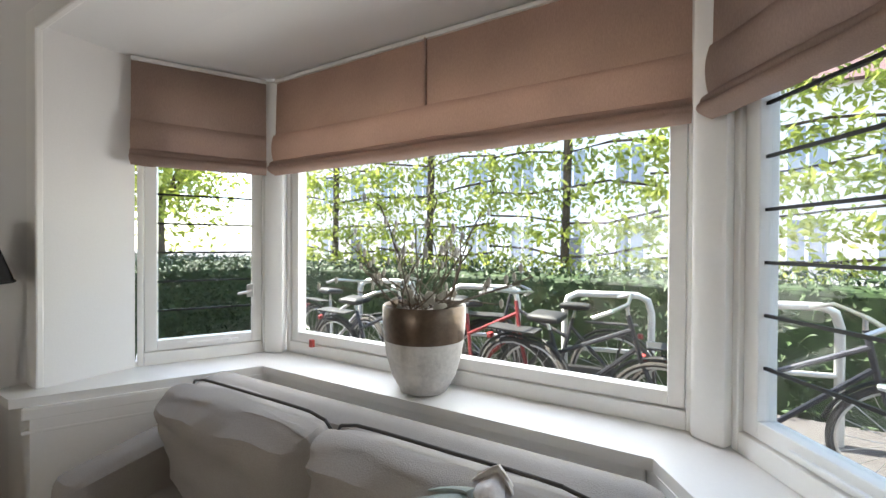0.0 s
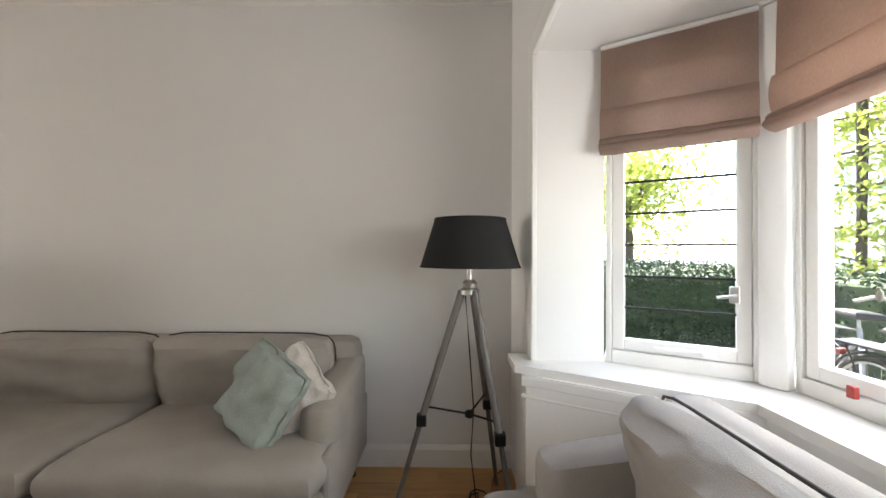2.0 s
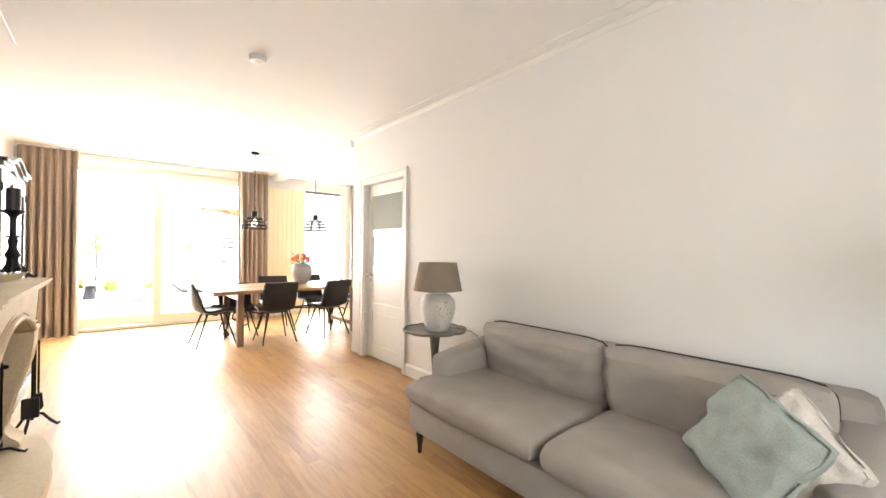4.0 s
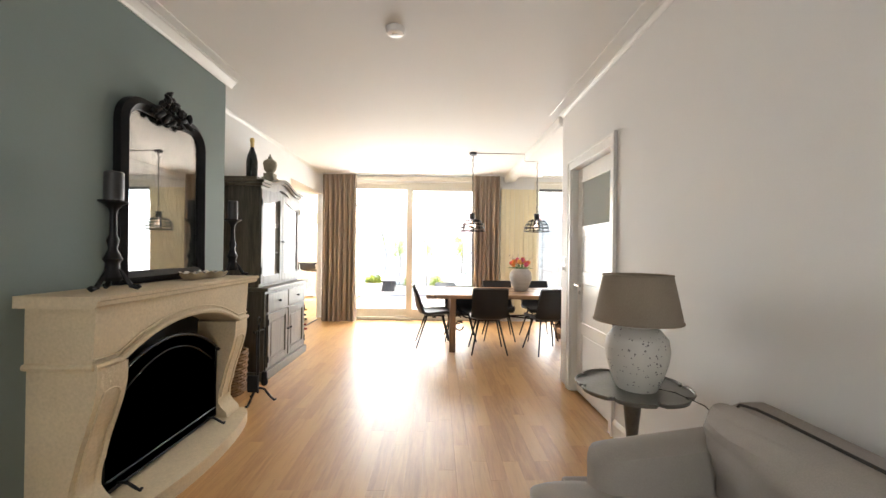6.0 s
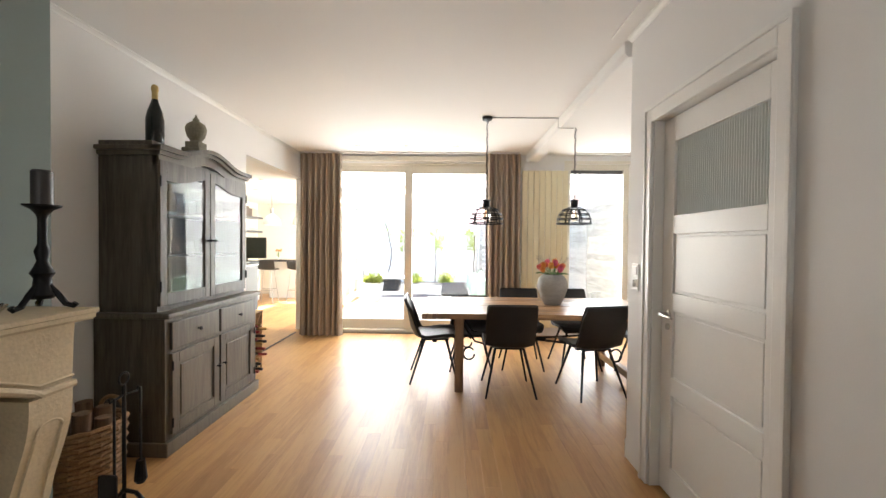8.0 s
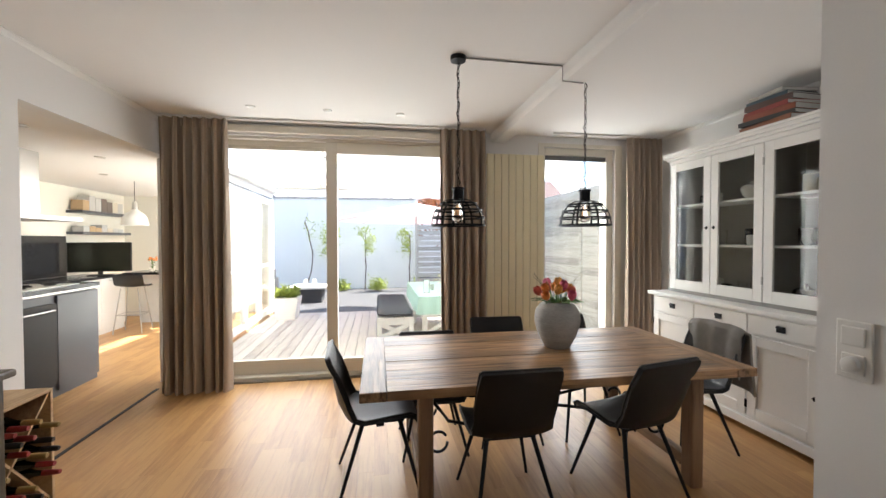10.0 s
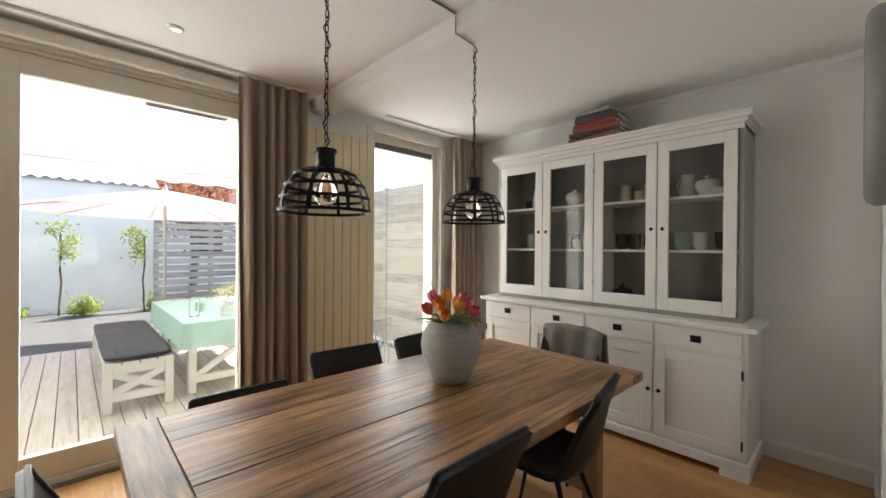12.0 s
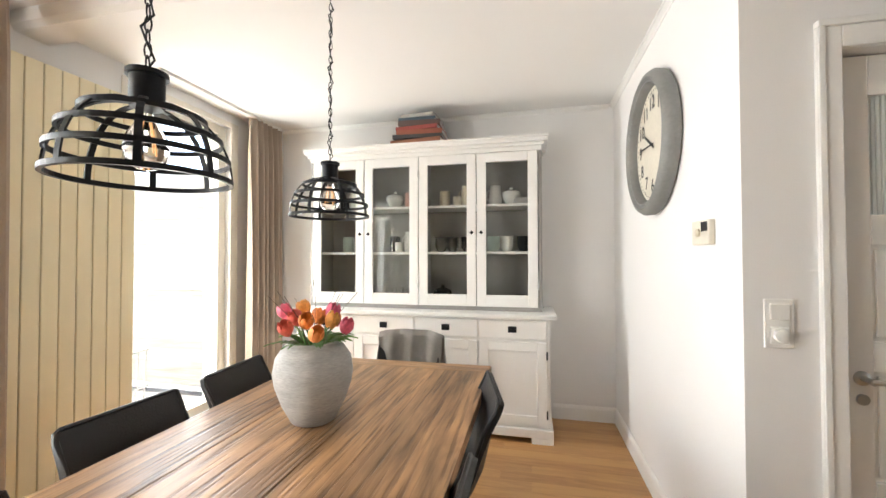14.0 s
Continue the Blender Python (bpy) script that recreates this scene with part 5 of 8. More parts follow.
for x0, x1 in ((TX0, TX0 + 0.134), (TX1 - 0.134, TX1)):
    part("breadboard_end", box(bmesh.new(), x0, TY0 - 0.002, TZ - 0.05, x1, TY1 + 0.002, TZ, 0.006), M_TABLE_Y, dt)
M_TABLE_Z = wood("reclaimed_elm_leg", (0.10, 0.052, 0.026), (0.30, 0.18, 0.10), 2, 0.55, 2.2, 0.6)
for x in (1.24, 2.87):
    for y in (5.76, 6.60):
        bm = box(bmesh.new(), x - 0.04, y - 0.045, 0, x + 0.04, y + 0.045, TZ - 0.05, 0.01)
        part("leg", bm, M_TABLE_Z, dt)
    part("apron", box(bmesh.new(), x - 0.025, 5.80, TZ - 0.15, x + 0.025, 6.56, TZ - 0.05, 0.004), M_TABLE_Y, dt)
    part("foot_rail", box(bmesh.new(), x - 0.03, 5.80, 0.10, x + 0.03, 6.56, 0.17, 0.006), M_TABLE_Y, dt)
    s_ = 1 if x < 2 else -1
    for y in (5.95, 6.41):
        pts = [(x + s_ * 0.03, y, 0.60), (x + s_ * 0.10, y, 0.50), (x + s_ * 0.16, y, 0.42), (x + s_ * 0.30, y, 0.385)]
        part("iron_brace", tube(bmesh.new(), pts + [(x + s_ * (0.9), 6.18, 0.40)], 0.011, 8), M_BLACK, dt, smooth=True)
        ring = [(x + s_ * (0.10 + 0.055 * math.cos(t)), y, 0.30 + 0.06 * math.sin(t)) for t in np.linspace(0.6, 6.2, 18)]
        part("iron_scroll", tube(bmesh.new(), ring, 0.009, 8), M_BLACK, dt, smooth=True)

# ---- chairs ----


def chair_shell():
    """Bucket shell of seat and back, facing +y."""
    prof = [(0.235, 0.425), (0.225, 0.445), (0.18, 0.458), (0.08, 0.452), (-0.04, 0.445), (-0.13, 0.452), (-0.185, 0.48), (-0.215, 0.54), (-0.232, 0.62), (-0.25, 0.72), (-0.268, 0.80), (-0.275, 0.832), (-0.277, 0.838)]
    rows, n = [], 13
    for k, (y, z) in enumerate(prof):
        a = k / (len(prof) - 1)
        half = 0.205 + 0.02 * math.sin(math.pi * min(1, a * 1.6)) + (0.012 if a > 0.6 else 0)
        if k == 0 or k == len(prof) - 1:
            half -= 0.016
        if k == 1 or k == len(prof) - 2:
            half -= 0.004
        row = []
        for j in range(n):
            u = -1 + 2 * j / (n - 1)
            lift = 0.035 * abs(u) ** 3 if a < 0.5 else 0
            wrap = 0.06 * abs(u) ** 2.4 * math.sin(math.pi * min(1, max(0, (a - 0.25) / 0.6))) if a > 0.25 else 0
            row.append(Vector((u * half, y + wrap, z + lift * math.sin(math.pi * min(1, a * 2)))))
        rows.append(row)
    return rows


CH = thing("dining_chair", pose(1.70, 5.815, 0, 0, 0, 0), "black leather bucket dining chair with metal legs", "chair", "chairs round the table")
part("shell", sheet(bmesh.new(), chair_shell(), 0.024), M_LEATHER, CH, smooth=True)
rows = chair_shell()
edge = [r[0] for r in rows] + rows[-1][1:-1] + [r[-1] for r in rows[::-1]] + rows[0][1:-1][::-1]
part("welt", tube(bmesh.new(), edge, 0.008, 6, True), M_LEATHER, CH, smooth=True)
bm = bmesh.new()
box(bm, -0.14, -0.12, 0.412, 0.14, 0.15, 0.424, 0.003)
box(bm, -0.145, -0.015, 0.395, 0.145, 0.03, 0.414, 0.003)
part("seat_frame", bm, M_BLACK, CH)
for sx in (-1, 1):
    for sy in (-1, 1):
        part("leg", cyl(bmesh.new(), (sx * 0.13, 0.015 + sy * 0.11, 0.415), (sx * 0.225, 0.0 + sy * 0.235, 0.0), 0.0135, 0.009, 8), M_BLACK, CH, smooth=True)
for x, y, a in ((2.47, 5.805, 12), (0.985, 6.14, -86), (1.96, 6.59, 177), (2.57, 6.60, 183)):
    copy_thing(CH, pose(x, y, 0, 0, 0, a))
# one chair sits lower, pushed under the table
copy_thing(CH, pose(1.38, 6.53, 0, 0, 0, 180) @ Matrix.Diagonal((1, 1, 0.90, 1)))
tagged(copy_thing(CH, pose(3.20, 6.20, 0, 0, 0, 92)), "black leather dining chair draped with grey throw")
M_THROW = mat("grey_fleece", (0.25, 0.235, 0.215), 1.0, vary=0.25, scale=9, grain=240, bump=0.6)
grid = []
for j in range(22):
    a = j / 21
    s_ = -0.34 + 0.80 * a
    row = []
    for i in range(20):
        u = -1 + 2 * i / 19
        y = 6.20 + u * 0.235
        r = 0.022
        if s_ < -0.03:
            x, z = 3.455 - 0.028 - 0.035 * (s_ + 0.03) * -1 * 0.6, 0.862 + s_ + 0.03
        elif s_ < 0.05:
            t = (s_ + 0.03) / 0.08 * math.pi
            x, z = 3.47 - 0.042 * math.cos(t), 0.862 + 0.03 * math.sin(t)
        else:
            x, z = 3.512 + 0.04 * (s_ - 0.05), 0.862 - (s_ - 0.05)
        w_ = noise.noise(Vector((u * 3, s_ * 4, 1)))
        x += 0.014 * w_ + 0.012 * math.sin(u * 9 + s_ * 5)
        z += -0.03 * abs(u) ** 3
        y += 0.05 * (a - 0.4) * u + 0.012 * w_
        row.append(Vector((x, y, z)))
    grid.append(row)
tagged(part("throw_blanket", sheet(bmesh.new(), grid, 0.014), M_THROW, None, "", True), "grey fleece throw over a dining chair", "blanket")

# ---- vase of tulips ----
M_VASE = mat("grey_stoneware", (0.40, 0.39, 0.37), 0.75, vary=0.22, scale=5, grain=40, bump=0.4, stretch=(1, 1, 5))
vs = thing("tulip_vase", pose(2.215, 6.22, TZ + 0.002) @ Matrix.Diagonal((0.90, 0.90, 0.94, 1)), "round grey stoneware vase of tulips", "vase")
part("vase", lathe(bmesh.new(), [(0.085, 0), (0.095, 0.006), (0.135, 0.08), (0.165, 0.16), (0.172, 0.21), (0.162, 0.27), (0.13, 0.315), (0.10, 0.328), (0.098, 0.335), (0.09, 0.33), (0.085, 0.30), (0.001, 0.29)], 40), M_VASE, vs, smooth=True)
M_STEM = mat("tulip_green", (0.10, 0.22, 0.05), 0.5, vary=0.25, scale=20)
PET = [mat("tulip_" + n_, c, 0.5, vary=0.3, scale=25, grain=80) for n_, c in (("orange", (0.80, 0.26, 0.05)), ("coral", (0.72, 0.14, 0.10)), ("pink", (0.72, 0.12, 0.20)), ("apricot", (0.85, 0.38, 0.08)))]
rng = random.Random(21)
for k in range(13):
    t = k * 2.4
    r = 0.03 + 0.115 * math.sqrt(k / 13)
    h = 0.42 + rng.uniform(-0.02, 0.05) - r * 0.35 + (0.05 if k == 3 else 0)
    top = Vector((r * math.cos(t), r * math.sin(t), h))
    base = Vector((0.03 * math.cos(t), 0.03 * math.sin(t), 0.28))
    st = part("stem", tube(bmesh.new(), [base, base.lerp(top, 0.5) + Vector((0, 0, 0.03)), top], 0.004, 6), M_STEM, vs, smooth=True)
    bm = bmesh.new()
    tilt = Matrix.Translation(top) @ pose(0, 0, 0, rng.uniform(-20, 20), rng.uniform(-20, 20), math.degrees(t)) @ pose(0, 0, 0, 0, 22, 0)
    for j in range(6):
        a = 2 * math.pi * j / 6
        rows = []
        for s_ in range(6):
            v = s_ / 5
            wd = 0.75 * math.sin(math.pi * (0.12 + 0.8 * v)) ** 0.8
            rr = 0.031 * math.sin(math.pi * (0.15 + 0.6 * v)) + (0.002 if j % 2 else 0)
            rows.append([tilt @ Vector((rr * math.cos(a + wd * e), rr * math.sin(a + wd * e), 0.068 * v)) for e in (-0.9, -0.4, 0, 0.4, 0.9)])
        sheet(bm, rows, 0.0012)
    part("tulip_head", bm, PET[k % 4], vs, smooth=True)
bm = bmesh.new()
for k in range(22):
    t = rng.uniform(0, 6.28)
    l_ = rng.uniform(0.10, 0.17)
    rows = []
    for s_ in range(6):
        v = s_ / 5
        r = 0.04 + l_ * v
        z = 0.30 + 0.14 * v - 0.10 * v * v
        wd = 0.016 * math.sin(math.pi * (0.1 + 0.88 * v))
        c = Vector((r * math.cos(t), r * math.sin(t), z))
        sd = Vector((-math.sin(t), math.cos(t), 0.2)) * wd
        rows.append([c - sd, c + Vector((0, 0, -0.003)), c + sd])
    sheet(bm, rows, 0.001)
part("leaves", bm, M_STEM, vs, "green tulip leaves", True)
bm = bmesh.new()
for k in range(10):
    t = rng.uniform(0, 6.28)
    tube(bm, [(0.03 * math.cos(t), 0.03 * math.sin(t), 0.3), (0.1 * math.cos(t), 0.1 * math.sin(t), 0.44), (0.19 * math.cos(t), 0.19 * math.sin(t), 0.5 + rng.uniform(0, 0.05))], 0.0012, 5)
part("fine_twigs", bm, M_TWIG, vs)

# ---- pendants ----
M_BULB = glass("bulb_glass", (1, 0.97, 0.92))
M_FILAMENT, nt, b = nodes_of("filament")
b.inputs["Base Color"].default_value = (0.8, 0.4, 0.15, 1)
b.inputs["Emission Color"].default_value, b.inputs["Emission Strength"].default_value = (1, 0.5, 0.2, 1), 0.1


def chain_link(bm, p, turn):
    pts = [Vector((0.0075 * math.cos(t), 0, 0.018 * math.sin(t) * (1 if abs(math.sin(t)) < 0.5 else 1.05))) for t in np.linspace(0, 2 * math.pi, 11)[:-1]]
    m = Matrix.Translation(p) @ Matrix.Rotation(turn, 4, "Z")
    tube(bm, [m @ v for v in pts], 0.0022, 5, True)


def pendant(x, y, top, rose):
    """Cage pendant hanging from the ceiling; z of the cap is top."""
    p = thing("pendant_lamp", pose(x, y, top), "black wire cage pendant lamp over the table", "pendant lamp", "table pendants")
    R, H0 = 0.180, -0.25
    part("cap", lathe(bmesh.new(), [(0.033, -0.085), (0.036, -0.08), (0.036, -0.012), (0.043, -0.012), (0.043, 0.0), (0.02, 0.004)], 24), M_BLACK, p, smooth=True)

    def prof(a):
        return 0.034 + (R - 0.034) * math.sin(a) ** 0.92, -0.075 + (H0 + 0.075) * (1 - math.cos(a))
    for k in range(8):
        t = 2 * math.pi * k / 8
        rows = []
        for j in range(13):
            r, z = prof(math.pi / 2 * j / 12)
            c = Vector((r * math.cos(t), r * math.sin(t), z))
            sd = Vector((-math.sin(t), math.cos(t), 0)) * 0.007
            rows.append([c - sd, c + sd])
        part("rib", sheet(bmesh.new(), rows, 0.004), M_BLACK, p)
    for a in (0.62, 0.98, 1.28, math.pi / 2):
        r, z = prof(a)
        rows = [[Vector(((r + 0.001) * math.cos(2 * math.pi * k / 48), (r + 0.001) * math.sin(2 * math.pi * k / 48), z + dz)) for k in range(49)] for dz in (-0.006, 0.006)]
        part("hoop", sheet(bmesh.new(), rows, 0.005 if a < 1.5 else 0.009), M_BLACK, p)
    bl = part("bulb", lathe(bmesh.new(), [(0.014, -0.10), (0.02, -0.115), (0.04, -0.15), (0.047, -0.18), (0.04, -0.21), (0.02, -0.228), (0.004, -0.232)], 20), M_BULB, p, "clear filament bulb", True)
    bl.visible_shadow = False
    bm = bmesh.new()
    for k in range(4):
        t = 2 * math.pi * k / 4
        tube(bm, [(0.006 * math.cos(t), 0.006 * math.sin(t), -0.12), (0.016 * math.cos(t), 0.016 * math.sin(t), -0.19)], 0.0012, 5)
    part("filament", bm, M_FILAMENT, bl)
    bm = bmesh.new()
    z, k = 0.022, 0
    while z < rose - top - 0.03:
        chain_link(bm, (0, 0, z), (k % 2) * math.pi / 2 + 0.4)
        z, k = z + 0.031, k + 1
    part("chain", bm, M_BLACK, p, smooth=True)
    part("flex", tube(bmesh.new(), [(0.012 * math.sin(j * 1.7), 0.010 * math.cos(j * 2.3), (rose - top - 0.02) * j / 24) for j in range(25)], 0.003, 6), M_BLACK, p, smooth=True)
    return p


pa = pendant(1.523, 6.245, 1.838, HC)
part("ceiling_rose", lathe(bmesh.new(), [(0.02, HC - 1.838 - 0.034), (0.05, HC - 1.838 - 0.03), (0.052, HC - 1.838)], 28), M_BLACK, pa, smooth=True)
pendant(2.45, 6.28, 1.845, HC - 0.075)
bm = tube(bmesh.new(), [(1.57, 6.245, HC - 0.006), (2.08, 6.25, HC - 0.006), (2.10, 6.25, HC - 0.006), (2.262, 6.25, HC - 0.006), (2.262, 6.25, HC - 0.108), (2.42, 6.265, HC - 0.108), (2.44, 6.274, HC - 0.075), (2.44, 6.274, HC - 0.002)], 0.005, 6)
tagged(part("lamp_cable", bm, mat("grey_flex", (0.22, 0.21, 0.20), 0.6), None, "", True), "grey lamp flex clipped along ceiling and beam", "cable")

# ---- white cabinet ----
wcab = thing("china_cabinet", pose(XE - 0.005, 5.205, 0), "large white painted china cabinet with glass doors", "cabinet")
CW = 2.16


def WB(bm, d0, y0, z0, d1, y1, z1, bev=0.0):
    """A box given by its depth from the wall."""
    return box(bm, -d1, y0, z0, -d0, y1, z1, bev)


bm = WB(bmesh.new(), 0, 0.02, 0.11, 0.51, CW - 0.02, 0.93, 0.003)
part("lower_body", bm, M_WHITE, wcab)
bm = WB(bmesh.new(), 0.03, 0, 0.045, 0.535, CW, 0.11, 0.006)
for y0, y1 in ((0, 0.16), (CW - 0.16, CW)):
    WB(bm, 0.03, y0, 0, 0.535, y1, 0.05, 0.006)
part("plinth", bm, M_WHITE, wcab)
part("worktop", WB(bmesh.new(), 0, -0.03, 0.93, 0.55, CW + 0.03, 0.965, 0.008), M_WHITE, wcab)
bw = (CW - 0.08) / 4
for k in range(4):
    y0 = 0.04 + k * bw
    dr = part("drawer", WB(bmesh.new(), 0.51, y0 + 0.008, 0.775, 0.524, y0 + bw - 0.008, 0.915, 0.004), M_WHITE, wcab)
    bm = WB(bmesh.new(), 0.524, y0 + bw / 2 - 0.032, 0.825, 0.532, y0 + bw / 2 + 0.032, 0.872, 0.003)
    WB(bm, 0.530, y0 + bw / 2 - 0.026, 0.855, 0.545, y0 + bw / 2 + 0.026, 0.869, 0.004)
    part("cup_handle", bm, M_BLACK, dr, "black cup handle")
    bm = bmesh.new()
    w = bw - 0.016
    for a in ((0, 0, 0.07, 0.62), (w - 0.07, 0, w, 0.62), (0.07, 0, w - 0.07, 0.07), (0.07, 0.55, w - 0.07, 0.62)):
        WB(bm, 0.51, y0 + 0.008 + a[0], 0.135 + a[1], 0.528, y0 + 0.008 + a[2], 0.135 + a[3], 0.003)
    WB(bm, 0.51, y0 + 0.08, 0.21, 0.514, y0 + bw - 0.08, 0.68)
    ld = part("lower_door", bm, M_WHITE, wcab)
    yk = y0 + (bw - 0.035 if k % 2 == 0 else 0.035)
    part("key_plate", box(bmesh.new(), -0.012, -0.012, -0.002, 0.012, 0.012, 0.004, 0.002, pose(-0.530, yk, 0.44, 45, 0, 0) @ pose(0, 0, 0, 0, -90, 0)), M_BLACK, ld, "black diamond key plate")
    yh = y0 + (0.004 if k % 2 == 0 else bw - 0.004)
    for z in (0.22, 0.66):
        part("hinge", cyl(bmesh.new(), (-0.529, yh, z - 0.03), (-0.529, yh, z + 0.03), 0.006, n=8), M_BLACK, ld)
UD = 0.375
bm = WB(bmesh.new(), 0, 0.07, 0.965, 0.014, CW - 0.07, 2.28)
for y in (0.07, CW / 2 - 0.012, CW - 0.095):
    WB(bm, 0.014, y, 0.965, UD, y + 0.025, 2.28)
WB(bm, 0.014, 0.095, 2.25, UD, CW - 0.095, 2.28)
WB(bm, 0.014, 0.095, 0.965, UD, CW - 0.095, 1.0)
# carcass in one even grey, darker than the white shelves and doors
part("upper_body", bm, mat("cabinet_inside_grey", (0.34, 0.33, 0.31), 0.5, vary=0.03), wcab)
for z in (1.425, 1.815):
    part("shelf", WB(bmesh.new(), 0.016, 0.098, z, UD - 0.03, CW - 0.098, z + 0.02), M_WHITE, wcab)
bm = bmesh.new()
for d, o_, z0, z1 in ((UD + 0.01, 0.0, 2.25, 2.29), (UD + 0.03, 0.02, 2.29, 2.315), (UD + 0.055, 0.045, 2.315, 2.345), (UD + 0.06, 0.05, 2.345, 2.365)):
    WB(bm, 0, 0.07 - o_, z0, d, CW - 0.07 + o_, z1, 0.006)
part("cornice", bm, M_WHITE, wcab)
uw = (CW - 0.20) / 4
for k in range(4):
    y0 = 0.10 + k * uw + 0.004
    w = uw - 0.008
    bm = bmesh.new()
    z0, z1 = 1.0, 2.245
    for a in ((0, z0, 0.075, z1), (w - 0.075, z0, w, z1), (0.075, z0, w - 0.075, z0 + 0.095), (0.075, z1 - 0.075, w - 0.075, z1)):
        WB(bm, UD, y0 + a[0], a[1], UD + 0.02, y0 + a[2], a[3], 0.003)
    gd = part("glass_door", bm, M_WHITE, wcab)
    part("pane", WB(bmesh.new(), UD + 0.006, y0 + 0.07, z0 + 0.09, UD + 0.009, y0 + w - 0.07, z1 - 0.07), M_GLASS, gd)
    yk = y0 + (w - 0.035 if k % 2 == 0 else 0.035)
    part("knob", box(bmesh.new(), -0.012, -0.012, -0.002, 0.012, 0.012, 0.006, 0.002, pose(-UD - 0.022, yk, 1.60, 45, 0, 0) @ pose(0, 0, 0, 0, -90, 0)), M_BLACK, gd, "black diamond knob")
    yh = y0 + (-0.002 if k % 2 == 0 else w + 0.002)
    for z in (1.17, 2.10):
        part("hinge", cyl(bmesh.new(), (-UD - 0.023, yh, z - 0.03), (-UD - 0.023, yh, z + 0.03), 0.006, n=8), M_STEEL, gd)

CROCK = {"white": mat("white_china", (0.72, 0.71, 0.68), 0.25, vary=0.03), "cream": mat("cream_china", (0.62, 0.54, 0.40), 0.35, vary=0.05), "black": mat("black_china", (0.02, 0.02, 0.022), 0.25, vary=0.1),
         "mint": mat("mint_china", (0.45, 0.55, 0.50), 0.3, vary=0.04), "pink": mat("pink_china", (0.6, 0.36, 0.32), 0.4, vary=0.04)}


def crockery(kind, x, y, z, colour):
    M_ = CROCK[colour]
    if kind == "bowls":
        for k in range(4):
            bm = lathe(bmesh.new(), [(0.028, 0), (0.032, 0.004), (0.05, 0.03), (0.058, 0.05), (0.055, 0.05), (0.046, 0.03), (0.001, 0.008)], 18)
            tagged(part("bowl", bm, CROCK["black"] if colour == "black" and k % 2 else M_, None, "", True, pose(x, y, z + 0.026 * k)), colour + " china bowl stacked in the cabinet", "bowl", "stacked bowls")
    elif kind == "mug":
        mg = thing("mug", pose(x, y, z, 0, 0, 40), colour + " china mug on a cabinet shelf", "mug", "mugs")
        part("body", lathe(bmesh.new(), [(0.03, 0), (0.036, 0.004), (0.04, 0.085), (0.037, 0.085), (0.033, 0.01), (0.001, 0.009)], 18), M_, mg, smooth=True)
        part("handle", tube(bmesh.new(), [(0.036 + 0.026 * math.sin(t), 0, 0.045 + 0.026 * math.cos(t)) for t in np.linspace(0.1, 3.0, 8)], 0.005, 6), M_, mg, smooth=True)
    elif kind == "jug":
        jg = thing("jug", pose(x, y, z, 0, 0, 70), colour + " china jug on a cabinet shelf", "jug")
        part("body", lathe(bmesh.new(), [(0.045, 0), (0.05, 0.005), (0.058, 0.06), (0.05, 0.13), (0.045, 0.16), (0.05, 0.18), (0.046, 0.18), (0.041, 0.15), (0.001, 0.02)], 18), M_, jg, smooth=True)
        part("handle", tube(bmesh.new(), [(0.045 + 0.04 * math.sin(t), 0, 0.10 + 0.05 * math.cos(t)) for t in np.linspace(0.1, 3.0, 8)], 0.006, 6), M_, jg, smooth=True)
    elif kind == "tureen":
        tr = thing("tureen", pose(x, y, z), colour + " china lidded tureen on a shelf", "tureen")
        part("body", lathe(bmesh.new(), [(0.04, 0), (0.045, 0.01), (0.07, 0.05), (0.08, 0.08), (0.08, 0.09)], 22), M_, tr, smooth=True)
        part("lid", lathe(bmesh.new(), [(0.08, 0.09), (0.07, 0.115), (0.03, 0.13), (0.012, 0.135), (0.018, 0.15), (0.008, 0.158)], 22), M_, tr, smooth=True)
    elif kind == "glass":
        bm = lathe(bmesh.new(), [(0.026, 0), (0.03, 0.004), (0.034, 0.13), (0.031, 0.13), (0.027, 0.012), (0.001, 0.01)], 14)
        tagged(part("drinking_glass", bm, M_DRINK, None, "", True, pose(x, y, z)), "clear drinking glass in the white cabinet", "glass", "white cabinet glasses")
    elif kind == "plates":
        for k in range(5):
            bm = lathe(bmesh.new(), [(0.05, 0), (0.06, 0.003), (0.10, 0.014), (0.10, 0.017), (0.055, 0.007), (0.001, 0.006)], 22)
            tagged(part("plate", bm, M_, None, "", True, pose(x, y, z + 0.009 * k)), colour + " china plate stacked in the cabinet", "plate", "stacked plates")
    elif kind == "tall":
        bm = lathe(bmesh.new(), [(0.04, 0), (0.045, 0.005), (0.045, 0.135), (0.042, 0.14), (0.038, 0.135), (0.001, 0.02)], 18)
        tagged(part("canister", bm, M_, None, "", True, pose(x, y, z)), colour + " china canister on a cabinet shelf", "canister")


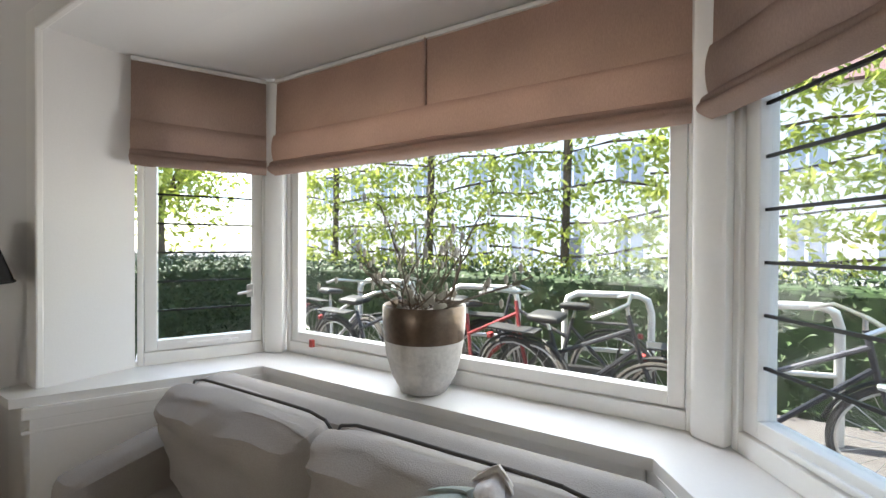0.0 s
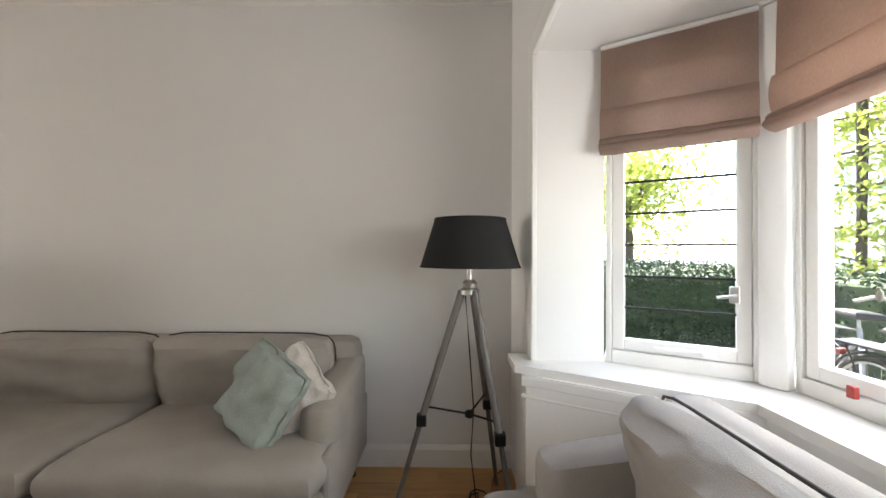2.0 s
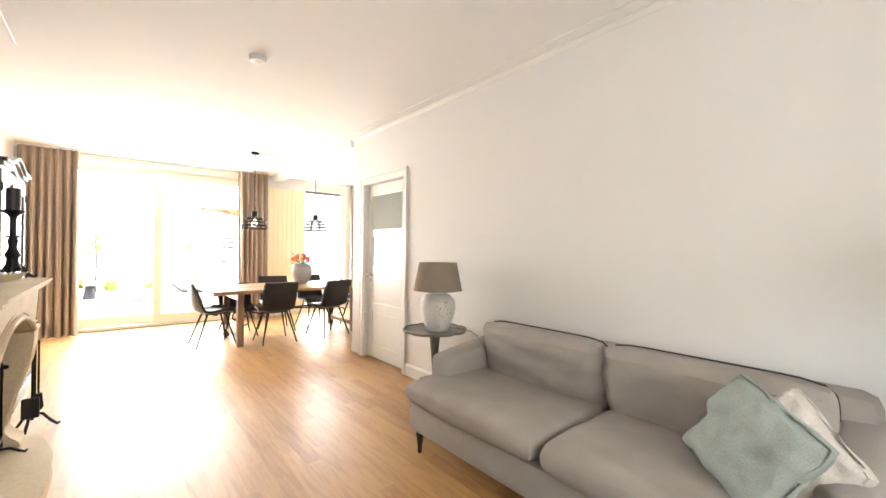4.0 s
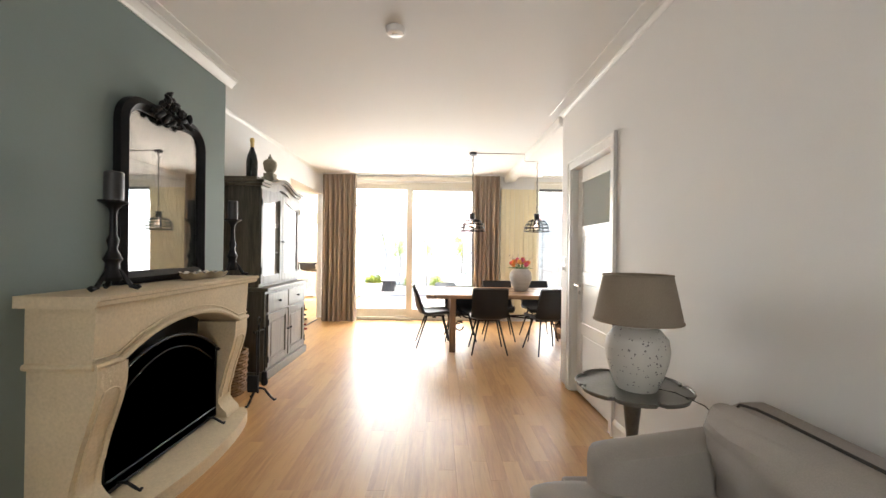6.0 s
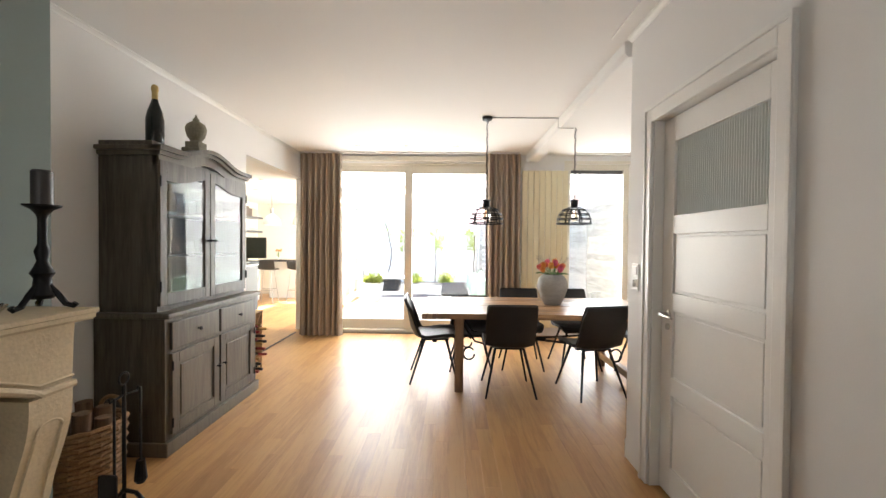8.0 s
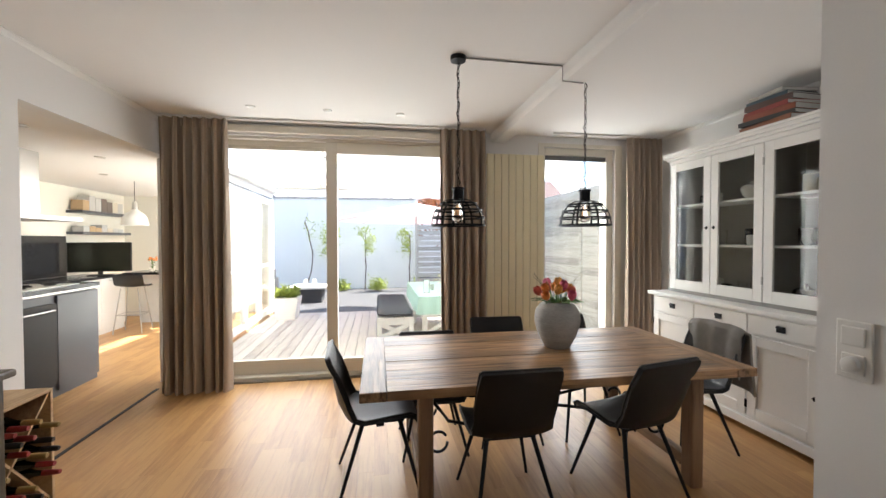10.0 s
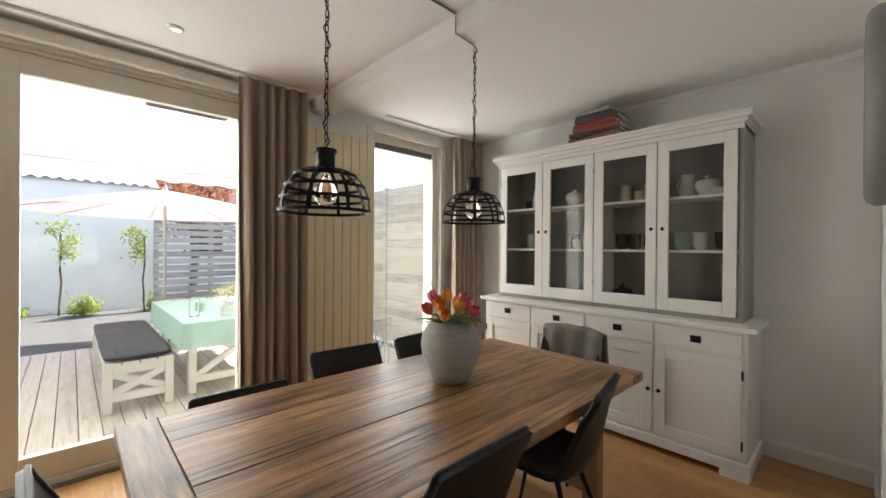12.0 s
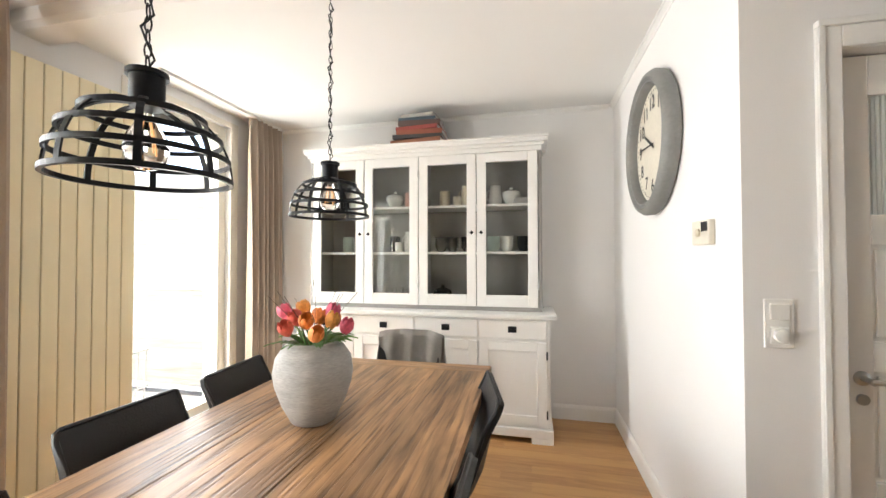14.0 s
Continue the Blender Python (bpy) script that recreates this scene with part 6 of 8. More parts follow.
S1, S2, S3 = 1.001, 1.446, 1.836
XI = XE - 0.2
for it in (("tureen", XI, 5.52, S3, "white"), ("jug", XI + 0.05, 5.66, S3, "white"), ("plates", XI, 5.42, S3, "white"),
           ("tall", XI, 6.10, S3, "cream"), ("mug", XI - 0.03, 5.98, S3, "cream"), ("jug", XI, 5.90, S3, "cream"),
           ("tall", XI, 6.42, S3, "pink"), ("tureen", XI, 6.56, S3, "white"), ("mug", XI, 6.35, S3, "black"),
           ("jug", XI, 6.95, S3, "white"), ("mug", XI, 7.05, S3, "black"), ("mug", XI - 0.05, 6.85, S3, "white"),
           ("bowls", XI, 5.42, S2, "black"), ("bowls", XI, 5.56, S2, "white"), ("bowls", XI - 0.02, 5.67, S2, "mint"),
           ("bowls", XI, 5.90, S2, "black"), ("bowls", XI, 6.03, S2, "black"), ("bowls", XI + 0.03, 6.14, S2, "black"),
           ("jug", XI, 6.42, S2, "white"), ("tall", XI, 6.56, S2, "black"), ("mug", XI - 0.06, 6.50, S2, "white"),
           ("glass", XI, 6.84, S2, "white"), ("glass", XI - 0.05, 6.92, S2, "white"), ("tall", XI, 7.02, S2, "mint"),
           ("glass", XI, 6.36, S1, "white"), ("glass", XI - 0.04, 6.44, S1, "white"), ("glass", XI, 6.52, S1, "white"), ("glass", XI - 0.04, 6.60, S1, "white"),
           ("plates", XI, 5.97, S1, "black"), ("tureen", XI, 6.12, S1, "black"), ("plates", XI, 5.62, S1, "black"), ("mug", XI - 0.06, 5.46, S1, "black"),
           ("bowls", XI, 6.90, S1, "white"), ("mug", XI - 0.05, 7.03, S1, "white"), ("mug", XI, 6.80, S1, "black")):
    crockery(*it)
# books on top
rng = random.Random(2)
zb = 2.366
for k, (w, h, c) in enumerate(((0.34, 0.035, (0.32, 0.13, 0.07)), (0.32, 0.022, (0.05, 0.05, 0.05)), (0.30, 0.03, (0.30, 0.09, 0.05)), (0.28, 0.022, (0.28, 0.05, 0.04)), (0.27, 0.03, (0.10, 0.06, 0.05)), (0.24, 0.02, (0.05, 0.09, 0.12)), (0.22, 0.018, (0.35, 0.33, 0.30)))):
    w, h = w * 1.35, h * 1.45
    bk_ = thing("book", pose(4.12 + rng.uniform(-0.01, 0.01), 6.30 + rng.uniform(-0.015, 0.015), zb, 0, 0, rng.uniform(-7, 7)), "hardback book stacked on the white cabinet", "book", "stacked books")
    Mc = mat("book_cover", c, 0.55, vary=0.15)
    bm = box(bmesh.new(), -0.14, -w / 2, 0, 0.14, w / 2, 0.003)
    box(bm, -0.14, -w / 2, h - 0.003, 0.14, w / 2, h)
    box(bm, -0.142, -w / 2, 0.0, -0.138, w / 2, h)
    part("cover", bm, Mc, bk_)
    part("pages", B(-0.137, -w / 2 + 0.004, 0.0032, 0.136, w / 2 - 0.004, h - 0.0032), CROCK["white"], bk_)
    zb += h + 0.001

# ---- clock, thermostat, switch ----
M_ZINC = mat("grey_clock_paint", (0.21, 0.21, 0.20), 0.5, vary=0.12, scale=8)
ck = thing("wall_clock", pose(3.19, YW, 2.035, 90, 0, 180), "large round grey wall clock with numerals", "clock")
part("rim", lathe(bmesh.new(), [(0.38, 0.0), (0.395, 0.01), (0.40, 0.05), (0.385, 0.075), (0.36, 0.085), (0.345, 0.07), (0.335, 0.072), (0.325, 0.055), (0.32, 0.02)], 56), M_ZINC, ck, smooth=True)
part("dial", lathe(bmesh.new(), [(0.322, 0.012), (0.322, 0.024)], 56), mat("cream_dial", (0.66, 0.62, 0.52), 0.6, vary=0.08, scale=5), ck)
M_INK = mat("black_ink", (0.02, 0.02, 0.02), 0.6)
for k in range(1, 13):
    cu = bpy.data.curves.new("numeral", "FONT")
    cu.body, cu.size, cu.extrude, cu.align_x, cu.align_y = str(k), 0.105, 0.0008, "CENTER", "CENTER"
    ob = new("numeral", cu)
    cu.materials.append(M_INK)
    a = radians(90 - 30 * k)
    ob.parent = ck
    ob.matrix_basis = pose(0.235 * math.cos(a), 0.235 * math.sin(a), 0.026)
for k in range(60):
    a = 2 * math.pi * k / 60
    l_ = 0.02 if k % 5 == 0 else 0.01
    part("minute_mark", box(bmesh.new(), 0.305 - l_, -0.002, 0.024, 0.305, 0.002, 0.0255, 0, pose(0, 0, 0, 0, 0, math.degrees(a))), M_INK, ck)
for nm, l_, w, a in (("hour_hand", 0.15, 0.012, 148), ("minute_hand", 0.23, 0.008, 176)):
    part(nm, box(bmesh.new(), -0.04, -w / 2, 0.030, l_, w / 2, 0.033, 0.001, pose(0, 0, 0, 0, 0, a)), M_INK, ck)
th = thing("thermostat", pose(2.575, YW, 1.50, 90, 0, 180), "cream wall thermostat with dark display", "thermostat")
part("body", box(bmesh.new(), -0.08, -0.05, 0, 0.08, 0.05, 0.024, 0.004), mat("cream_plastic", (0.68, 0.64, 0.54), 0.4, vary=0.02), th)
part("display", B(0.012, 0.004, 0.024, 0.07, 0.042, 0.0255), M_INK, th)
part("dial", lathe(bmesh.new(), [(0.016, 0.022), (0.017, 0.03), (0.012, 0.033)], 18, pose(-0.01, 0.0, 0.002)), CROCK["cream"], th, smooth=True)
sw = thing("light_switch", pose(XR, 4.565, 1.18, 90, 0, -90), "white double wall switch with dimmer knob", "switch")
part("plate", box(bmesh.new(), -0.043, -0.082, 0, 0.043, 0.082, 0.009, 0.004), M_WHITE, sw)
part("rocker", box(bmesh.new(), -0.028, 0.012, 0.008, 0.028, 0.066, 0.014, 0.003), M_WHITE, sw)
part("dimmer_plate", box(bmesh.new(), -0.028, -0.066, 0.008, 0.028, -0.010, 0.012, 0.003), M_WHITE, sw)
part("dimmer_knob", lathe(bmesh.new(), [(0.021, 0.012), (0.02, 0.026), (0.016, 0.028)], 22, pose(0, -0.038, 0)), M_WHITE, sw, smooth=True)

# ---- radiator ----
rd = thing("radiator", pose(2.20, YB, 0), "tall cream vertical panel radiator", "radiator")
for k in range(8):
    part("panel", box(bmesh.new(), 0.085 * k + 0.002, -0.085, 0.14, 0.085 * (k + 1) - 0.003, -0.065, 2.46, 0.005), M_RAD, rd)
part("header", box(bmesh.new(), 0.0, -0.062, 0.18, 0.68, -0.03, 0.23, 0.006), M_RAD, rd)
part("header", box(bmesh.new(), 0.0, -0.062, 2.36, 0.68, -0.03, 2.41, 0.006), M_RAD, rd)
for z in (0.5, 2.1):
    part("bracket", B(0.3, -0.066, z, 0.36, 0.0, z + 0.04), M_RAD, rd)
bm = cyl(bmesh.new(), (-0.01, -0.06, 2.385), (-0.06, -0.06, 2.385), 0.012, n=10)
cyl(bm, (-0.06, -0.06, 2.385), (-0.12, -0.06, 2.40), 0.022, 0.018, 14)
part("valve", bm, M_STEEL, rd, "steel radiator valve", True)

# ---- curtains ----


def curtain(x0, x1, y, z1, folds, seed, label):
    """A gathered curtain with pinch-pleat heading, hung from the ceiling track."""
    ob = thing("curtain", pose(0, 0, 0), label, "curtain", "garden curtains")
    r = random.Random(seed)
    n, grid = folds * 10 + 1, []
    ph = [r.uniform(0.75, 1.25) for _ in range(folds + 2)]
    for j in range(19):
        a = j / 18
        z = z1 - (z1 - 0.012) * a
        amp = (0.022 if a < 0.02 else 0.030 if a < 0.07 else 0.038 + 0.025 * a)
        sp = 1.0 + (0.02 * math.sin(a * 3 + seed) + 0.06 * a ** 2)
        row = []
        for i in range(n):
            u = i / (n - 1)
            f = u * folds
            k = int(f)
            s_ = math.sin(2 * math.pi * f + 0.6 * math.sin(a * 2.2 + k * 1.7 + seed))
            s_ = math.copysign(abs(s_) ** 0.75, s_)
            xx = (x0 + x1) / 2 + (u - 0.5) * (x1 - x0) * sp + 0.012 * math.cos(2 * math.pi * f * 1.0) * a
            row.append(Vector((xx, y + amp * ph[min(k, folds)] * s_ + 0.006 * noise.noise(Vector((f, a * 3, seed))), z)))
        grid.append(row)
    part("cloth", sheet(bmesh.new(), grid, 0.003), M_CURTAIN, ob, smooth=True)
    bm = bmesh.new()
    for k in range(folds):
        x = x0 + (x1 - x0) * (k + 0.25) / folds
        box(bm, x - 0.012, y + 0.012, z1 - 0.085, x + 0.012, y + 0.034, z1 - 0.005, 0.008)
    part("pleat_heading", bm, M_CURTAIN, ob, smooth=True)
    part("hem", sheet(bmesh.new(), [[v + Vector((0, -0.004, 0.08 * (1 - q))) for v in grid[-1]] for q in (0, 1)], 0.002), M_CURTAIN, ob, smooth=True)
    return ob


curtain(-1.06, -0.46, 7.84, HC - 0.02, 7, 1, "taupe linen curtain drawn aside by the sliding door")
curtain(1.66, 2.15, 7.84, HC - 0.02, 6, 2, "taupe linen curtain gathered between door and radiator")
curtain(3.86, 4.30, 7.84, HC - 0.02, 6, 3, "taupe linen curtain gathered beside the window")
bm = bmesh.new()
box(bm, XL + 0.05, 7.825, HC - 0.022, 2.15, 7.855, HC - 0.0005)
box(bm, 2.95, 7.825, HC - 0.022, XE - 0.05, 7.855, HC - 0.0005)
structure("curtain_track", bm, M_WHITE, "white ceiling curtain track", "curtain track")

# ---- sliding door ----
sd = tagged(thing("sliding_door", pose(0, YB, 0), "wide cream framed sliding glass door to the garden", "door"), kind="structure")
bm = bmesh.new()
box(bm, -0.75, 0.04, 0, -0.66, 0.20, 2.58, 0.004)
box(bm, 1.81, 0.04, 0, 1.90, 0.20, 2.58, 0.004)
box(bm, -0.66, 0.112, 2.50, 1.81, 0.20, 2.58, 0.004)
box(bm, -0.66, 0.04, 2.552, 1.81, 0.111, 2.58, 0.003)
box(bm, -0.66, 0.04, 0.0, 1.81, 0.20, 0.05, 0.004)
part("outer_frame", bm, M_CREAM, sd)
bm = bmesh.new()
box(bm, -0.66, 0.13, 0.05, -0.60, 0.18, 2.50, 0.003)
box(bm, 0.46, 0.13, 0.05, 0.56, 0.18, 2.50, 0.003)
box(bm, -0.60, 0.13, 0.05, 0.46, 0.18, 0.20, 0.003)
box(bm, -0.60, 0.13, 2.465, 0.46, 0.18, 2.50, 0.003)
part("fixed_frame", bm, M_CREAM, sd)
bm = bmesh.new()
box(bm, 0.45, 0.055, 0.052, 0.565, 0.11, 2.55, 0.003)
box(bm, 1.72, 0.055, 0.052, 1.81, 0.11, 2.55, 0.003)
box(bm, 0.565, 0.055, 0.052, 1.72, 0.11, 0.20, 0.003)
box(bm, 0.565, 0.055, 2.43, 1.72, 0.11, 2.55, 0.003)
part("sliding_frame", bm, M_CREAM, sd)
for nm, a in (("fixed_pane", (-0.604, 0.152, 0.196, 0.464, 0.158, 2.468)), ("sliding_pane", (0.561, 0.080, 0.196, 1.724, 0.086, 2.434))):
    o_ = part(nm, B(*a), M_GLASS, sd)
    o_.visible_shadow = False
part("track", B(-0.75, 0.0, 0.0, 1.90, 0.038, 0.012), mat("aluminium_track", (0.25, 0.22, 0.18), 0.4, 0.6), sd)
structure("door_header", box(bmesh.new(), XL + 0.02, YB - 0.06, 2.60, 2.2, YB - 0.002, HC - 0.03, 0.006), M_CREAM, "cream boarded header above the sliding door", "trim")

sw_ = tagged(thing("window_4", pose(0, YB, 0), "tall narrow garden window in cream frame", "window"), kind="structure")
bm = bmesh.new()
box(bm, 2.90, 0.05, 0.10, 2.95, 0.20, 2.58, 0.004)
box(bm, 3.74, 0.05, 0.10, 3.82, 0.20, 2.58, 0.004)
box(bm, 2.95, 0.05, 0.10, 3.74, 0.20, 0.17, 0.004)
box(bm, 2.95, 0.05, 2.50, 3.74, 0.20, 2.58, 0.004)
part("window_frame", bm, M_CREAM, sw_)
o_ = part("pane", B(2.946, 0.12, 0.166, 3.744, 0.126, 2.504), M_GLASS, sw_)
o_.visible_shadow = False
part("blind_cassette", box(bmesh.new(), 2.955, 0.06, 2.44, 3.735, 0.10, 2.495, 0.008), mat("grey_cassette", (0.12, 0.12, 0.12), 0.5), sw_, "grey roller blind cassette")
bm = bmesh.new()
box(bm, 2.84, -0.014, 0.08, 2.906, -0.002, 2.62, 0.003)
box(bm, 3.814, -0.014, 0.08, 3.90, -0.002, 2.62, 0.003)
box(bm, 2.906, -0.014, 2.574, 3.814, -0.002, 2.62, 0.003)
part("casing", bm, M_CREAM, sw_)

# ceiling spots and movement sensor
M_LAMPFACE, nt, b = nodes_of("spot_lens")
b.inputs["Base Color"].default_value = (0.7, 0.68, 0.62, 1)
for x in (-0.13, 0.54, 1.21):
    sp = thing("ceiling_spot", pose(x, 7.48, HC), "recessed chrome ceiling spotlight", "spotlight", "ceiling spots")
    part("bezel", lathe(bmesh.new(), [(0.026, -0.004), (0.036, -0.008), (0.042, -0.004), (0.042, -0.0005)], 24), M_STEEL, sp, smooth=True)
    part("lens", lathe(bmesh.new(), [(0.027, -0.003), (0.027, -0.001)], 20), M_LAMPFACE, sp)
ms = thing("movement_sensor", pose(XL + 0.06, YB - 0.02, 2.44), "small white movement sensor in the corner", "sensor")
part("body", box(bmesh.new(), -0.03, -0.04, -0.05, 0.03, 0.018, 0.05, 0.012), M_WHITE, ms, smooth=True)
part("lens", lathe(bmesh.new(), [(0.018, 0), (0.016, 0.006), (0.01, 0.009)], 16, pose(0, -0.04, -0.012, 90, 0, 0)), CROCK["white"], ms, smooth=True)


# ---- kitchen ----
KX0, KX1, KY1, KH = -3.95, -1.24, 12.4, 2.38
bm = bmesh.new()
box(bm, KX0, 6.2, KH, XL - T, YB + 0.25, KH + 0.12)
box(bm, KX0, YB + 0.25, KH, KX1 + 0.06, KY1 + 0.1, KH + 0.12)
structure("kitchen_ceiling", bm, M_CEIL, "white kitchen ceiling", "ceiling")
M_KITW = mat("warm_white_paint", (0.80, 0.77, 0.68), 0.7, vary=0.02, scale=1.5, grain=150)
structure("kitchen_wall_west", B(KX0 - 0.1, 6.2, 0, KX0, KY1, KH), M_KITW, "warm white kitchen wall", "wall")
structure("kitchen_wall_end", B(KX0 - 0.1, KY1, 0, KX1 + 0.06, KY1 + 0.1, KH), M_KITW, "warm white kitchen end wall", "wall")
structure("kitchen_wall_south", B(KX0 - 0.1, 6.1, 0, XL - T, 6.2, KH), M_KITW, "warm white kitchen wall", "wall")
structure("kitchen_floor", B(KX0, YB + 0.2, -0.12, KX1 + 0.06, KY1, -0.0125), M_FLOOR, "oak kitchen floor", "floor")
structure("threshold", box(bmesh.new(), XL - 0.09, 6.43, -0.01, XL - 0.06, YB, 0.006, 0.002), M_BLACK, "dark metal floor threshold", "threshold")
# glazed side of the kitchen
gz = tagged(thing("kitchen_glazing", pose(KX1, YB + 0.26, 0), "white framed glazed kitchen wall to the garden", "window"), kind="structure")
nb, L_ = 5, KY1 - YB - 0.26
for k in range(nb + 1):
    part("mullion", box(bmesh.new(), -0.04, L_ * k / nb - 0.04, -0.05, 0.05, L_ * k / nb + 0.04, 2.36, 0.006), M_WHITE, gz)
for k in range(nb):
    y0, y1 = L_ * k / nb + 0.04, L_ * (k + 1) / nb - 0.04
    part("rail", B(-0.03, y0, -0.05, 0.04, y1, 0.10), M_WHITE, gz)
    part("rail", B(-0.03, y0, 2.24, 0.04, y1, 2.36), M_WHITE, gz)
    part("rail", B(-0.02, y0, 0.98, 0.03, y1, 1.03), M_WHITE, gz)
    o_ = part("pane", B(0.0, y0 - 0.004, 0.096, 0.006, y1 + 0.004, 2.244), M_GLASS, gz)
    o_.visible_shadow = False
structure("kitchen_roof_edge", box(bmesh.new(), KX1 - 0.1, YB + 0.25, 2.50, KX1 + 0.18, KY1 + 0.3, 2.66, 0.01), M_WHITE, "white kitchen roof edge", "fascia")
for x, y in ((-1.7, 7.2), (-1.9, 8.4), (-2.6, 9.6), (-2.1, 10.4)):
    sp = thing("ceiling_spot", pose(x, y, KH), "recessed chrome kitchen ceiling spotlight", "spotlight", "kitchen spots")
    part("bezel", lathe(bmesh.new(), [(0.03, -0.004), (0.045, -0.009), (0.05, -0.004), (0.05, -0.0005)], 24), M_STEEL, sp, smooth=True)
    part("lens", lathe(bmesh.new(), [(0.031, -0.003), (0.031, -0.001)], 20), M_INK, sp)
M_GREYLAC = mat("grey_lacquer", (0.095, 0.10, 0.11), 0.35, vary=0.05, scale=3)
M_TOP = mat("black_granite", (0.02, 0.02, 0.022), 0.2, vary=0.4, scale=40, grain=150, bump=0.02)
ki = thing("kitchen_island", pose(-2.02, 7.52, 0), "grey kitchen unit with black worktop and hob", "kitchen unit")
part("body", box(bmesh.new(), -0.70, -0.20, 0.0, -0.02, 1.0, 0.98, 0.003), M_GREYLAC, ki)
part("front_panel", box(bmesh.new(), -0.018, 0.45, 0.06, 0.0, 1.0, 0.97, 0.003), M_GREYLAC, ki)
part("oven_front", box(bmesh.new(), -0.018, -0.18, 0.12, 0.002, 0.44, 0.90, 0.004), M_INK, ki, "black oven front")
part("oven_handle", tube(bmesh.new(), [(0.002, -0.12, 0.84), (0.03, -0.12, 0.84), (0.03, 0.38, 0.84), (0.002, 0.38, 0.84)], 0.008, 8), M_STEEL, ki, smooth=True)
part("steel_edge", box(bmesh.new(), -0.02, -0.2, 0.985, 0.012, 1.0, 1.005, 0.003), M_STEEL, ki, "brushed steel front edge")
part("worktop", box(bmesh.new(), -0.72, -0.22, 1.006, 0.01, 1.02, 1.045, 0.004), M_TOP, ki)
hb = part("hob", box(bmesh.new(), -0.60, 0.10, 1.045, -0.04, 0.80, 1.053, 0.003), M_STEEL, ki, "steel gas hob")
for x in (-0.46, -0.18):
    for y in (0.28, 0.62):
        bm = lathe(bmesh.new(), [(0.045, 1.053), (0.045, 1.063), (0.03, 1.069)], 16, pose(x, y, 0))
        box(bm, x - 0.10, y - 0.006, 1.070, x + 0.10, y + 0.006, 1.084)
        box(bm, x - 0.006, y - 0.10, 1.070, x + 0.006, y + 0.10, 1.084)
        part("burner", bm, M_BLACK, hb)
hd = thing("cooker_hood", pose(-2.50, 8.12, 0), "steel chimney cooker hood over the hob", "cooker hood")
part("canopy", box(bmesh.new(), -0.26, -0.45, 1.70, 0.30, 0.47, 1.745, 0.004), M_STEEL, hd)
part("chimney", box(bmesh.new(), -0.15, -0.17, 1.745, 0.15, 0.13, KH, 0.003), M_STEEL, hd)
kc = thing("kitchen_cabinets", pose(KX0, 8.9, 0), "white base cabinets with black worktop", "kitchen unit")
for k in range(4):
    d = part("cabinet_door", box(bmesh.new(), 0.60, k * 0.6 + 0.004, 0.10, 0.618, k * 0.6 + 0.596, 0.87, 0.003), M_WHITE, kc)
    part("handle", tube(bmesh.new(), [(0.618, k * 0.6 + 0.2, 0.85), (0.645, k * 0.6 + 0.2, 0.85), (0.645, k * 0.6 + 0.4, 0.85), (0.618, k * 0.6 + 0.4, 0.85)], 0.005, 6), M_STEEL, d)
part("body", B(0.004, 0, 0.0, 0.598, 2.4, 0.89), M_WHITE, kc)
part("worktop", box(bmesh.new(), 0.004, -0.02, 0.89, 0.64, 2.42, 0.93, 0.004), M_TOP, kc)
part("splashback", B(0.002, -0.02, 0.932, 0.012, 2.0, 1.57), M_TOP, kc, "black glass splashback")
bar = thing("breakfast_bar", pose(-2.75, 11.45, 0), "black breakfast bar on a white panel", "bar table")
part("bar_top", box(bmesh.new(), -0.55, -0.28, 0.91, 1.1, 0.28, 0.95, 0.004), M_TOP, bar)
part("bar_leg", box(bmesh.new(), 1.01, -0.24, 0, 1.07, 0.24, 0.91, 0.004), M_TOP, bar)
part("back_panel", box(bmesh.new(), -0.54, 0.20, 0, 1.0, 0.24, 0.91, 0.004), M_WHITE, bar)
tv = thing("television", pose(-3.47, 10.92, 0.93, 0, 0, 14), "black flat television on the kitchen worktop", "television")
part("screen", box(bmesh.new(), -0.42, -0.02, 0.06, 0.42, 0.02, 0.54, 0.006), M_INK, tv)
part("panel", B(-0.405, -0.0215, 0.075, 0.405, -0.0202, 0.525), M_BOTTLE, tv)
part("stand", box(bmesh.new(), -0.15, -0.09, 0, 0.15, 0.09, 0.012, 0.004), M_INK, tv)
part("neck", B(-0.03, -0.015, 0.012, 0.03, 0.015, 0.07), M_INK, tv)
rng = random.Random(14)
for z, ln in ((1.95, 1.28), (1.60, 1.26)):
    sh = tagged(part("wall_shelf", box(bmesh.new(), KX0 + 0.001, 10.92, z, KX0 + 0.24, 10.92 + ln, z + 0.045, 0.003), M_GREYLAC), "grey floating kitchen wall shelf", "shelf", "kitchen shelves")
    for k in range(7):
        h = rng.uniform(0.16, 0.26) if z > 1.7 else rng.uniform(0.06, 0.16)
        c = rng.choice([(0.6, 0.55, 0.45), (0.35, 0.08, 0.06), (0.5, 0.5, 0.48), (0.15, 0.12, 0.1), (0.5, 0.35, 0.2)])
        y0 = 10.98 + k * 0.146
        b_ = thing("cookbook", pose(KX0 + 0.12, y0, z + 0.045), "cookbook standing on the kitchen shelf", "book", "cookbooks")
        part("cover", box(bmesh.new(), -0.09, 0, 0, 0.09, 0.14, h, 0.004), mat("cookbook_cover", c, 0.6, vary=0.1), b_)
        part("pages", B(-0.088, 0.01, h, 0.086, 0.13, h + 0.002), CROCK["white"], b_)
M_ENAMEL = mat("white_enamel", (0.75, 0.73, 0.68), 0.3, vary=0.02)
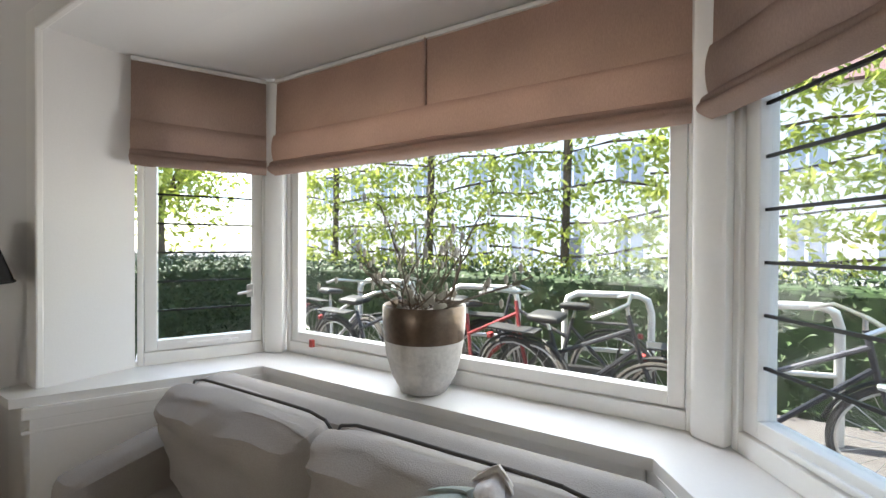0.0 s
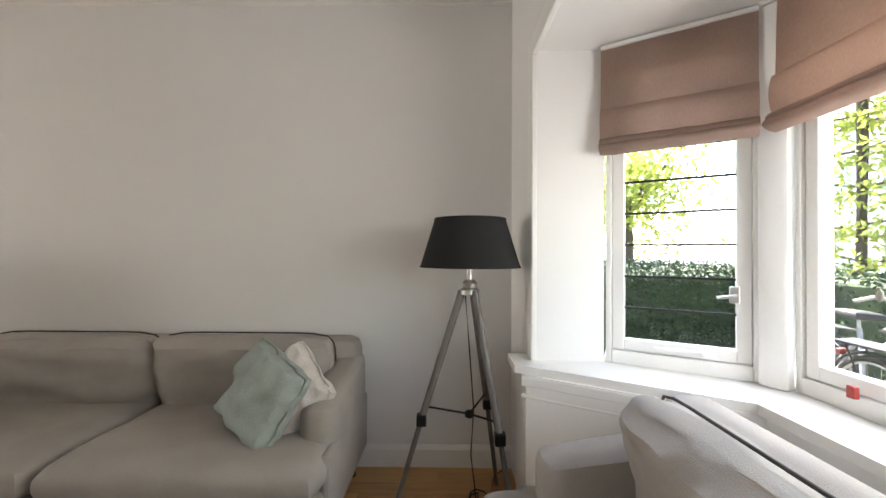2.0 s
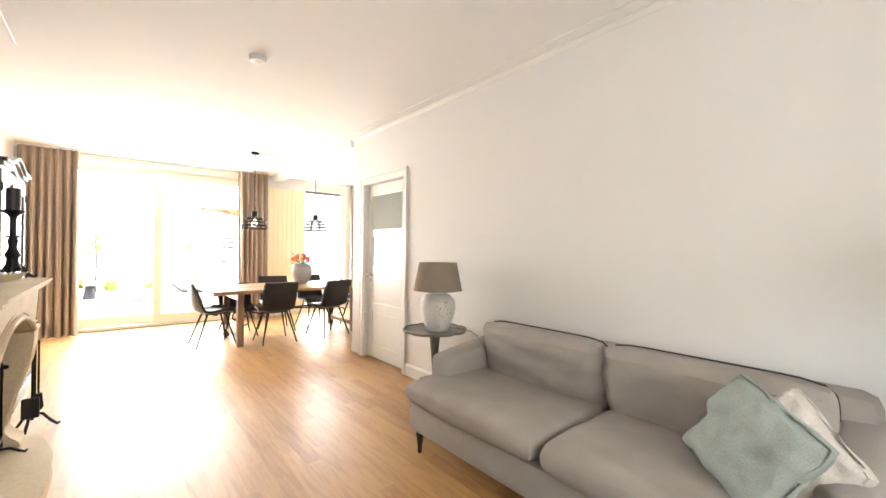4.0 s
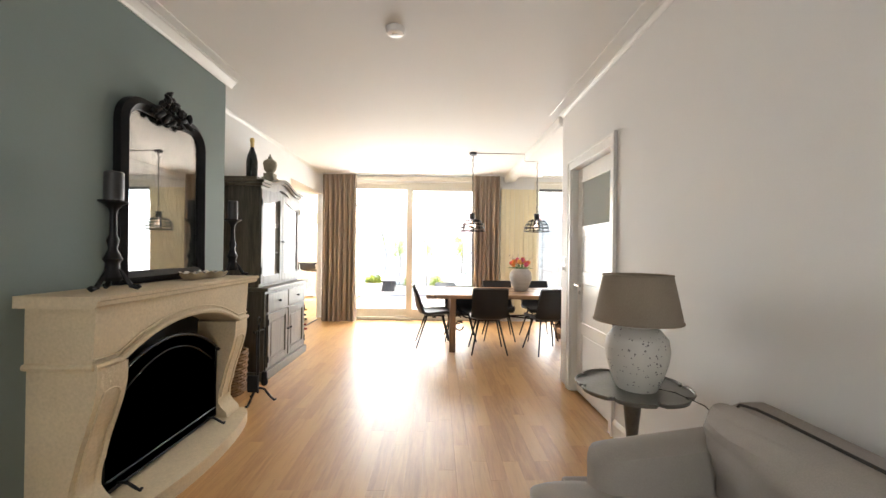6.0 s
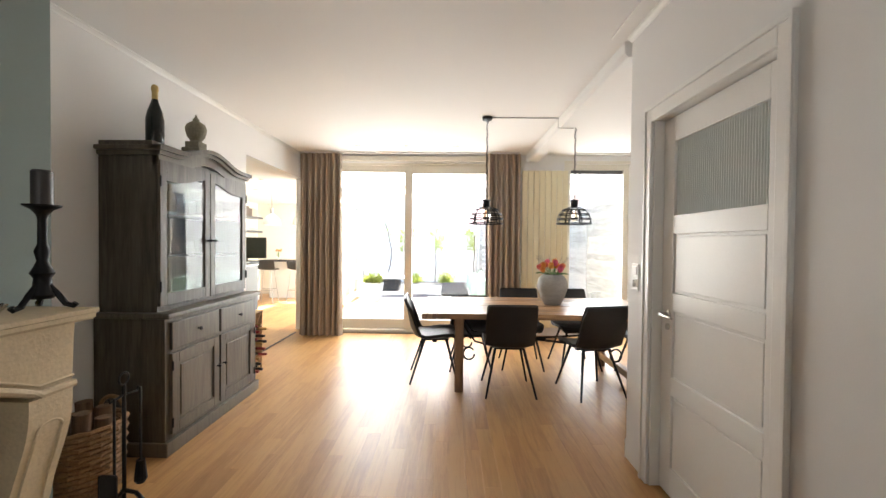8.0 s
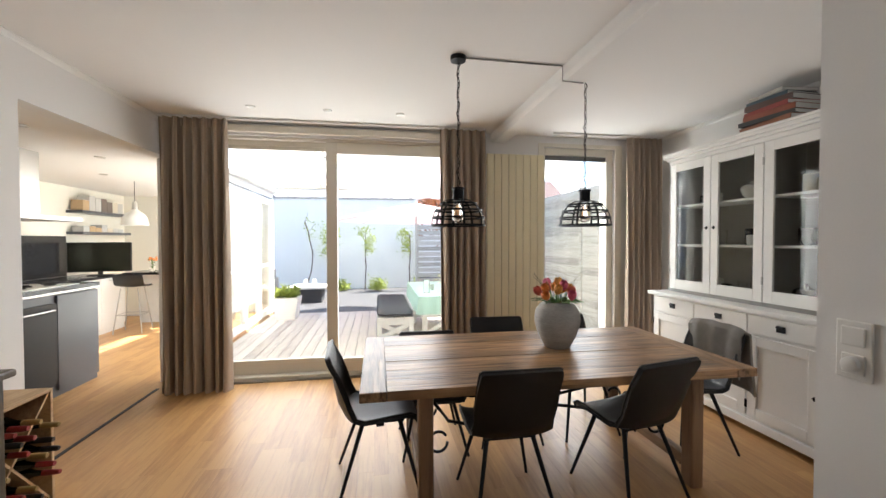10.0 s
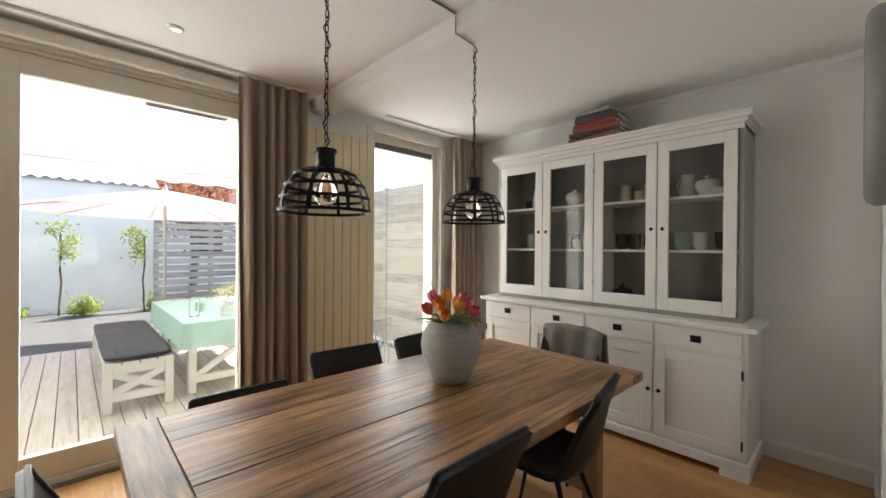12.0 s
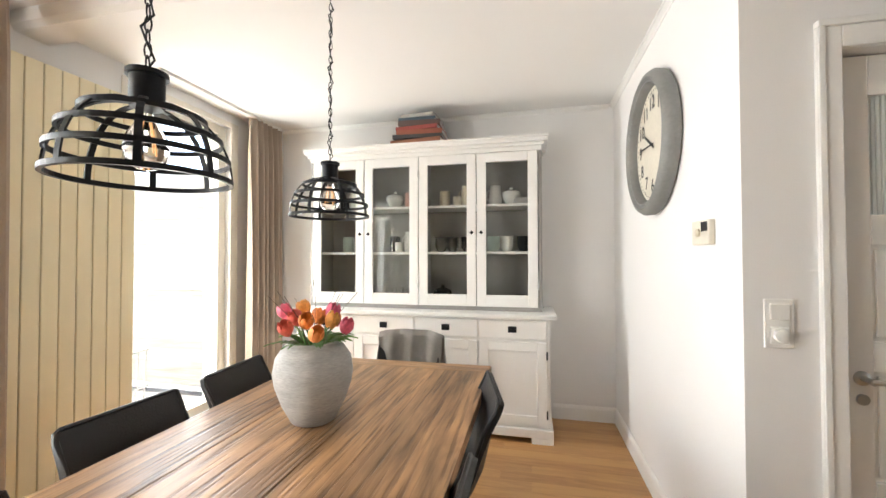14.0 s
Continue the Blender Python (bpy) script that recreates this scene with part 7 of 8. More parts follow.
for x, y in ((-2.56, 10.2), (-1.95, 10.2)):
    pl = thing("kitchen_pendant", pose(x, y, 1.72), "white enamel dome pendant over the bar", "pendant lamp", "kitchen pendants")
    n = 28
    rows = [[Vector((r * math.cos(2 * math.pi * k / n), r * math.sin(2 * math.pi * k / n), z)) for k in range(n + 1)] for r, z in ((0.17, 0), (0.168, 0.05), (0.15, 0.12), (0.11, 0.18), (0.05, 0.22), (0.035, 0.24))]
    part("shade", sheet(bmesh.new(), rows, 0.003), M_ENAMEL, pl, smooth=True)
    part("neck", lathe(bmesh.new(), [(0.036, 0.235), (0.038, 0.25), (0.03, 0.34), (0.01, 0.36)], 16), M_STEEL, pl, smooth=True)
    part("flex", cyl(bmesh.new(), (0, 0, 0.355), (0, 0, KH - 1.72), 0.004, n=6), M_BLACK, pl)


def bar_stool(x, y, a):
    s = thing("bar_stool", pose(x, y, 0, 0, 0, a), "black bar stool with thin steel legs", "stool", "bar stools")
    rows = []
    for k, (yy, z) in enumerate(((0.2, 0.72), (0.15, 0.74), (0.0, 0.735), (-0.12, 0.75), (-0.17, 0.80), (-0.20, 0.90), (-0.21, 0.95))):
        rows.append([Vector((u * (0.21 - 0.01 * (k == 0 or k == 6)), yy + 0.05 * u * u * (k > 2), z + 0.02 * u * u * (k < 4))) for u in (-1, -0.6, -0.2, 0.2, 0.6, 1)])
    part("seat", sheet(bmesh.new(), rows, 0.015), M_LEATHER, s, smooth=True)
    for sx in (-1, 1):
        for sy in (-1, 1):
            part("leg", cyl(bmesh.new(), (sx * 0.12, sy * 0.11, 0.725), (sx * 0.2, sy * 0.19, 0), 0.009, n=8), M_STEEL, s, smooth=True)
    part("foot_rail", tube(bmesh.new(), [(-0.175, -0.165, 0.3), (0.175, -0.165, 0.3), (0.175, 0.165, 0.3), (-0.175, 0.165, 0.3)], 0.007, 6, True), M_STEEL, s, smooth=True)


bar_stool(-2.97, 10.86, 5)
bar_stool(-2.25, 10.86, -8)
fv = thing("flower_vase", pose(-2.95, 11.4, 0.95), "small vase of orange flowers on the bar", "vase")
part("vase", lathe(bmesh.new(), [(0.03, 0), (0.04, 0.01), (0.05, 0.08), (0.035, 0.13), (0.04, 0.15)], 16), M_DRINK, fv, smooth=True)
bm = bmesh.new()
for k in range(9):
    bmesh.ops.create_icosphere(bm, subdivisions=1, radius=0.024, matrix=Matrix.Translation((rng.uniform(-0.07, 0.07), rng.uniform(-0.06, 0.06), rng.uniform(0.2, 0.27))))
part("blooms", bm, PET[0], fv, smooth=True)
bm = bmesh.new()
for k in range(9):
    tube(bm, [(0, 0, 0.05), (rng.uniform(-0.05, 0.05), rng.uniform(-0.05, 0.05), 0.22)], 0.003, 5)
part("stems", bm, M_STEM, fv)

# unseen plain blocks above and beside the house, added to shut out sun and sky
structure("unseen_upper_block", B(-9, YF - 0.28, HC + 0.16, 12, YB + 0.25, 7.5), M_WALL, "plain unseen block added above the house to stop light", "wall")
structure("unseen_block_east", B(XE + T + 0.01, YF - 0.28, -0.4, 12, YB + 0.25, HC + 0.15), M_WALL, "plain unseen block added beside the house to stop light", "wall")
structure("unseen_block_west", B(-9, YF - 0.28, -0.4, KX0 - 0.11, YB + 0.25, HC + 0.15), M_WALL, "plain unseen block added beside the house to stop light", "wall")
structure("hall_wall", B(XR + T, 3.2, 0, XE, 3.3, HC), M_WALL, "plain hall wall behind the door", "wall")

# ---- garden ----
M_DECK = wood("weathered_decking", (0.32, 0.28, 0.24), (0.58, 0.53, 0.47), 1, 0.75, 3, 0.5)
M_SOIL = mat("dark_gravel", (0.10, 0.095, 0.095), 0.95, vary=0.5, scale=30, grain=120, bump=0.8)
M_PAVE = mat("street_clinker", (0.07, 0.065, 0.063), 0.85, vary=0.3, scale=9, grain=60, bump=0.5)
M_RENDER = mat("white_render", (0.85, 0.84, 0.81), 0.9, vary=0.10, scale=1.2, grain=60, bump=0.4)
M_FENCE = wood("weathered_fence", (0.25, 0.235, 0.20), (0.52, 0.49, 0.43), 1, 0.85, 2.5, 0.6)
M_FENCE_X = wood("weathered_fence_cross", (0.30, 0.28, 0.24), (0.62, 0.585, 0.52), 0, 0.85, 2.5, 0.6)
M_LEAF = mat("fresh_leaf", (0.36, 0.41, 0.085), 0.55, vary=0.45, scale=3, grain=25)
M_LEAF_D = mat("hedge_leaf", (0.032, 0.060, 0.018), 0.6, vary=0.45, scale=4, grain=25)
M_LEAF_O = mat("copper_leaf", (0.32, 0.12, 0.05), 0.6, vary=0.4, scale=3, grain=25)
M_BARK = mat("tree_bark", (0.10, 0.075, 0.055), 0.95, vary=0.35, scale=12, grain=70, bump=0.8)
for m_ in (M_LEAF, M_LEAF_O):
    nt = m_.node_tree
    tr, mx, b = nt.nodes.new("ShaderNodeBsdfTranslucent"), nt.nodes.new("ShaderNodeMixShader"), nt.nodes["Principled BSDF"]
    nt.links.new(b.inputs["Base Color"].links[0].from_socket, tr.inputs[0])
    mx.inputs[0].default_value = 0.6
    nt.links.new(b.outputs[0], mx.inputs[1])
    nt.links.new(tr.outputs[0], mx.inputs[2])
    nt.links.new(mx.outputs[0], nt.nodes["Material Output"].inputs[0])
structure("ground", B(-150, -150, -0.60, 150, 150, -0.40), M_PAVE, "dark paved street ground", "ground")
structure("pavement", box(bmesh.new(), -30, -4.5, -0.5, 30, -0.6, -0.13, 0.02), M_PAVE, "raised grey pavement with a kerb", "pavement")
structure("garden_soil", B(KX1 + 0.05, YB + 0.26, -0.39, 4.6, 17.0, -0.10), M_SOIL, "dark gravel garden bed", "ground")


def foliage(name, material, count, size, place, seed, parent=None, label=""):
    """Many small folded leaves; place(r) gives a point for each."""
    r = np.random.RandomState(seed)
    v, f = [], []
    for k in range(count):
        c = np.array(place(r))
        a, b_ = r.normal(size=3), r.normal(size=3)
        a /= np.linalg.norm(a)
        b_ -= a * a.dot(b_)
        b_ /= np.linalg.norm(b_)
        s = size * r.uniform(0.6, 1.3)
        n_ = np.cross(a, b_)
        i = len(v)
        v += [tuple(c - a * s), tuple(c + b_ * s * 0.45 + n_ * s * 0.15), tuple(c + a * s), tuple(c - b_ * s * 0.45 + n_ * s * 0.15)]
        f += [(i, i + 1, i + 2), (i, i + 2, i + 3)]
    me = bpy.data.meshes.new(name)
    me.from_pydata(v, [], f)
    me.materials.append(material)
    ob = new(name, me)
    ob.parent = parent
    ob["kind"] = "stuff"
    if label:
        ob["label"] = label
    return ob


# render wall with tiled coping
structure("garden_wall", box(bmesh.new(), -6, 17.0, -0.4, 2.35, 17.25, 2.90, 0.02), M_RENDER, "white rendered garden wall", "wall")
shed = thing("tiled_roof", pose(-6, 16.95, 2.90), "grey pantiled roof edge above the garden wall", "roof")
M_TILE = mat("pale_pantile", (0.48, 0.47, 0.46), 0.7, vary=0.2, scale=5, grain=60, per_object=0.6)
bm = bmesh.new()
rows = []
for j in range(3):
    rows.append([Vector((0.22 * (i / 6 - 0.5), 0.2 * j, 0.085 * j + 0.028 * math.cos(2 * math.pi * i / 6) - (0.012 if j == 0 else 0))) for i in range(7)])
sheet(bm, rows, 0.014)
me_tile = mesh_of("pantile", bm, M_TILE, True)
for r_ in range(3):
    for k in range(38):
        o_ = new("pantile", me_tile)
        o_.parent = shed
        o_.matrix_basis = pose(0.11 + 0.22 * k, 0.36 * r_, 0.02 + 0.16 * r_)
part("roof_base", extrude(bmesh.new(), [(0, 0), (0, -0.04), (1.3, 0.45), (1.3, 0.52)], (0, 0.02, 0.0), (8.4, 0.02, 0.0)), M_TILE, shed)


def garden_tree(x, y, h, seed, bend, crown):
    t = thing("garden_tree", pose(x, y, -0.10), "slender trained garden tree against the wall", "tree", "wall trees")
    r = random.Random(seed)
    pts = [(0, 0, 0)]
    for k in range(1, 8):
        a = k / 7
        pts.append((bend * math.sin(a * 3.2) + r.uniform(-0.02, 0.02), r.uniform(-0.03, 0.03), h * a))
    part("trunk", tube(bmesh.new(), pts, 0.02, 7), M_BARK, t, smooth=True)
    bm = bmesh.new()
    tips = []
    for k in range(7):
        p = Vector(pts[5 + k % 3])
        d = Vector((r.uniform(-1, 1), r.uniform(-0.4, 0.2), r.uniform(0.1, 0.8))).normalized()
        q = [p]
        for j in range(4):
            d = (d + Vector((r.uniform(-0.3, 0.3), r.uniform(-0.1, 0.1), r.uniform(-0.2, 0.3)))).normalized()
            q.append(q[-1] + d * 0.075)
        tube(bm, q, 0.006, 6)
        tips += q[1:]
    part("limbs", bm, M_BARK, t, smooth=True)
    foliage("crown", M_LEAF, crown, 0.045, lambda rr: tuple(np.array(tips[rr.randint(len(tips))]) + rr.normal(size=3) * (0.08, 0.06, 0.08)), seed, t)


for a in ((-1.25, 16.6, 2.2, 1, 0.22, 40), (-0.51, 16.65, 1.75, 2, 0.03, 420), (0.6, 16.6, 1.75, 3, 0.03, 300), (2.02, 16.1, 1.75, 4, -0.02, 340)):
    garden_tree(*a)
for k, (x, y, s_) in enumerate(((-0.1, 16.4, 0.35), (1.0, 16.3, 0.4), (2.3, 16.4, 0.35), (-2.6, 15.5, 0.8))):
    sb_ = thing("shrub", pose(x, y, -0.1), "small green garden shrub by the wall", "shrub", "garden shrubs")
    bm = bmesh.new()
    for j in range(6):
        t = j * 1.05
        tube(bm, [(0, 0, 0), (0.3 * s_ * math.cos(t), 0.3 * s_ * math.sin(t), s_ * 0.8)], 0.01, 5)
    part("stems", bm, M_BARK, sb_)
    foliage("leaves", M_LEAF, 500, 0.045, lambda rr, s=s_: (rr.normal() * 0.3 * s, rr.normal() * 0.25 * s, abs(rr.normal()) * 0.4 * s + 0.05), 40 + k, sb_)

# side fence of lapped boards
fn = thing("side_fence", pose(4.55, 8.3, -0.1), "weathered grey lapped board garden fence", "fence")
rng = random.Random(6)
for p_ in range(5):
    part("post", box(bmesh.new(), -0.04, p_ * 1.8 - 0.045, 0, 0.05, p_ * 1.8 + 0.045, 2.52, 0.006), M_FENCE, fn)
for p_ in range(5):
    for k in range(18):
        z = 0.05 + 0.135 * k
        y0, y1 = p_ * 1.8 + 0.02, p_ * 1.8 + 1.78
        bm = bmesh.new()
        n, hi, lo = 8, [], []
        for i in range(n):
            u = i / (n - 1)
            w = 0.014 * noise.noise(Vector((p_ * 7 + u * 4, k * 3.3, 0)))
            lo.append(Vector((-0.03, y0 + (y1 - y0) * u, z + w)))
            hi.append(Vector((-0.008, y0 + (y1 - y0) * u, z + 0.15)))
        sheet(bm, [lo, hi], 0.012)
        part("fence_board", bm, M_FENCE, fn)
# end fence with slats
ef = thing("end_fence", pose(2.2, 16.2, -0.1), "grey horizontal slat fence at the garden end", "fence")
for x in (0.05, 1.2, 2.3):
    part("post", box(bmesh.new(), x - 0.045, 0, 0, x + 0.045, 0.09, 2.3, 0.006), M_FENCE, ef)
for k in range(13):
    part("slat", box(bmesh.new(), 0, -0.025, 0.08 + 0.17 * k, 2.35, -0.002, 0.08 + 0.17 * k + 0.13, 0.004), M_FENCE_X, ef)
ct_ = thing("copper_tree", pose(3.6, 19.5, -0.4), "copper-leaved tree behind the garden fence", "tree")
part("trunk", tube(bmesh.new(), [(0, 0, 0), (0.1, 0, 1.4), (0.05, 0.1, 2.8)], 0.12, 8), M_BARK, ct_, smooth=True)
bm = bmesh.new()
for k in range(9):
    t = k * 0.7
    tube(bm, [(0.05, 0.05, 1.8 + 0.1 * k), (0.6 * math.cos(t), 0.5 * math.sin(t), 2.6 + 0.12 * k), (1.2 * math.cos(t), 0.9 * math.sin(t), 3.0 + 0.14 * k)], 0.03, 6)
part("limbs", bm, M_BARK, ct_, smooth=True)
foliage("crown", M_LEAF_O, 2600, 0.09, lambda rr: (rr.normal() * 0.9, rr.normal() * 0.6, 3.2 + rr.normal() * 0.55), 77, ct_)
M_ROOF = mat("dark_roof_tile", (0.10, 0.055, 0.05), 0.8, vary=0.2, scale=6, grain=40)
hs = thing("far_house", pose(4.5, 24, -0.4), "house with a dark red tiled roof beyond garden", "house")
part("wall", box(bmesh.new(), -2.5, 0, 0, 7, 6, 3.6), M_RENDER, hs)
bm = bmesh.new()
extrude(bm, [(-0.3, 3.5), (3, 5.6), (6.3, 3.5)], (-2.8, 0, 0), (7.3, 0, 0))
part("roof", bm, M_ROOF, hs)
for x in (0, 3):
    wi = part("window", box(bmesh.new(), x, -0.03, 1.4, x + 1.2, 0.02, 2.8, 0.01), M_WHITE, hs)
    part("window_pane", B(x + 0.08, -0.04, 1.48, x + 1.12, -0.031, 2.72), M_BOTTLE, wi)

# bench and table
M_WWOOD = mat("white_garden_paint", (0.74, 0.73, 0.70), 0.5, vary=0.06, scale=8)
M_CUSH = mat("dark_grey_canvas", (0.05, 0.05, 0.055), 0.9, vary=0.12, scale=6, grain=200, bump=0.3)
M_MINT = mat("mint_tablecloth", (0.42, 0.62, 0.54), 0.85, vary=0.05, scale=5, grain=200, bump=0.2)
DZ = -0.05


def trestle_end(parent, x0, x1, y, h):
    bm = bmesh.new()
    for x in (x0, x1 - 0.07):
        box(bm, x, y - 0.035, 0, x + 0.07, y + 0.035, h, 0.006)
    box(bm, x0 + 0.07, y - 0.03, h - 0.08, x1 - 0.07, y + 0.03, h, 0.004)
    box(bm, x0 + 0.07, y - 0.03, 0.10, x1 - 0.07, y + 0.03, 0.17, 0.004)
    part("end_frame", bm, M_WWOOD, parent)
    w, hh = x1 - x0 - 0.14, h - 0.25
    for s_ in (-1, 1):
        l_ = math.hypot(w, hh)
        bm = box(bmesh.new(), -l_ / 2, -0.018, -0.03, l_ / 2, 0.018, 0.03, 0.003, pose((x0 + x1) / 2, y + 0.006 * s_, 0.17 + hh / 2, 0, s_ * math.degrees(math.atan2(hh, w)), 0))
        part("cross_brace", bm, M_WWOOD, parent)


def garden_bench(x0, x1, y0, y1):
    g = thing("garden_bench", pose(0, 0, DZ), "white cross-framed garden bench with grey cushion", "bench", "garden benches")
    for y in (y0 + 0.05, y1 - 0.05):
        trestle_end(g, x0, x1, y, 0.42)
    for k in range(4):
        w = (x1 - x0) / 4
        part("seat_slat", box(bmesh.new(), x0 + w * k + 0.005, y0, 0.42, x0 + w * (k + 1) - 0.005, y1, 0.45, 0.004), M_WWOOD, g)
    bm = cushion(x1 - x0, y1 - y0, 0.075, 0.7, 9, 0.003, 9, 3)
    bmesh.ops.transform(bm, matrix=pose((x0 + x1) / 2, (y0 + y1) / 2, 0.488), verts=bm.verts)
    part("seat_cushion", bm, M_CUSH, g, "dark grey seat cushion", True)


garden_bench(0.98, 1.50, 9.25, 11.3)
gt = thing("garden_table", pose(0, 0, DZ), "white cross-framed garden table with mint cloth", "table")
for y in (9.40, 11.0):
    trestle_end(gt, 1.64, 2.50, y, 0.70)
part("tabletop", box(bmesh.new(), 1.58, 9.2, 0.70, 2.56, 11.2, 0.74, 0.004), M_WWOOD, gt)
cl = bmesh.new()
cx0, cx1, cy0, cy1, n = 1.56, 2.58, 9.18, 11.22, 40
ring = []
for k in range(n * 4):
    s_, u = divmod(k, n)
    u /= n
    p = ((cx0 + (cx1 - cx0) * u, cy0), (cx1, cy0 + (cy1 - cy0) * u), (cx1 - (cx1 - cx0) * u, cy1), (cx0, cy1 - (cy1 - cy0) * u))[s_]
    ring.append(p)
rows = []
ccx, ccy = (cx0 + cx1) / 2, (cy0 + cy1) / 2
for j in range(5):
    a = j / 4
    rows.append([Vector((x + (x - ccx) * 0.05 * a + 0.012 * a * math.sin(k * 0.9), y + (y - ccy) * 0.02 * a + 0.012 * a * math.cos(k * 0.9), 0.745 - 0.25 * a)) for k, (x, y) in enumerate(ring + ring[:1])])
sheet(cl, rows, 0.002)
box(cl, cx0, cy0, 0.743, cx1, cy1, 0.746)
tagged(part("tablecloth", cl, M_MINT, None, "", False, pose(0, 0, DZ)), "mint green cloth on the garden table", "tablecloth")
for x, y, r_, h, M_ in ((1.72, 9.55, 0.05, 0.20, M_DRINK), (1.85, 9.9, 0.04, 0.09, M_STEEL), (2.0, 9.45, 0.06, 0.10, CROCK["white"])):
    bm = lathe(bmesh.new(), [(r_ * 0.8, 0), (r_, 0.01), (r_, h), (r_ * 0.9, h), (r_ * 0.8, 0.02), (0.001, 0.018)], 18)
    tagged(part("table_pot", bm, M_, None, "", True, pose(x, y, 0.697)), "small pot on the garden table", "pot", "table pots")
fl = thing("potted_flowers", pose(2.1, 9.75, 0.697), "white flowering pot plant on the garden table", "pot plant")
part("pot", lathe(bmesh.new(), [(0.05, 0), (0.07, 0.11), (0.065, 0.11), (0.05, 0.09)], 16), M_RENDER, fl, smooth=True)
foliage("blooms", mat("cream_petal", (0.7, 0.66, 0.4), 0.6), 160, 0.03, lambda rr: (rr.normal() * 0.08, rr.normal() * 0.08, 0.22 + rr.normal() * 0.05), 5, fl)

# parasol
M_PARASOL = fabric_translucent("pink_parasol", (0.86, 0.72, 0.72), 0.5)
um = thing("garden_parasol", pose(1.80, 11.9, DZ), "pale pink garden parasol, open", "parasol")
part("pole", cyl(bmesh.new(), (0, 0, 0.05), (0, 0, 2.28), 0.022, n=12), M_STEEL, um, smooth=True)
part("base", lathe(bmesh.new(), [(0.25, 0), (0.25, 0.05), (0.05, 0.08), (0.035, 0.2)], 24), M_SOIL, um, smooth=True)
R_ = 1.68
rows = [[Vector((r * R_ * math.cos(2 * math.pi * k / 32) * (1 - 0.05 * r * abs(math.sin(4 * 2 * math.pi * k / 32))), r * R_ * math.sin(2 * math.pi * k / 32) * (1 - 0.05 * r * abs(math.sin(4 * 2 * math.pi * k / 32))), 2.32 - 0.36 * r ** 1.15)) for k in range(33)] for r in (0.02, 0.3, 0.6, 0.85, 1.0)]
cp = part("canopy", sheet(bmesh.new(), rows, 0.003), M_PARASOL, um, "pink canvas canopy", True)
for k in range(8):
    t = 2 * math.pi * k / 8
    part("rib", cyl(bmesh.new(), (0.03 * math.cos(t), 0.03 * math.sin(t), 2.29), (R_ * 0.97 * math.cos(t), R_ * 0.97 * math.sin(t), 1.95), 0.008, n=6), M_STEEL, um)
part("finial", lathe(bmesh.new(), [(0.03, 2.31), (0.035, 2.34), (0.01, 2.39)], 12), M_STEEL, um, smooth=True)

# awning
M_AWN = fabric_translucent("pale_awning", (0.90, 0.89, 0.86), 0.85)
aw = thing("awning", pose(0, YB + 0.27, 0), "pale striped awning extended over the deck", "awning")
rows = [[Vector((-0.75 + 4.6 * i / 12, 2.55 * j / 6, 2.86 - 0.40 * j / 6 - 0.03 * math.sin(math.pi * j / 6))) for i in range(13)] for j in range(7)]
part("cloth", sheet(bmesh.new(), rows, 0.002), M_AWN, aw)
part("front_bar", box(bmesh.new(), -0.78, 2.53, 2.40, 3.88, 2.62, 2.48, 0.01), M_CREAM, aw)
rows = [[Vector((-0.75 + 4.6 * i / 60, 2.61, 2.40 - (0.0 if j == 0 else 0.13 + 0.015 * math.sin(i * 1.4)))) for i in range(61)] for j in range(2)]
part("valance", sheet(bmesh.new(), rows, 0.002), M_AWN, aw)
for x in (-0.1, 3.1):
    part("folding_arm", tube(bmesh.new(), [(x, 0.05, 2.76), (x + 0.5, 1.3, 2.60), (x + 0.1, 2.53, 2.45)], 0.025, 8), M_WHITE, aw, smooth=True)
part("cassette", box(bmesh.new(), -0.8, 0.0, 2.80, 3.9, 0.12, 2.95, 0.02), M_WHITE, aw)
ht = thing("patio_heater", pose(1.52, YB + 0.75, 2.62), "dark patio heater bar under the awning", "heater")
part("body", box(bmesh.new(), -0.3, -0.06, -0.02, 0.3, 0.06, 0.03, 0.012), M_BLACK, ht)
part("hanger", B(-0.02, -0.02, 0.03, 0.02, 0.02, 0.18), M_BLACK, ht)
# lounge table and planter
lt = thing("lounge_table", pose(-0.75, 14.4, -0.10), "dark wicker lounge table with pale top", "table")
part("tabletop", box(bmesh.new(), -0.5, -0.4, 0.36, 0.5, 0.4, 0.42, 0.008), M_WWOOD, lt)
part("body", box(bmesh.new(), -0.33, -0.3, 0.0, 0.33, 0.3, 0.36, 0.02), M_CUSH, lt)
for x in (-0.12, 0.1):
    tagged(part("garden_candle", lathe(bmesh.new(), [(0.05, 0), (0.055, 0.005), (0.055, 0.16), (0.05, 0.16)], 16), CROCK["white"], None, "", True, pose(-0.75 + x, 14.4, 0.321)), "white candle holder on the lounge table", "candle", "garden candles")
gp = thing("garden_planter", pose(-0.78, 11.9, DZ), "white square planter with low green plants", "planter")
part("pot", extrude(bmesh.new(), [(0.17, 0), (0.24, 0.42), (-0.24, 0.42), (-0.17, 0)], (0, -0.22, 0), (0, 0.22, 0)), M_WWOOD, gp)
foliage("plants", M_LEAF, 500, 0.05, lambda rr: (rr.uniform(-0.2, 0.2), rr.uniform(-0.2, 0.2), 0.44 + abs(rr.normal()) * 0.08), 12, gp)
lc = thing("lounge_chair", pose(-2.25, 14.9, -0.10, 0, 0, 160), "dark wicker garden lounge chair", "chair")
part("seat", box(bmesh.new(), -0.35, -0.35, 0.12, 0.35, 0.35, 0.40, 0.04), M_CUSH, lc, smooth=True)
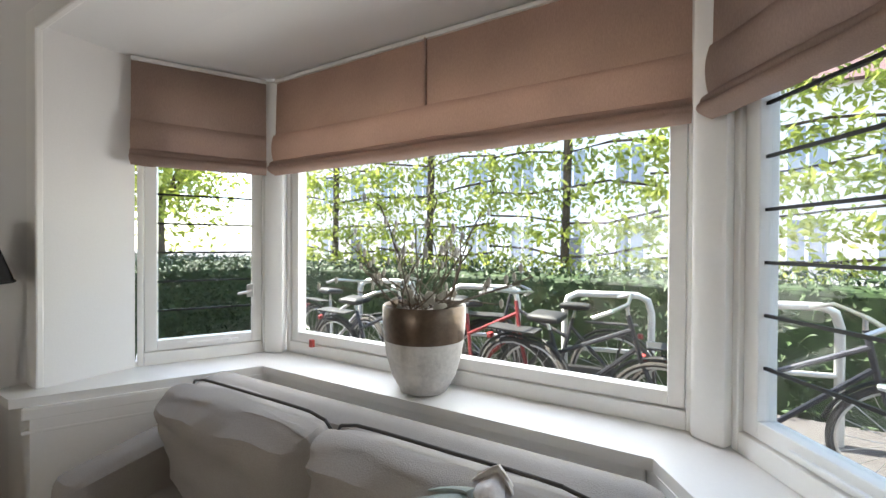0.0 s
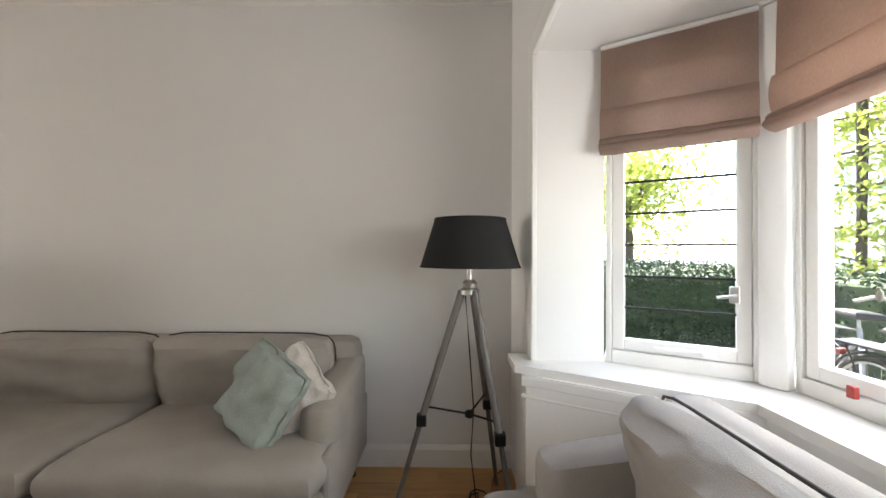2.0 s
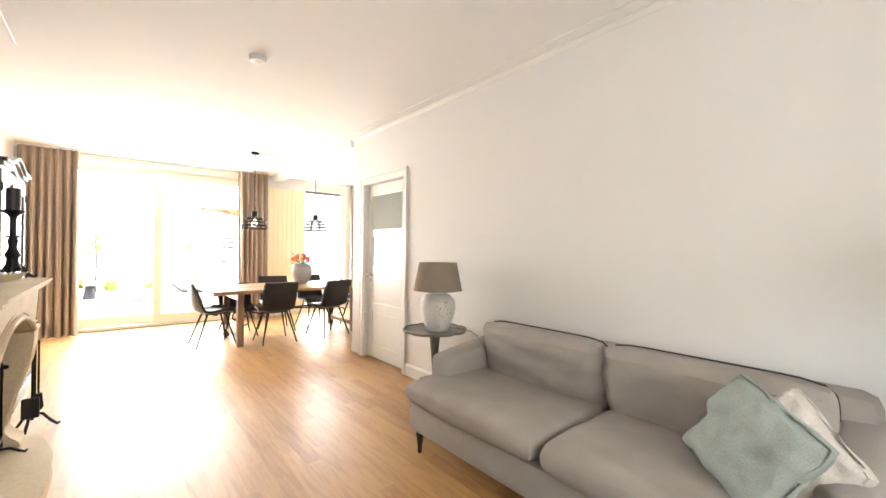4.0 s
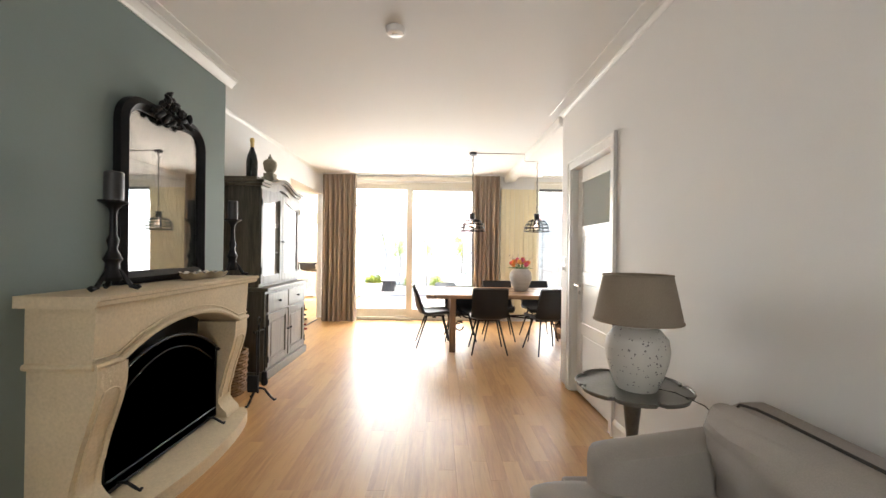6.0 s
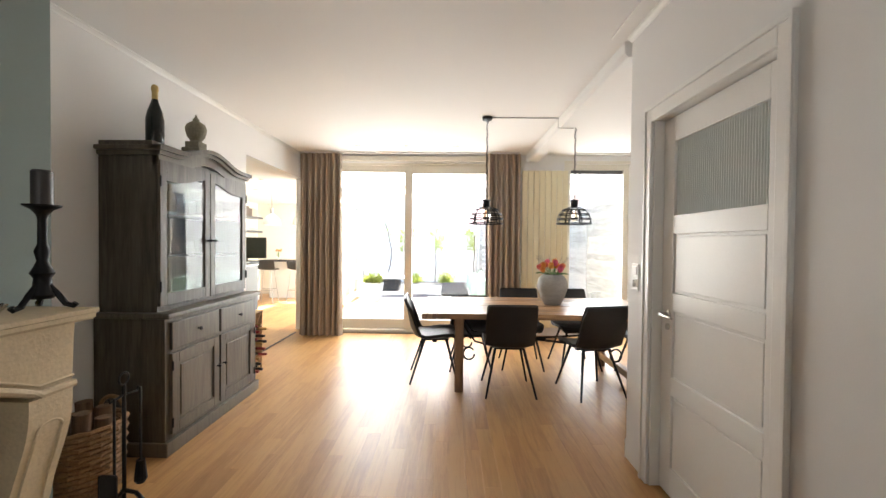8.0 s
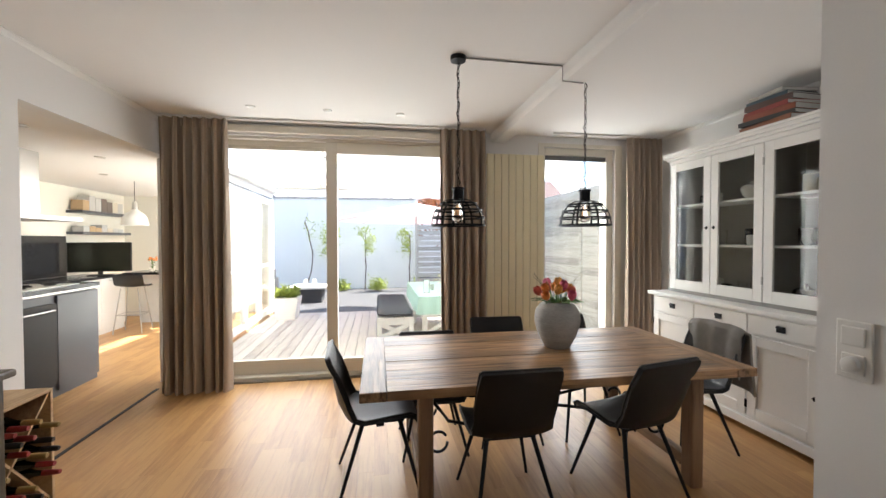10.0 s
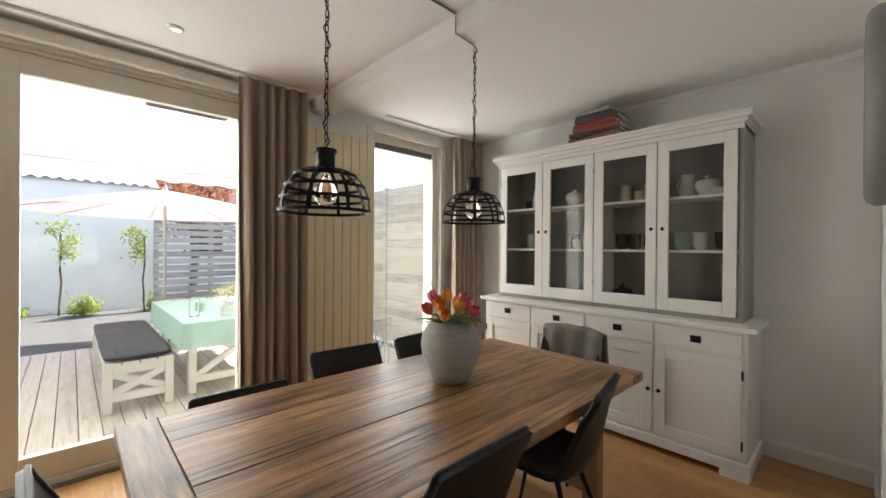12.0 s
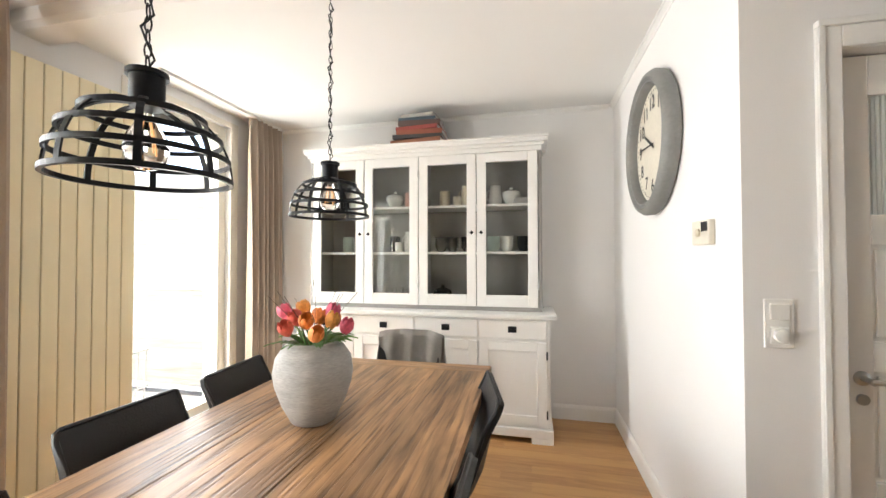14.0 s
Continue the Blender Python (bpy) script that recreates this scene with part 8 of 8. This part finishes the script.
part("backrest", box(bmesh.new(), -0.35, -0.42, 0.3, 0.35, -0.28, 0.82, 0.04), M_CUSH, lc, smooth=True)
for sx in (-1, 1):
    part("armrest", box(bmesh.new(), sx * 0.40 - 0.06, -0.38, 0.1, sx * 0.40 + 0.06, 0.35, 0.60, 0.03), M_CUSH, lc, smooth=True)
    part("foot", B(sx * 0.3 - 0.03, -0.3, 0, sx * 0.3 + 0.03, 0.3, 0.12), M_CUSH, lc)
# firewood rack outside the narrow window
fr = thing("log_stand", pose(3.45, 8.75, DZ), "thin wire firewood stand on the deck", "log stand")
for k in range(7):
    part("wire", tube(bmesh.new(), [(-0.2 + 0.065 * k, 0, 0), (-0.22 + 0.072 * k, 0, 0.62)], 0.007, 6), M_STEEL, fr)
for z in (0.02, 0.3, 0.62):
    part("hoop", tube(bmesh.new(), [(-0.22, 0, z), (0.0, -0.05, z), (0.24, 0, z)], 0.007, 6), M_STEEL, fr)

# ---- street ----
hg = thing("street_hedge", pose(0, -4.9, -0.4), "dark clipped hedge along the street", "hedge")
part("hedge_core", box(bmesh.new(), -9, -0.35, 0, 14, 0.35, 1.35, 0.05), M_LEAF_D, hg, "dense dark twigs")
foliage("hedge_leaves", M_LEAF_D, 27000, 0.036, lambda rr: ((rr.uniform(-9, 14), 0.36 + rr.normal() * 0.05, rr.uniform(0, 1.45)) if rr.rand() < 0.7 else (rr.uniform(-9, 14), rr.uniform(-0.4, 0.4), 1.38 + rr.normal() * 0.06)), 31, hg)

sh_ = thing("side_hedge", pose(5.75, -3.5, -0.13), "dark clipped hedge beside the front pavement", "hedge")
part("hedge_core", box(bmesh.new(), -0.30, -1.35, 0, 0.30, 1.35, 1.08, 0.05), M_LEAF_D, sh_, "dense dark twigs")
foliage("hedge_leaves", M_LEAF_D, 9000, 0.03, lambda rr: ((-0.31 + rr.normal() * 0.04, rr.uniform(-1.4, 1.4), rr.uniform(0, 1.13)) if rr.rand() < 0.75 else (rr.uniform(-0.34, 0.34), rr.uniform(-1.4, 1.4), 1.10 + rr.normal() * 0.035)), 33, sh_)


def pleached_tree(x, y, seed):
    t = thing("pleached_tree", pose(x, y, -0.4), "pleached street tree with layered fresh leaves", "tree", "pleached trees")
    r = random.Random(seed)
    part("trunk", tube(bmesh.new(), [(0, 0, 0), (0.02, 0, 1.5), (-0.02, 0.02, 3.0), (0.0, 0, 4.6)], 0.055, 8), M_BARK, t, smooth=True)
    bm = bmesh.new()
    tiers = []
    for k in range(7):
        z = 1.55 + 0.45 * k
        for s_ in (-1, 1):
            q = [(0, 0, z), (s_ * 0.5, r.uniform(-0.05, 0.05), z + r.uniform(-0.05, 0.12)), (s_ * 1.05, r.uniform(-0.1, 0.1), z + r.uniform(-0.05, 0.2))]
            tube(bm, q, 0.016, 6)
            tiers.append(z)
    part("limbs", bm, M_BARK, t, smooth=True)
    foliage("crown", M_LEAF, 4800, 0.054, lambda rr: (rr.uniform(-1.1, 1.1), rr.normal() * 0.16, 1.45 + 0.45 * rr.randint(0, 8) + rr.normal() * 0.11), seed, t)


for k in range(7):
    pleached_tree(-7.2 + 2.0 * k, -5.35 + 0.06 * (k % 2), 60 + k)
# rounder tree past the hedge, seen in the side light
st_ = thing("street_tree", pose(10.9, -5.4, -0.4) @ Matrix.Diagonal((1.45, 1.45, 1.3, 1)), "young street tree with a full green crown", "tree")
part("trunk", tube(bmesh.new(), [(0, 0, 0), (0.05, 0, 1.2), (0, 0.05, 2.4)], 0.09, 8), M_BARK, st_, smooth=True)
bm = bmesh.new()
for k in range(8):
    t = k * 0.8
    tube(bm, [(0, 0, 1.6 + 0.1 * k), (0.6 * math.cos(t), 0.6 * math.sin(t), 2.3 + 0.15 * k)], 0.025, 6)
part("limbs", bm, M_BARK, st_, smooth=True)
foliage("crown", M_LEAF, 4600, 0.07, lambda rr: (rr.normal() * 0.6, rr.normal() * 0.55, 2.75 + rr.normal() * 0.6), 91, st_)

# the sky's reflection in the panes is put into their grey base colour
M_SKY_REFLECT = mat("pane_sky_reflection", (0.26, 0.28, 0.31), 0.1, vary=0.2, scale=1.0)
M_BRICKP = mat("pale_facade", (0.74, 0.66, 0.60), 0.85, vary=0.08, scale=2, grain=60, bump=0.3)
for k in range(3):
    fb = thing("street_house", pose(-16 + 13.0 * k, -19, -0.4), "pale terraced house across the street", "house", "houses across the street")
    part("wall", box(bmesh.new(), 0, -6, 0, 12.9, 0, 7.5), M_BRICKP if k != 1 else M_RENDER, fb)
    part("roof", extrude(bmesh.new(), [(0.4, 7.5), (-3, 9.8), (-6.4, 7.5)], (-0.1, 0, 0), (13.0, 0, 0), (0, 0, 1)), M_ROOF, fb)
    for fz in (0.9, 4.3):
        for j in range(5):
            x = 0.9 + 2.4 * j
            wi = part("window", box(bmesh.new(), x, -0.05, fz, x + 1.3, 0.03, fz + 1.9, 0.01), M_WHITE, fb)
            part("window_pane", B(x + 0.1, 0.03, fz + 0.1, x + 0.6, 0.034, fz + 1.8), M_SKY_REFLECT, wi)
            part("window_pane", B(x + 0.7, 0.03, fz + 0.1, x + 1.2, 0.034, fz + 1.8), M_SKY_REFLECT, wi)
    dr = part("front_door", box(bmesh.new(), 5.95, -0.05, 0, 6.85, 0.035, 2.1, 0.01), M_GREYLAC, fb)
    part("door_knob", lathe(bmesh.new(), [(0.03, 0), (0.03, 0.03)], 10, pose(6.7, 0.035, 1.0, -90, 0, 0)), M_STEEL, dr)

M_GALV = mat("galvanised_tube", (0.62, 0.62, 0.60), 0.4, 0.4, vary=0.08)
for x in (2.6, 1.35, 0.15, -1.05, -2.2):
    rk = thing("bike_rack", pose(x, -3.95, -0.13, 0, 0, 12), "pale galvanised tube bicycle rack hoop", "bike rack", "bike racks")
    part("hoop", tube(bmesh.new(), [(-0.36, 0, 0), (-0.36, 0, 0.85), (-0.33, 0, 0.96), (-0.25, 0, 1.0), (0.25, 0, 1.0), (0.33, 0, 0.96), (0.36, 0, 0.85), (0.36, 0, 0)], 0.03, 10), M_GALV, rk, smooth=True)
    part("cross_tube", cyl(bmesh.new(), (-0.36, 0, 0.5), (0.36, 0, 0.5), 0.02, n=10), M_GALV, rk, smooth=True)


def bicycle(x, y, a, colour, label, lean=6):
    bi = thing("bicycle", pose(x, y + 0.12, -0.13) @ pose(0, 0, 0, 0, 0, a) @ pose(0, 0, 0, lean, 0, 0), label, "bicycle", "parked bicycles")
    Mf = mat("bike_paint", colour, 0.35, 0.3)
    for nm, wx in (("rear_wheel", -0.52), ("front_wheel", 0.56)):
        wh = part(nm, tube(bmesh.new(), [(wx + 0.325 * math.cos(t), 0, 0.35 + 0.325 * math.sin(t)) for t in np.linspace(0, 2 * math.pi, 37)[:-1]], 0.02, 8, True), M_PIPING, bi, "black rubber tyre", True)
        part("rim", tube(bmesh.new(), [(wx + 0.30 * math.cos(t), 0, 0.35 + 0.30 * math.sin(t)) for t in np.linspace(0, 2 * math.pi, 37)[:-1]], 0.01, 6, True), M_STEEL, wh, smooth=True)
        bm = bmesh.new()
        for k in range(18):
            t = 2 * math.pi * k / 18
            cyl(bm, (wx + 0.02 * math.cos(t + 1), 0.02 * (-1) ** k, 0.35 + 0.02 * math.sin(t + 1)), (wx + 0.30 * math.cos(t), 0, 0.35 + 0.30 * math.sin(t)), 0.0018, n=4)
        part("spokes", bm, M_STEEL, wh)
        part("mudguard", tube(bmesh.new(), [(wx + 0.365 * math.cos(t), 0, 0.35 + 0.365 * math.sin(t)) for t in np.linspace(0.3, 2.9, 16)], 0.012, 6), M_INK, bi, smooth=True)
    bm = bmesh.new()
    for p, q in (((-0.08, 0, 0.30), (-0.2, 0, 0.80)), ((-0.08, 0, 0.30), (0.40, 0, 0.75)), ((-0.16, 0, 0.62), (0.38, 0, 0.88)), ((-0.08, 0, 0.30), (-0.52, 0, 0.35)), ((-0.18, 0, 0.72), (-0.52, 0, 0.35)), ((0.36, 0, 0.98), (0.43, 0, 0.68)), ((0.43, 0, 0.68), (0.56, 0, 0.35))):
        cyl(bm, p, q, 0.017, n=8)
    part("bike_frame", bm, Mf, bi, smooth=True)
    part("handlebar", tube(bmesh.new(), [(0.22, -0.3, 1.02), (0.32, -0.26, 1.06), (0.36, 0, 1.05), (0.32, 0.26, 1.06), (0.22, 0.3, 1.02)], 0.013, 8), M_STEEL, bi, smooth=True)
    part("stem_tube", cyl(bmesh.new(), (0.36, 0, 0.95), (0.355, 0, 1.06), 0.013, n=8), M_STEEL, bi)
    bm = cushion(0.26, 0.2, 0.07, 0.6, 3, 0.002, 5, 1)
    bmesh.ops.transform(bm, matrix=pose(-0.22, 0, 0.90), verts=bm.verts)
    part("saddle", bm, M_INK, bi, smooth=True)
    part("seat_post", cyl(bmesh.new(), (-0.2, 0, 0.78), (-0.22, 0, 0.88), 0.012, n=8), M_STEEL, bi)
    bm = bmesh.new()
    box(bm, -0.72, -0.07, 0.76, -0.30, 0.07, 0.775)
    for s_ in (-1, 1):
        cyl(bm, (-0.64, s_ * 0.06, 0.76), (-0.52, s_ * 0.04, 0.36), 0.006, n=6)
    part("carrier", bm, M_INK, bi)
    part("chain_guard", box(bmesh.new(), -0.55, 0.02, 0.26, 0.0, 0.05, 0.40, 0.02), M_INK, bi)
    part("rear_light", box(bmesh.new(), -0.76, -0.03, 0.66, -0.72, 0.03, 0.70, 0.006), CAPS[0], bi)
    return bi


bicycle(0.25, -3.35, 170, (0.03, 0.03, 0.035), "black city bicycle parked at a rack", 7)
bicycle(1.15, -3.45, 160, (0.20, 0.03, 0.03), "red city bicycle parked at a rack", -6)
bicycle(2.1, -3.25, 175, (0.05, 0.05, 0.06), "dark city bicycle parked at a rack", 5)
bicycle(2.9, -3.5, 165, (0.4, 0.4, 0.42), "grey city bicycle parked at a rack", -5)

bicycle(-0.9, -3.4, 185, (0.04, 0.04, 0.05), "dark city bicycle parked at a rack", 6)
bicycle(1.75, -3.75, 12, (0.05, 0.05, 0.05), "black city bicycle parked behind another", -5)
bicycle(0.6, -3.8, 8, (0.05, 0.05, 0.055), "dark city bicycle parked behind another", 5)

# ---- decking and parquet, piece by piece ----
deck = tagged(thing("deck", pose(0, 0, 0), "weathered grey timber garden decking", "deck"), kind="structure")
part("joists", B(KX1 + 0.06, YB + 0.27, -0.09, 4.4, 12.4, -0.081), M_SOIL, deck)
me_b = mesh_of("deck_board", box(bmesh.new(), 0, 0, -0.028, 0.137, 4.1, 0, 0.004), M_DECK)
k = 0
while KX1 + 0.07 + 0.143 * k < 4.25:
    o_ = new("deck_board", me_b)
    o_.parent = deck
    o_.matrix_basis = pose(KX1 + 0.07 + 0.143 * k, YB + 0.28, DZ)
    k += 1

FLOOR = bpy.data.objects["floor"]
rng = random.Random(77)
PW = 0.098
meshes = {}
for L_ in (0.7, 0.9, 1.1):
    bm = bmesh.new()
    box(bm, 0.0004, 0.0004, -0.012, PW - 0.0004, L_ - 0.0004, 0.0)
    meshes[L_] = mesh_of("floor_plank", bm, M_FLOOR)
rest = []
made = 0
x = XL - T - 2.7
col = 0
while x < XE:
    lo, hi = YF, YB
    if x < XL - T:
        lo, hi = 6.2, KY1 - 0.02
    elif x < XL:
        lo, hi = 6.43, YB + 0.25
    elif x > XR:
        lo = YW
    y = lo - (rng.uniform(0, 0.7) if lo == YF and YF < 0 else 0)
    y = max(y, lo - 0.28)
    while y < hi - 0.02:
        L_ = rng.choice((0.7, 0.9, 1.1))
        L_c = min(L_, hi - y)
        inner = XL - 0.01 <= x and x + PW < XR + 0.05
        if inner and L_c == L_ and 1.9 < y < 6.6 and made < 300 and -0.6 < x:
            o_ = new("floor_plank", meshes[L_])
            o_.parent = FLOOR
            o_.matrix_basis = pose(x, y, 0)
            made += 1
        else:
            rest.append((x, y, min(PW, XE - x), L_c))
        y += L_
    x += PW
    col += 1
v, f = [], []
for x, y, w, l_ in rest:
    i = len(v)
    x0, x1, y0, y1 = x + 0.0004, x + w - 0.0004, y + 0.0004, y + l_ - 0.0004
    v += [(x0, y0, -0.012), (x1, y0, -0.012), (x1, y1, -0.012), (x0, y1, -0.012), (x0, y0, 0), (x1, y0, 0), (x1, y1, 0), (x0, y1, 0)]
    f += [(i + 4, i + 5, i + 6, i + 7), (i, i + 1, i + 5, i + 4), (i + 1, i + 2, i + 6, i + 5), (i + 2, i + 3, i + 7, i + 6), (i + 3, i, i + 4, i + 7)]
me = bpy.data.meshes.new("floor_planks")
me.from_pydata(v, [], f)
me.materials.append(wood("oak_parquet_joined", (0.34, 0.17, 0.06), (0.53, 0.30, 0.115), 1, 0.42, coat=0.12, island=True, span=(0.42, 1.2)))
o_ = new("floor_planks", me)
o_.parent = FLOOR
o_["kind"] = "stuff"
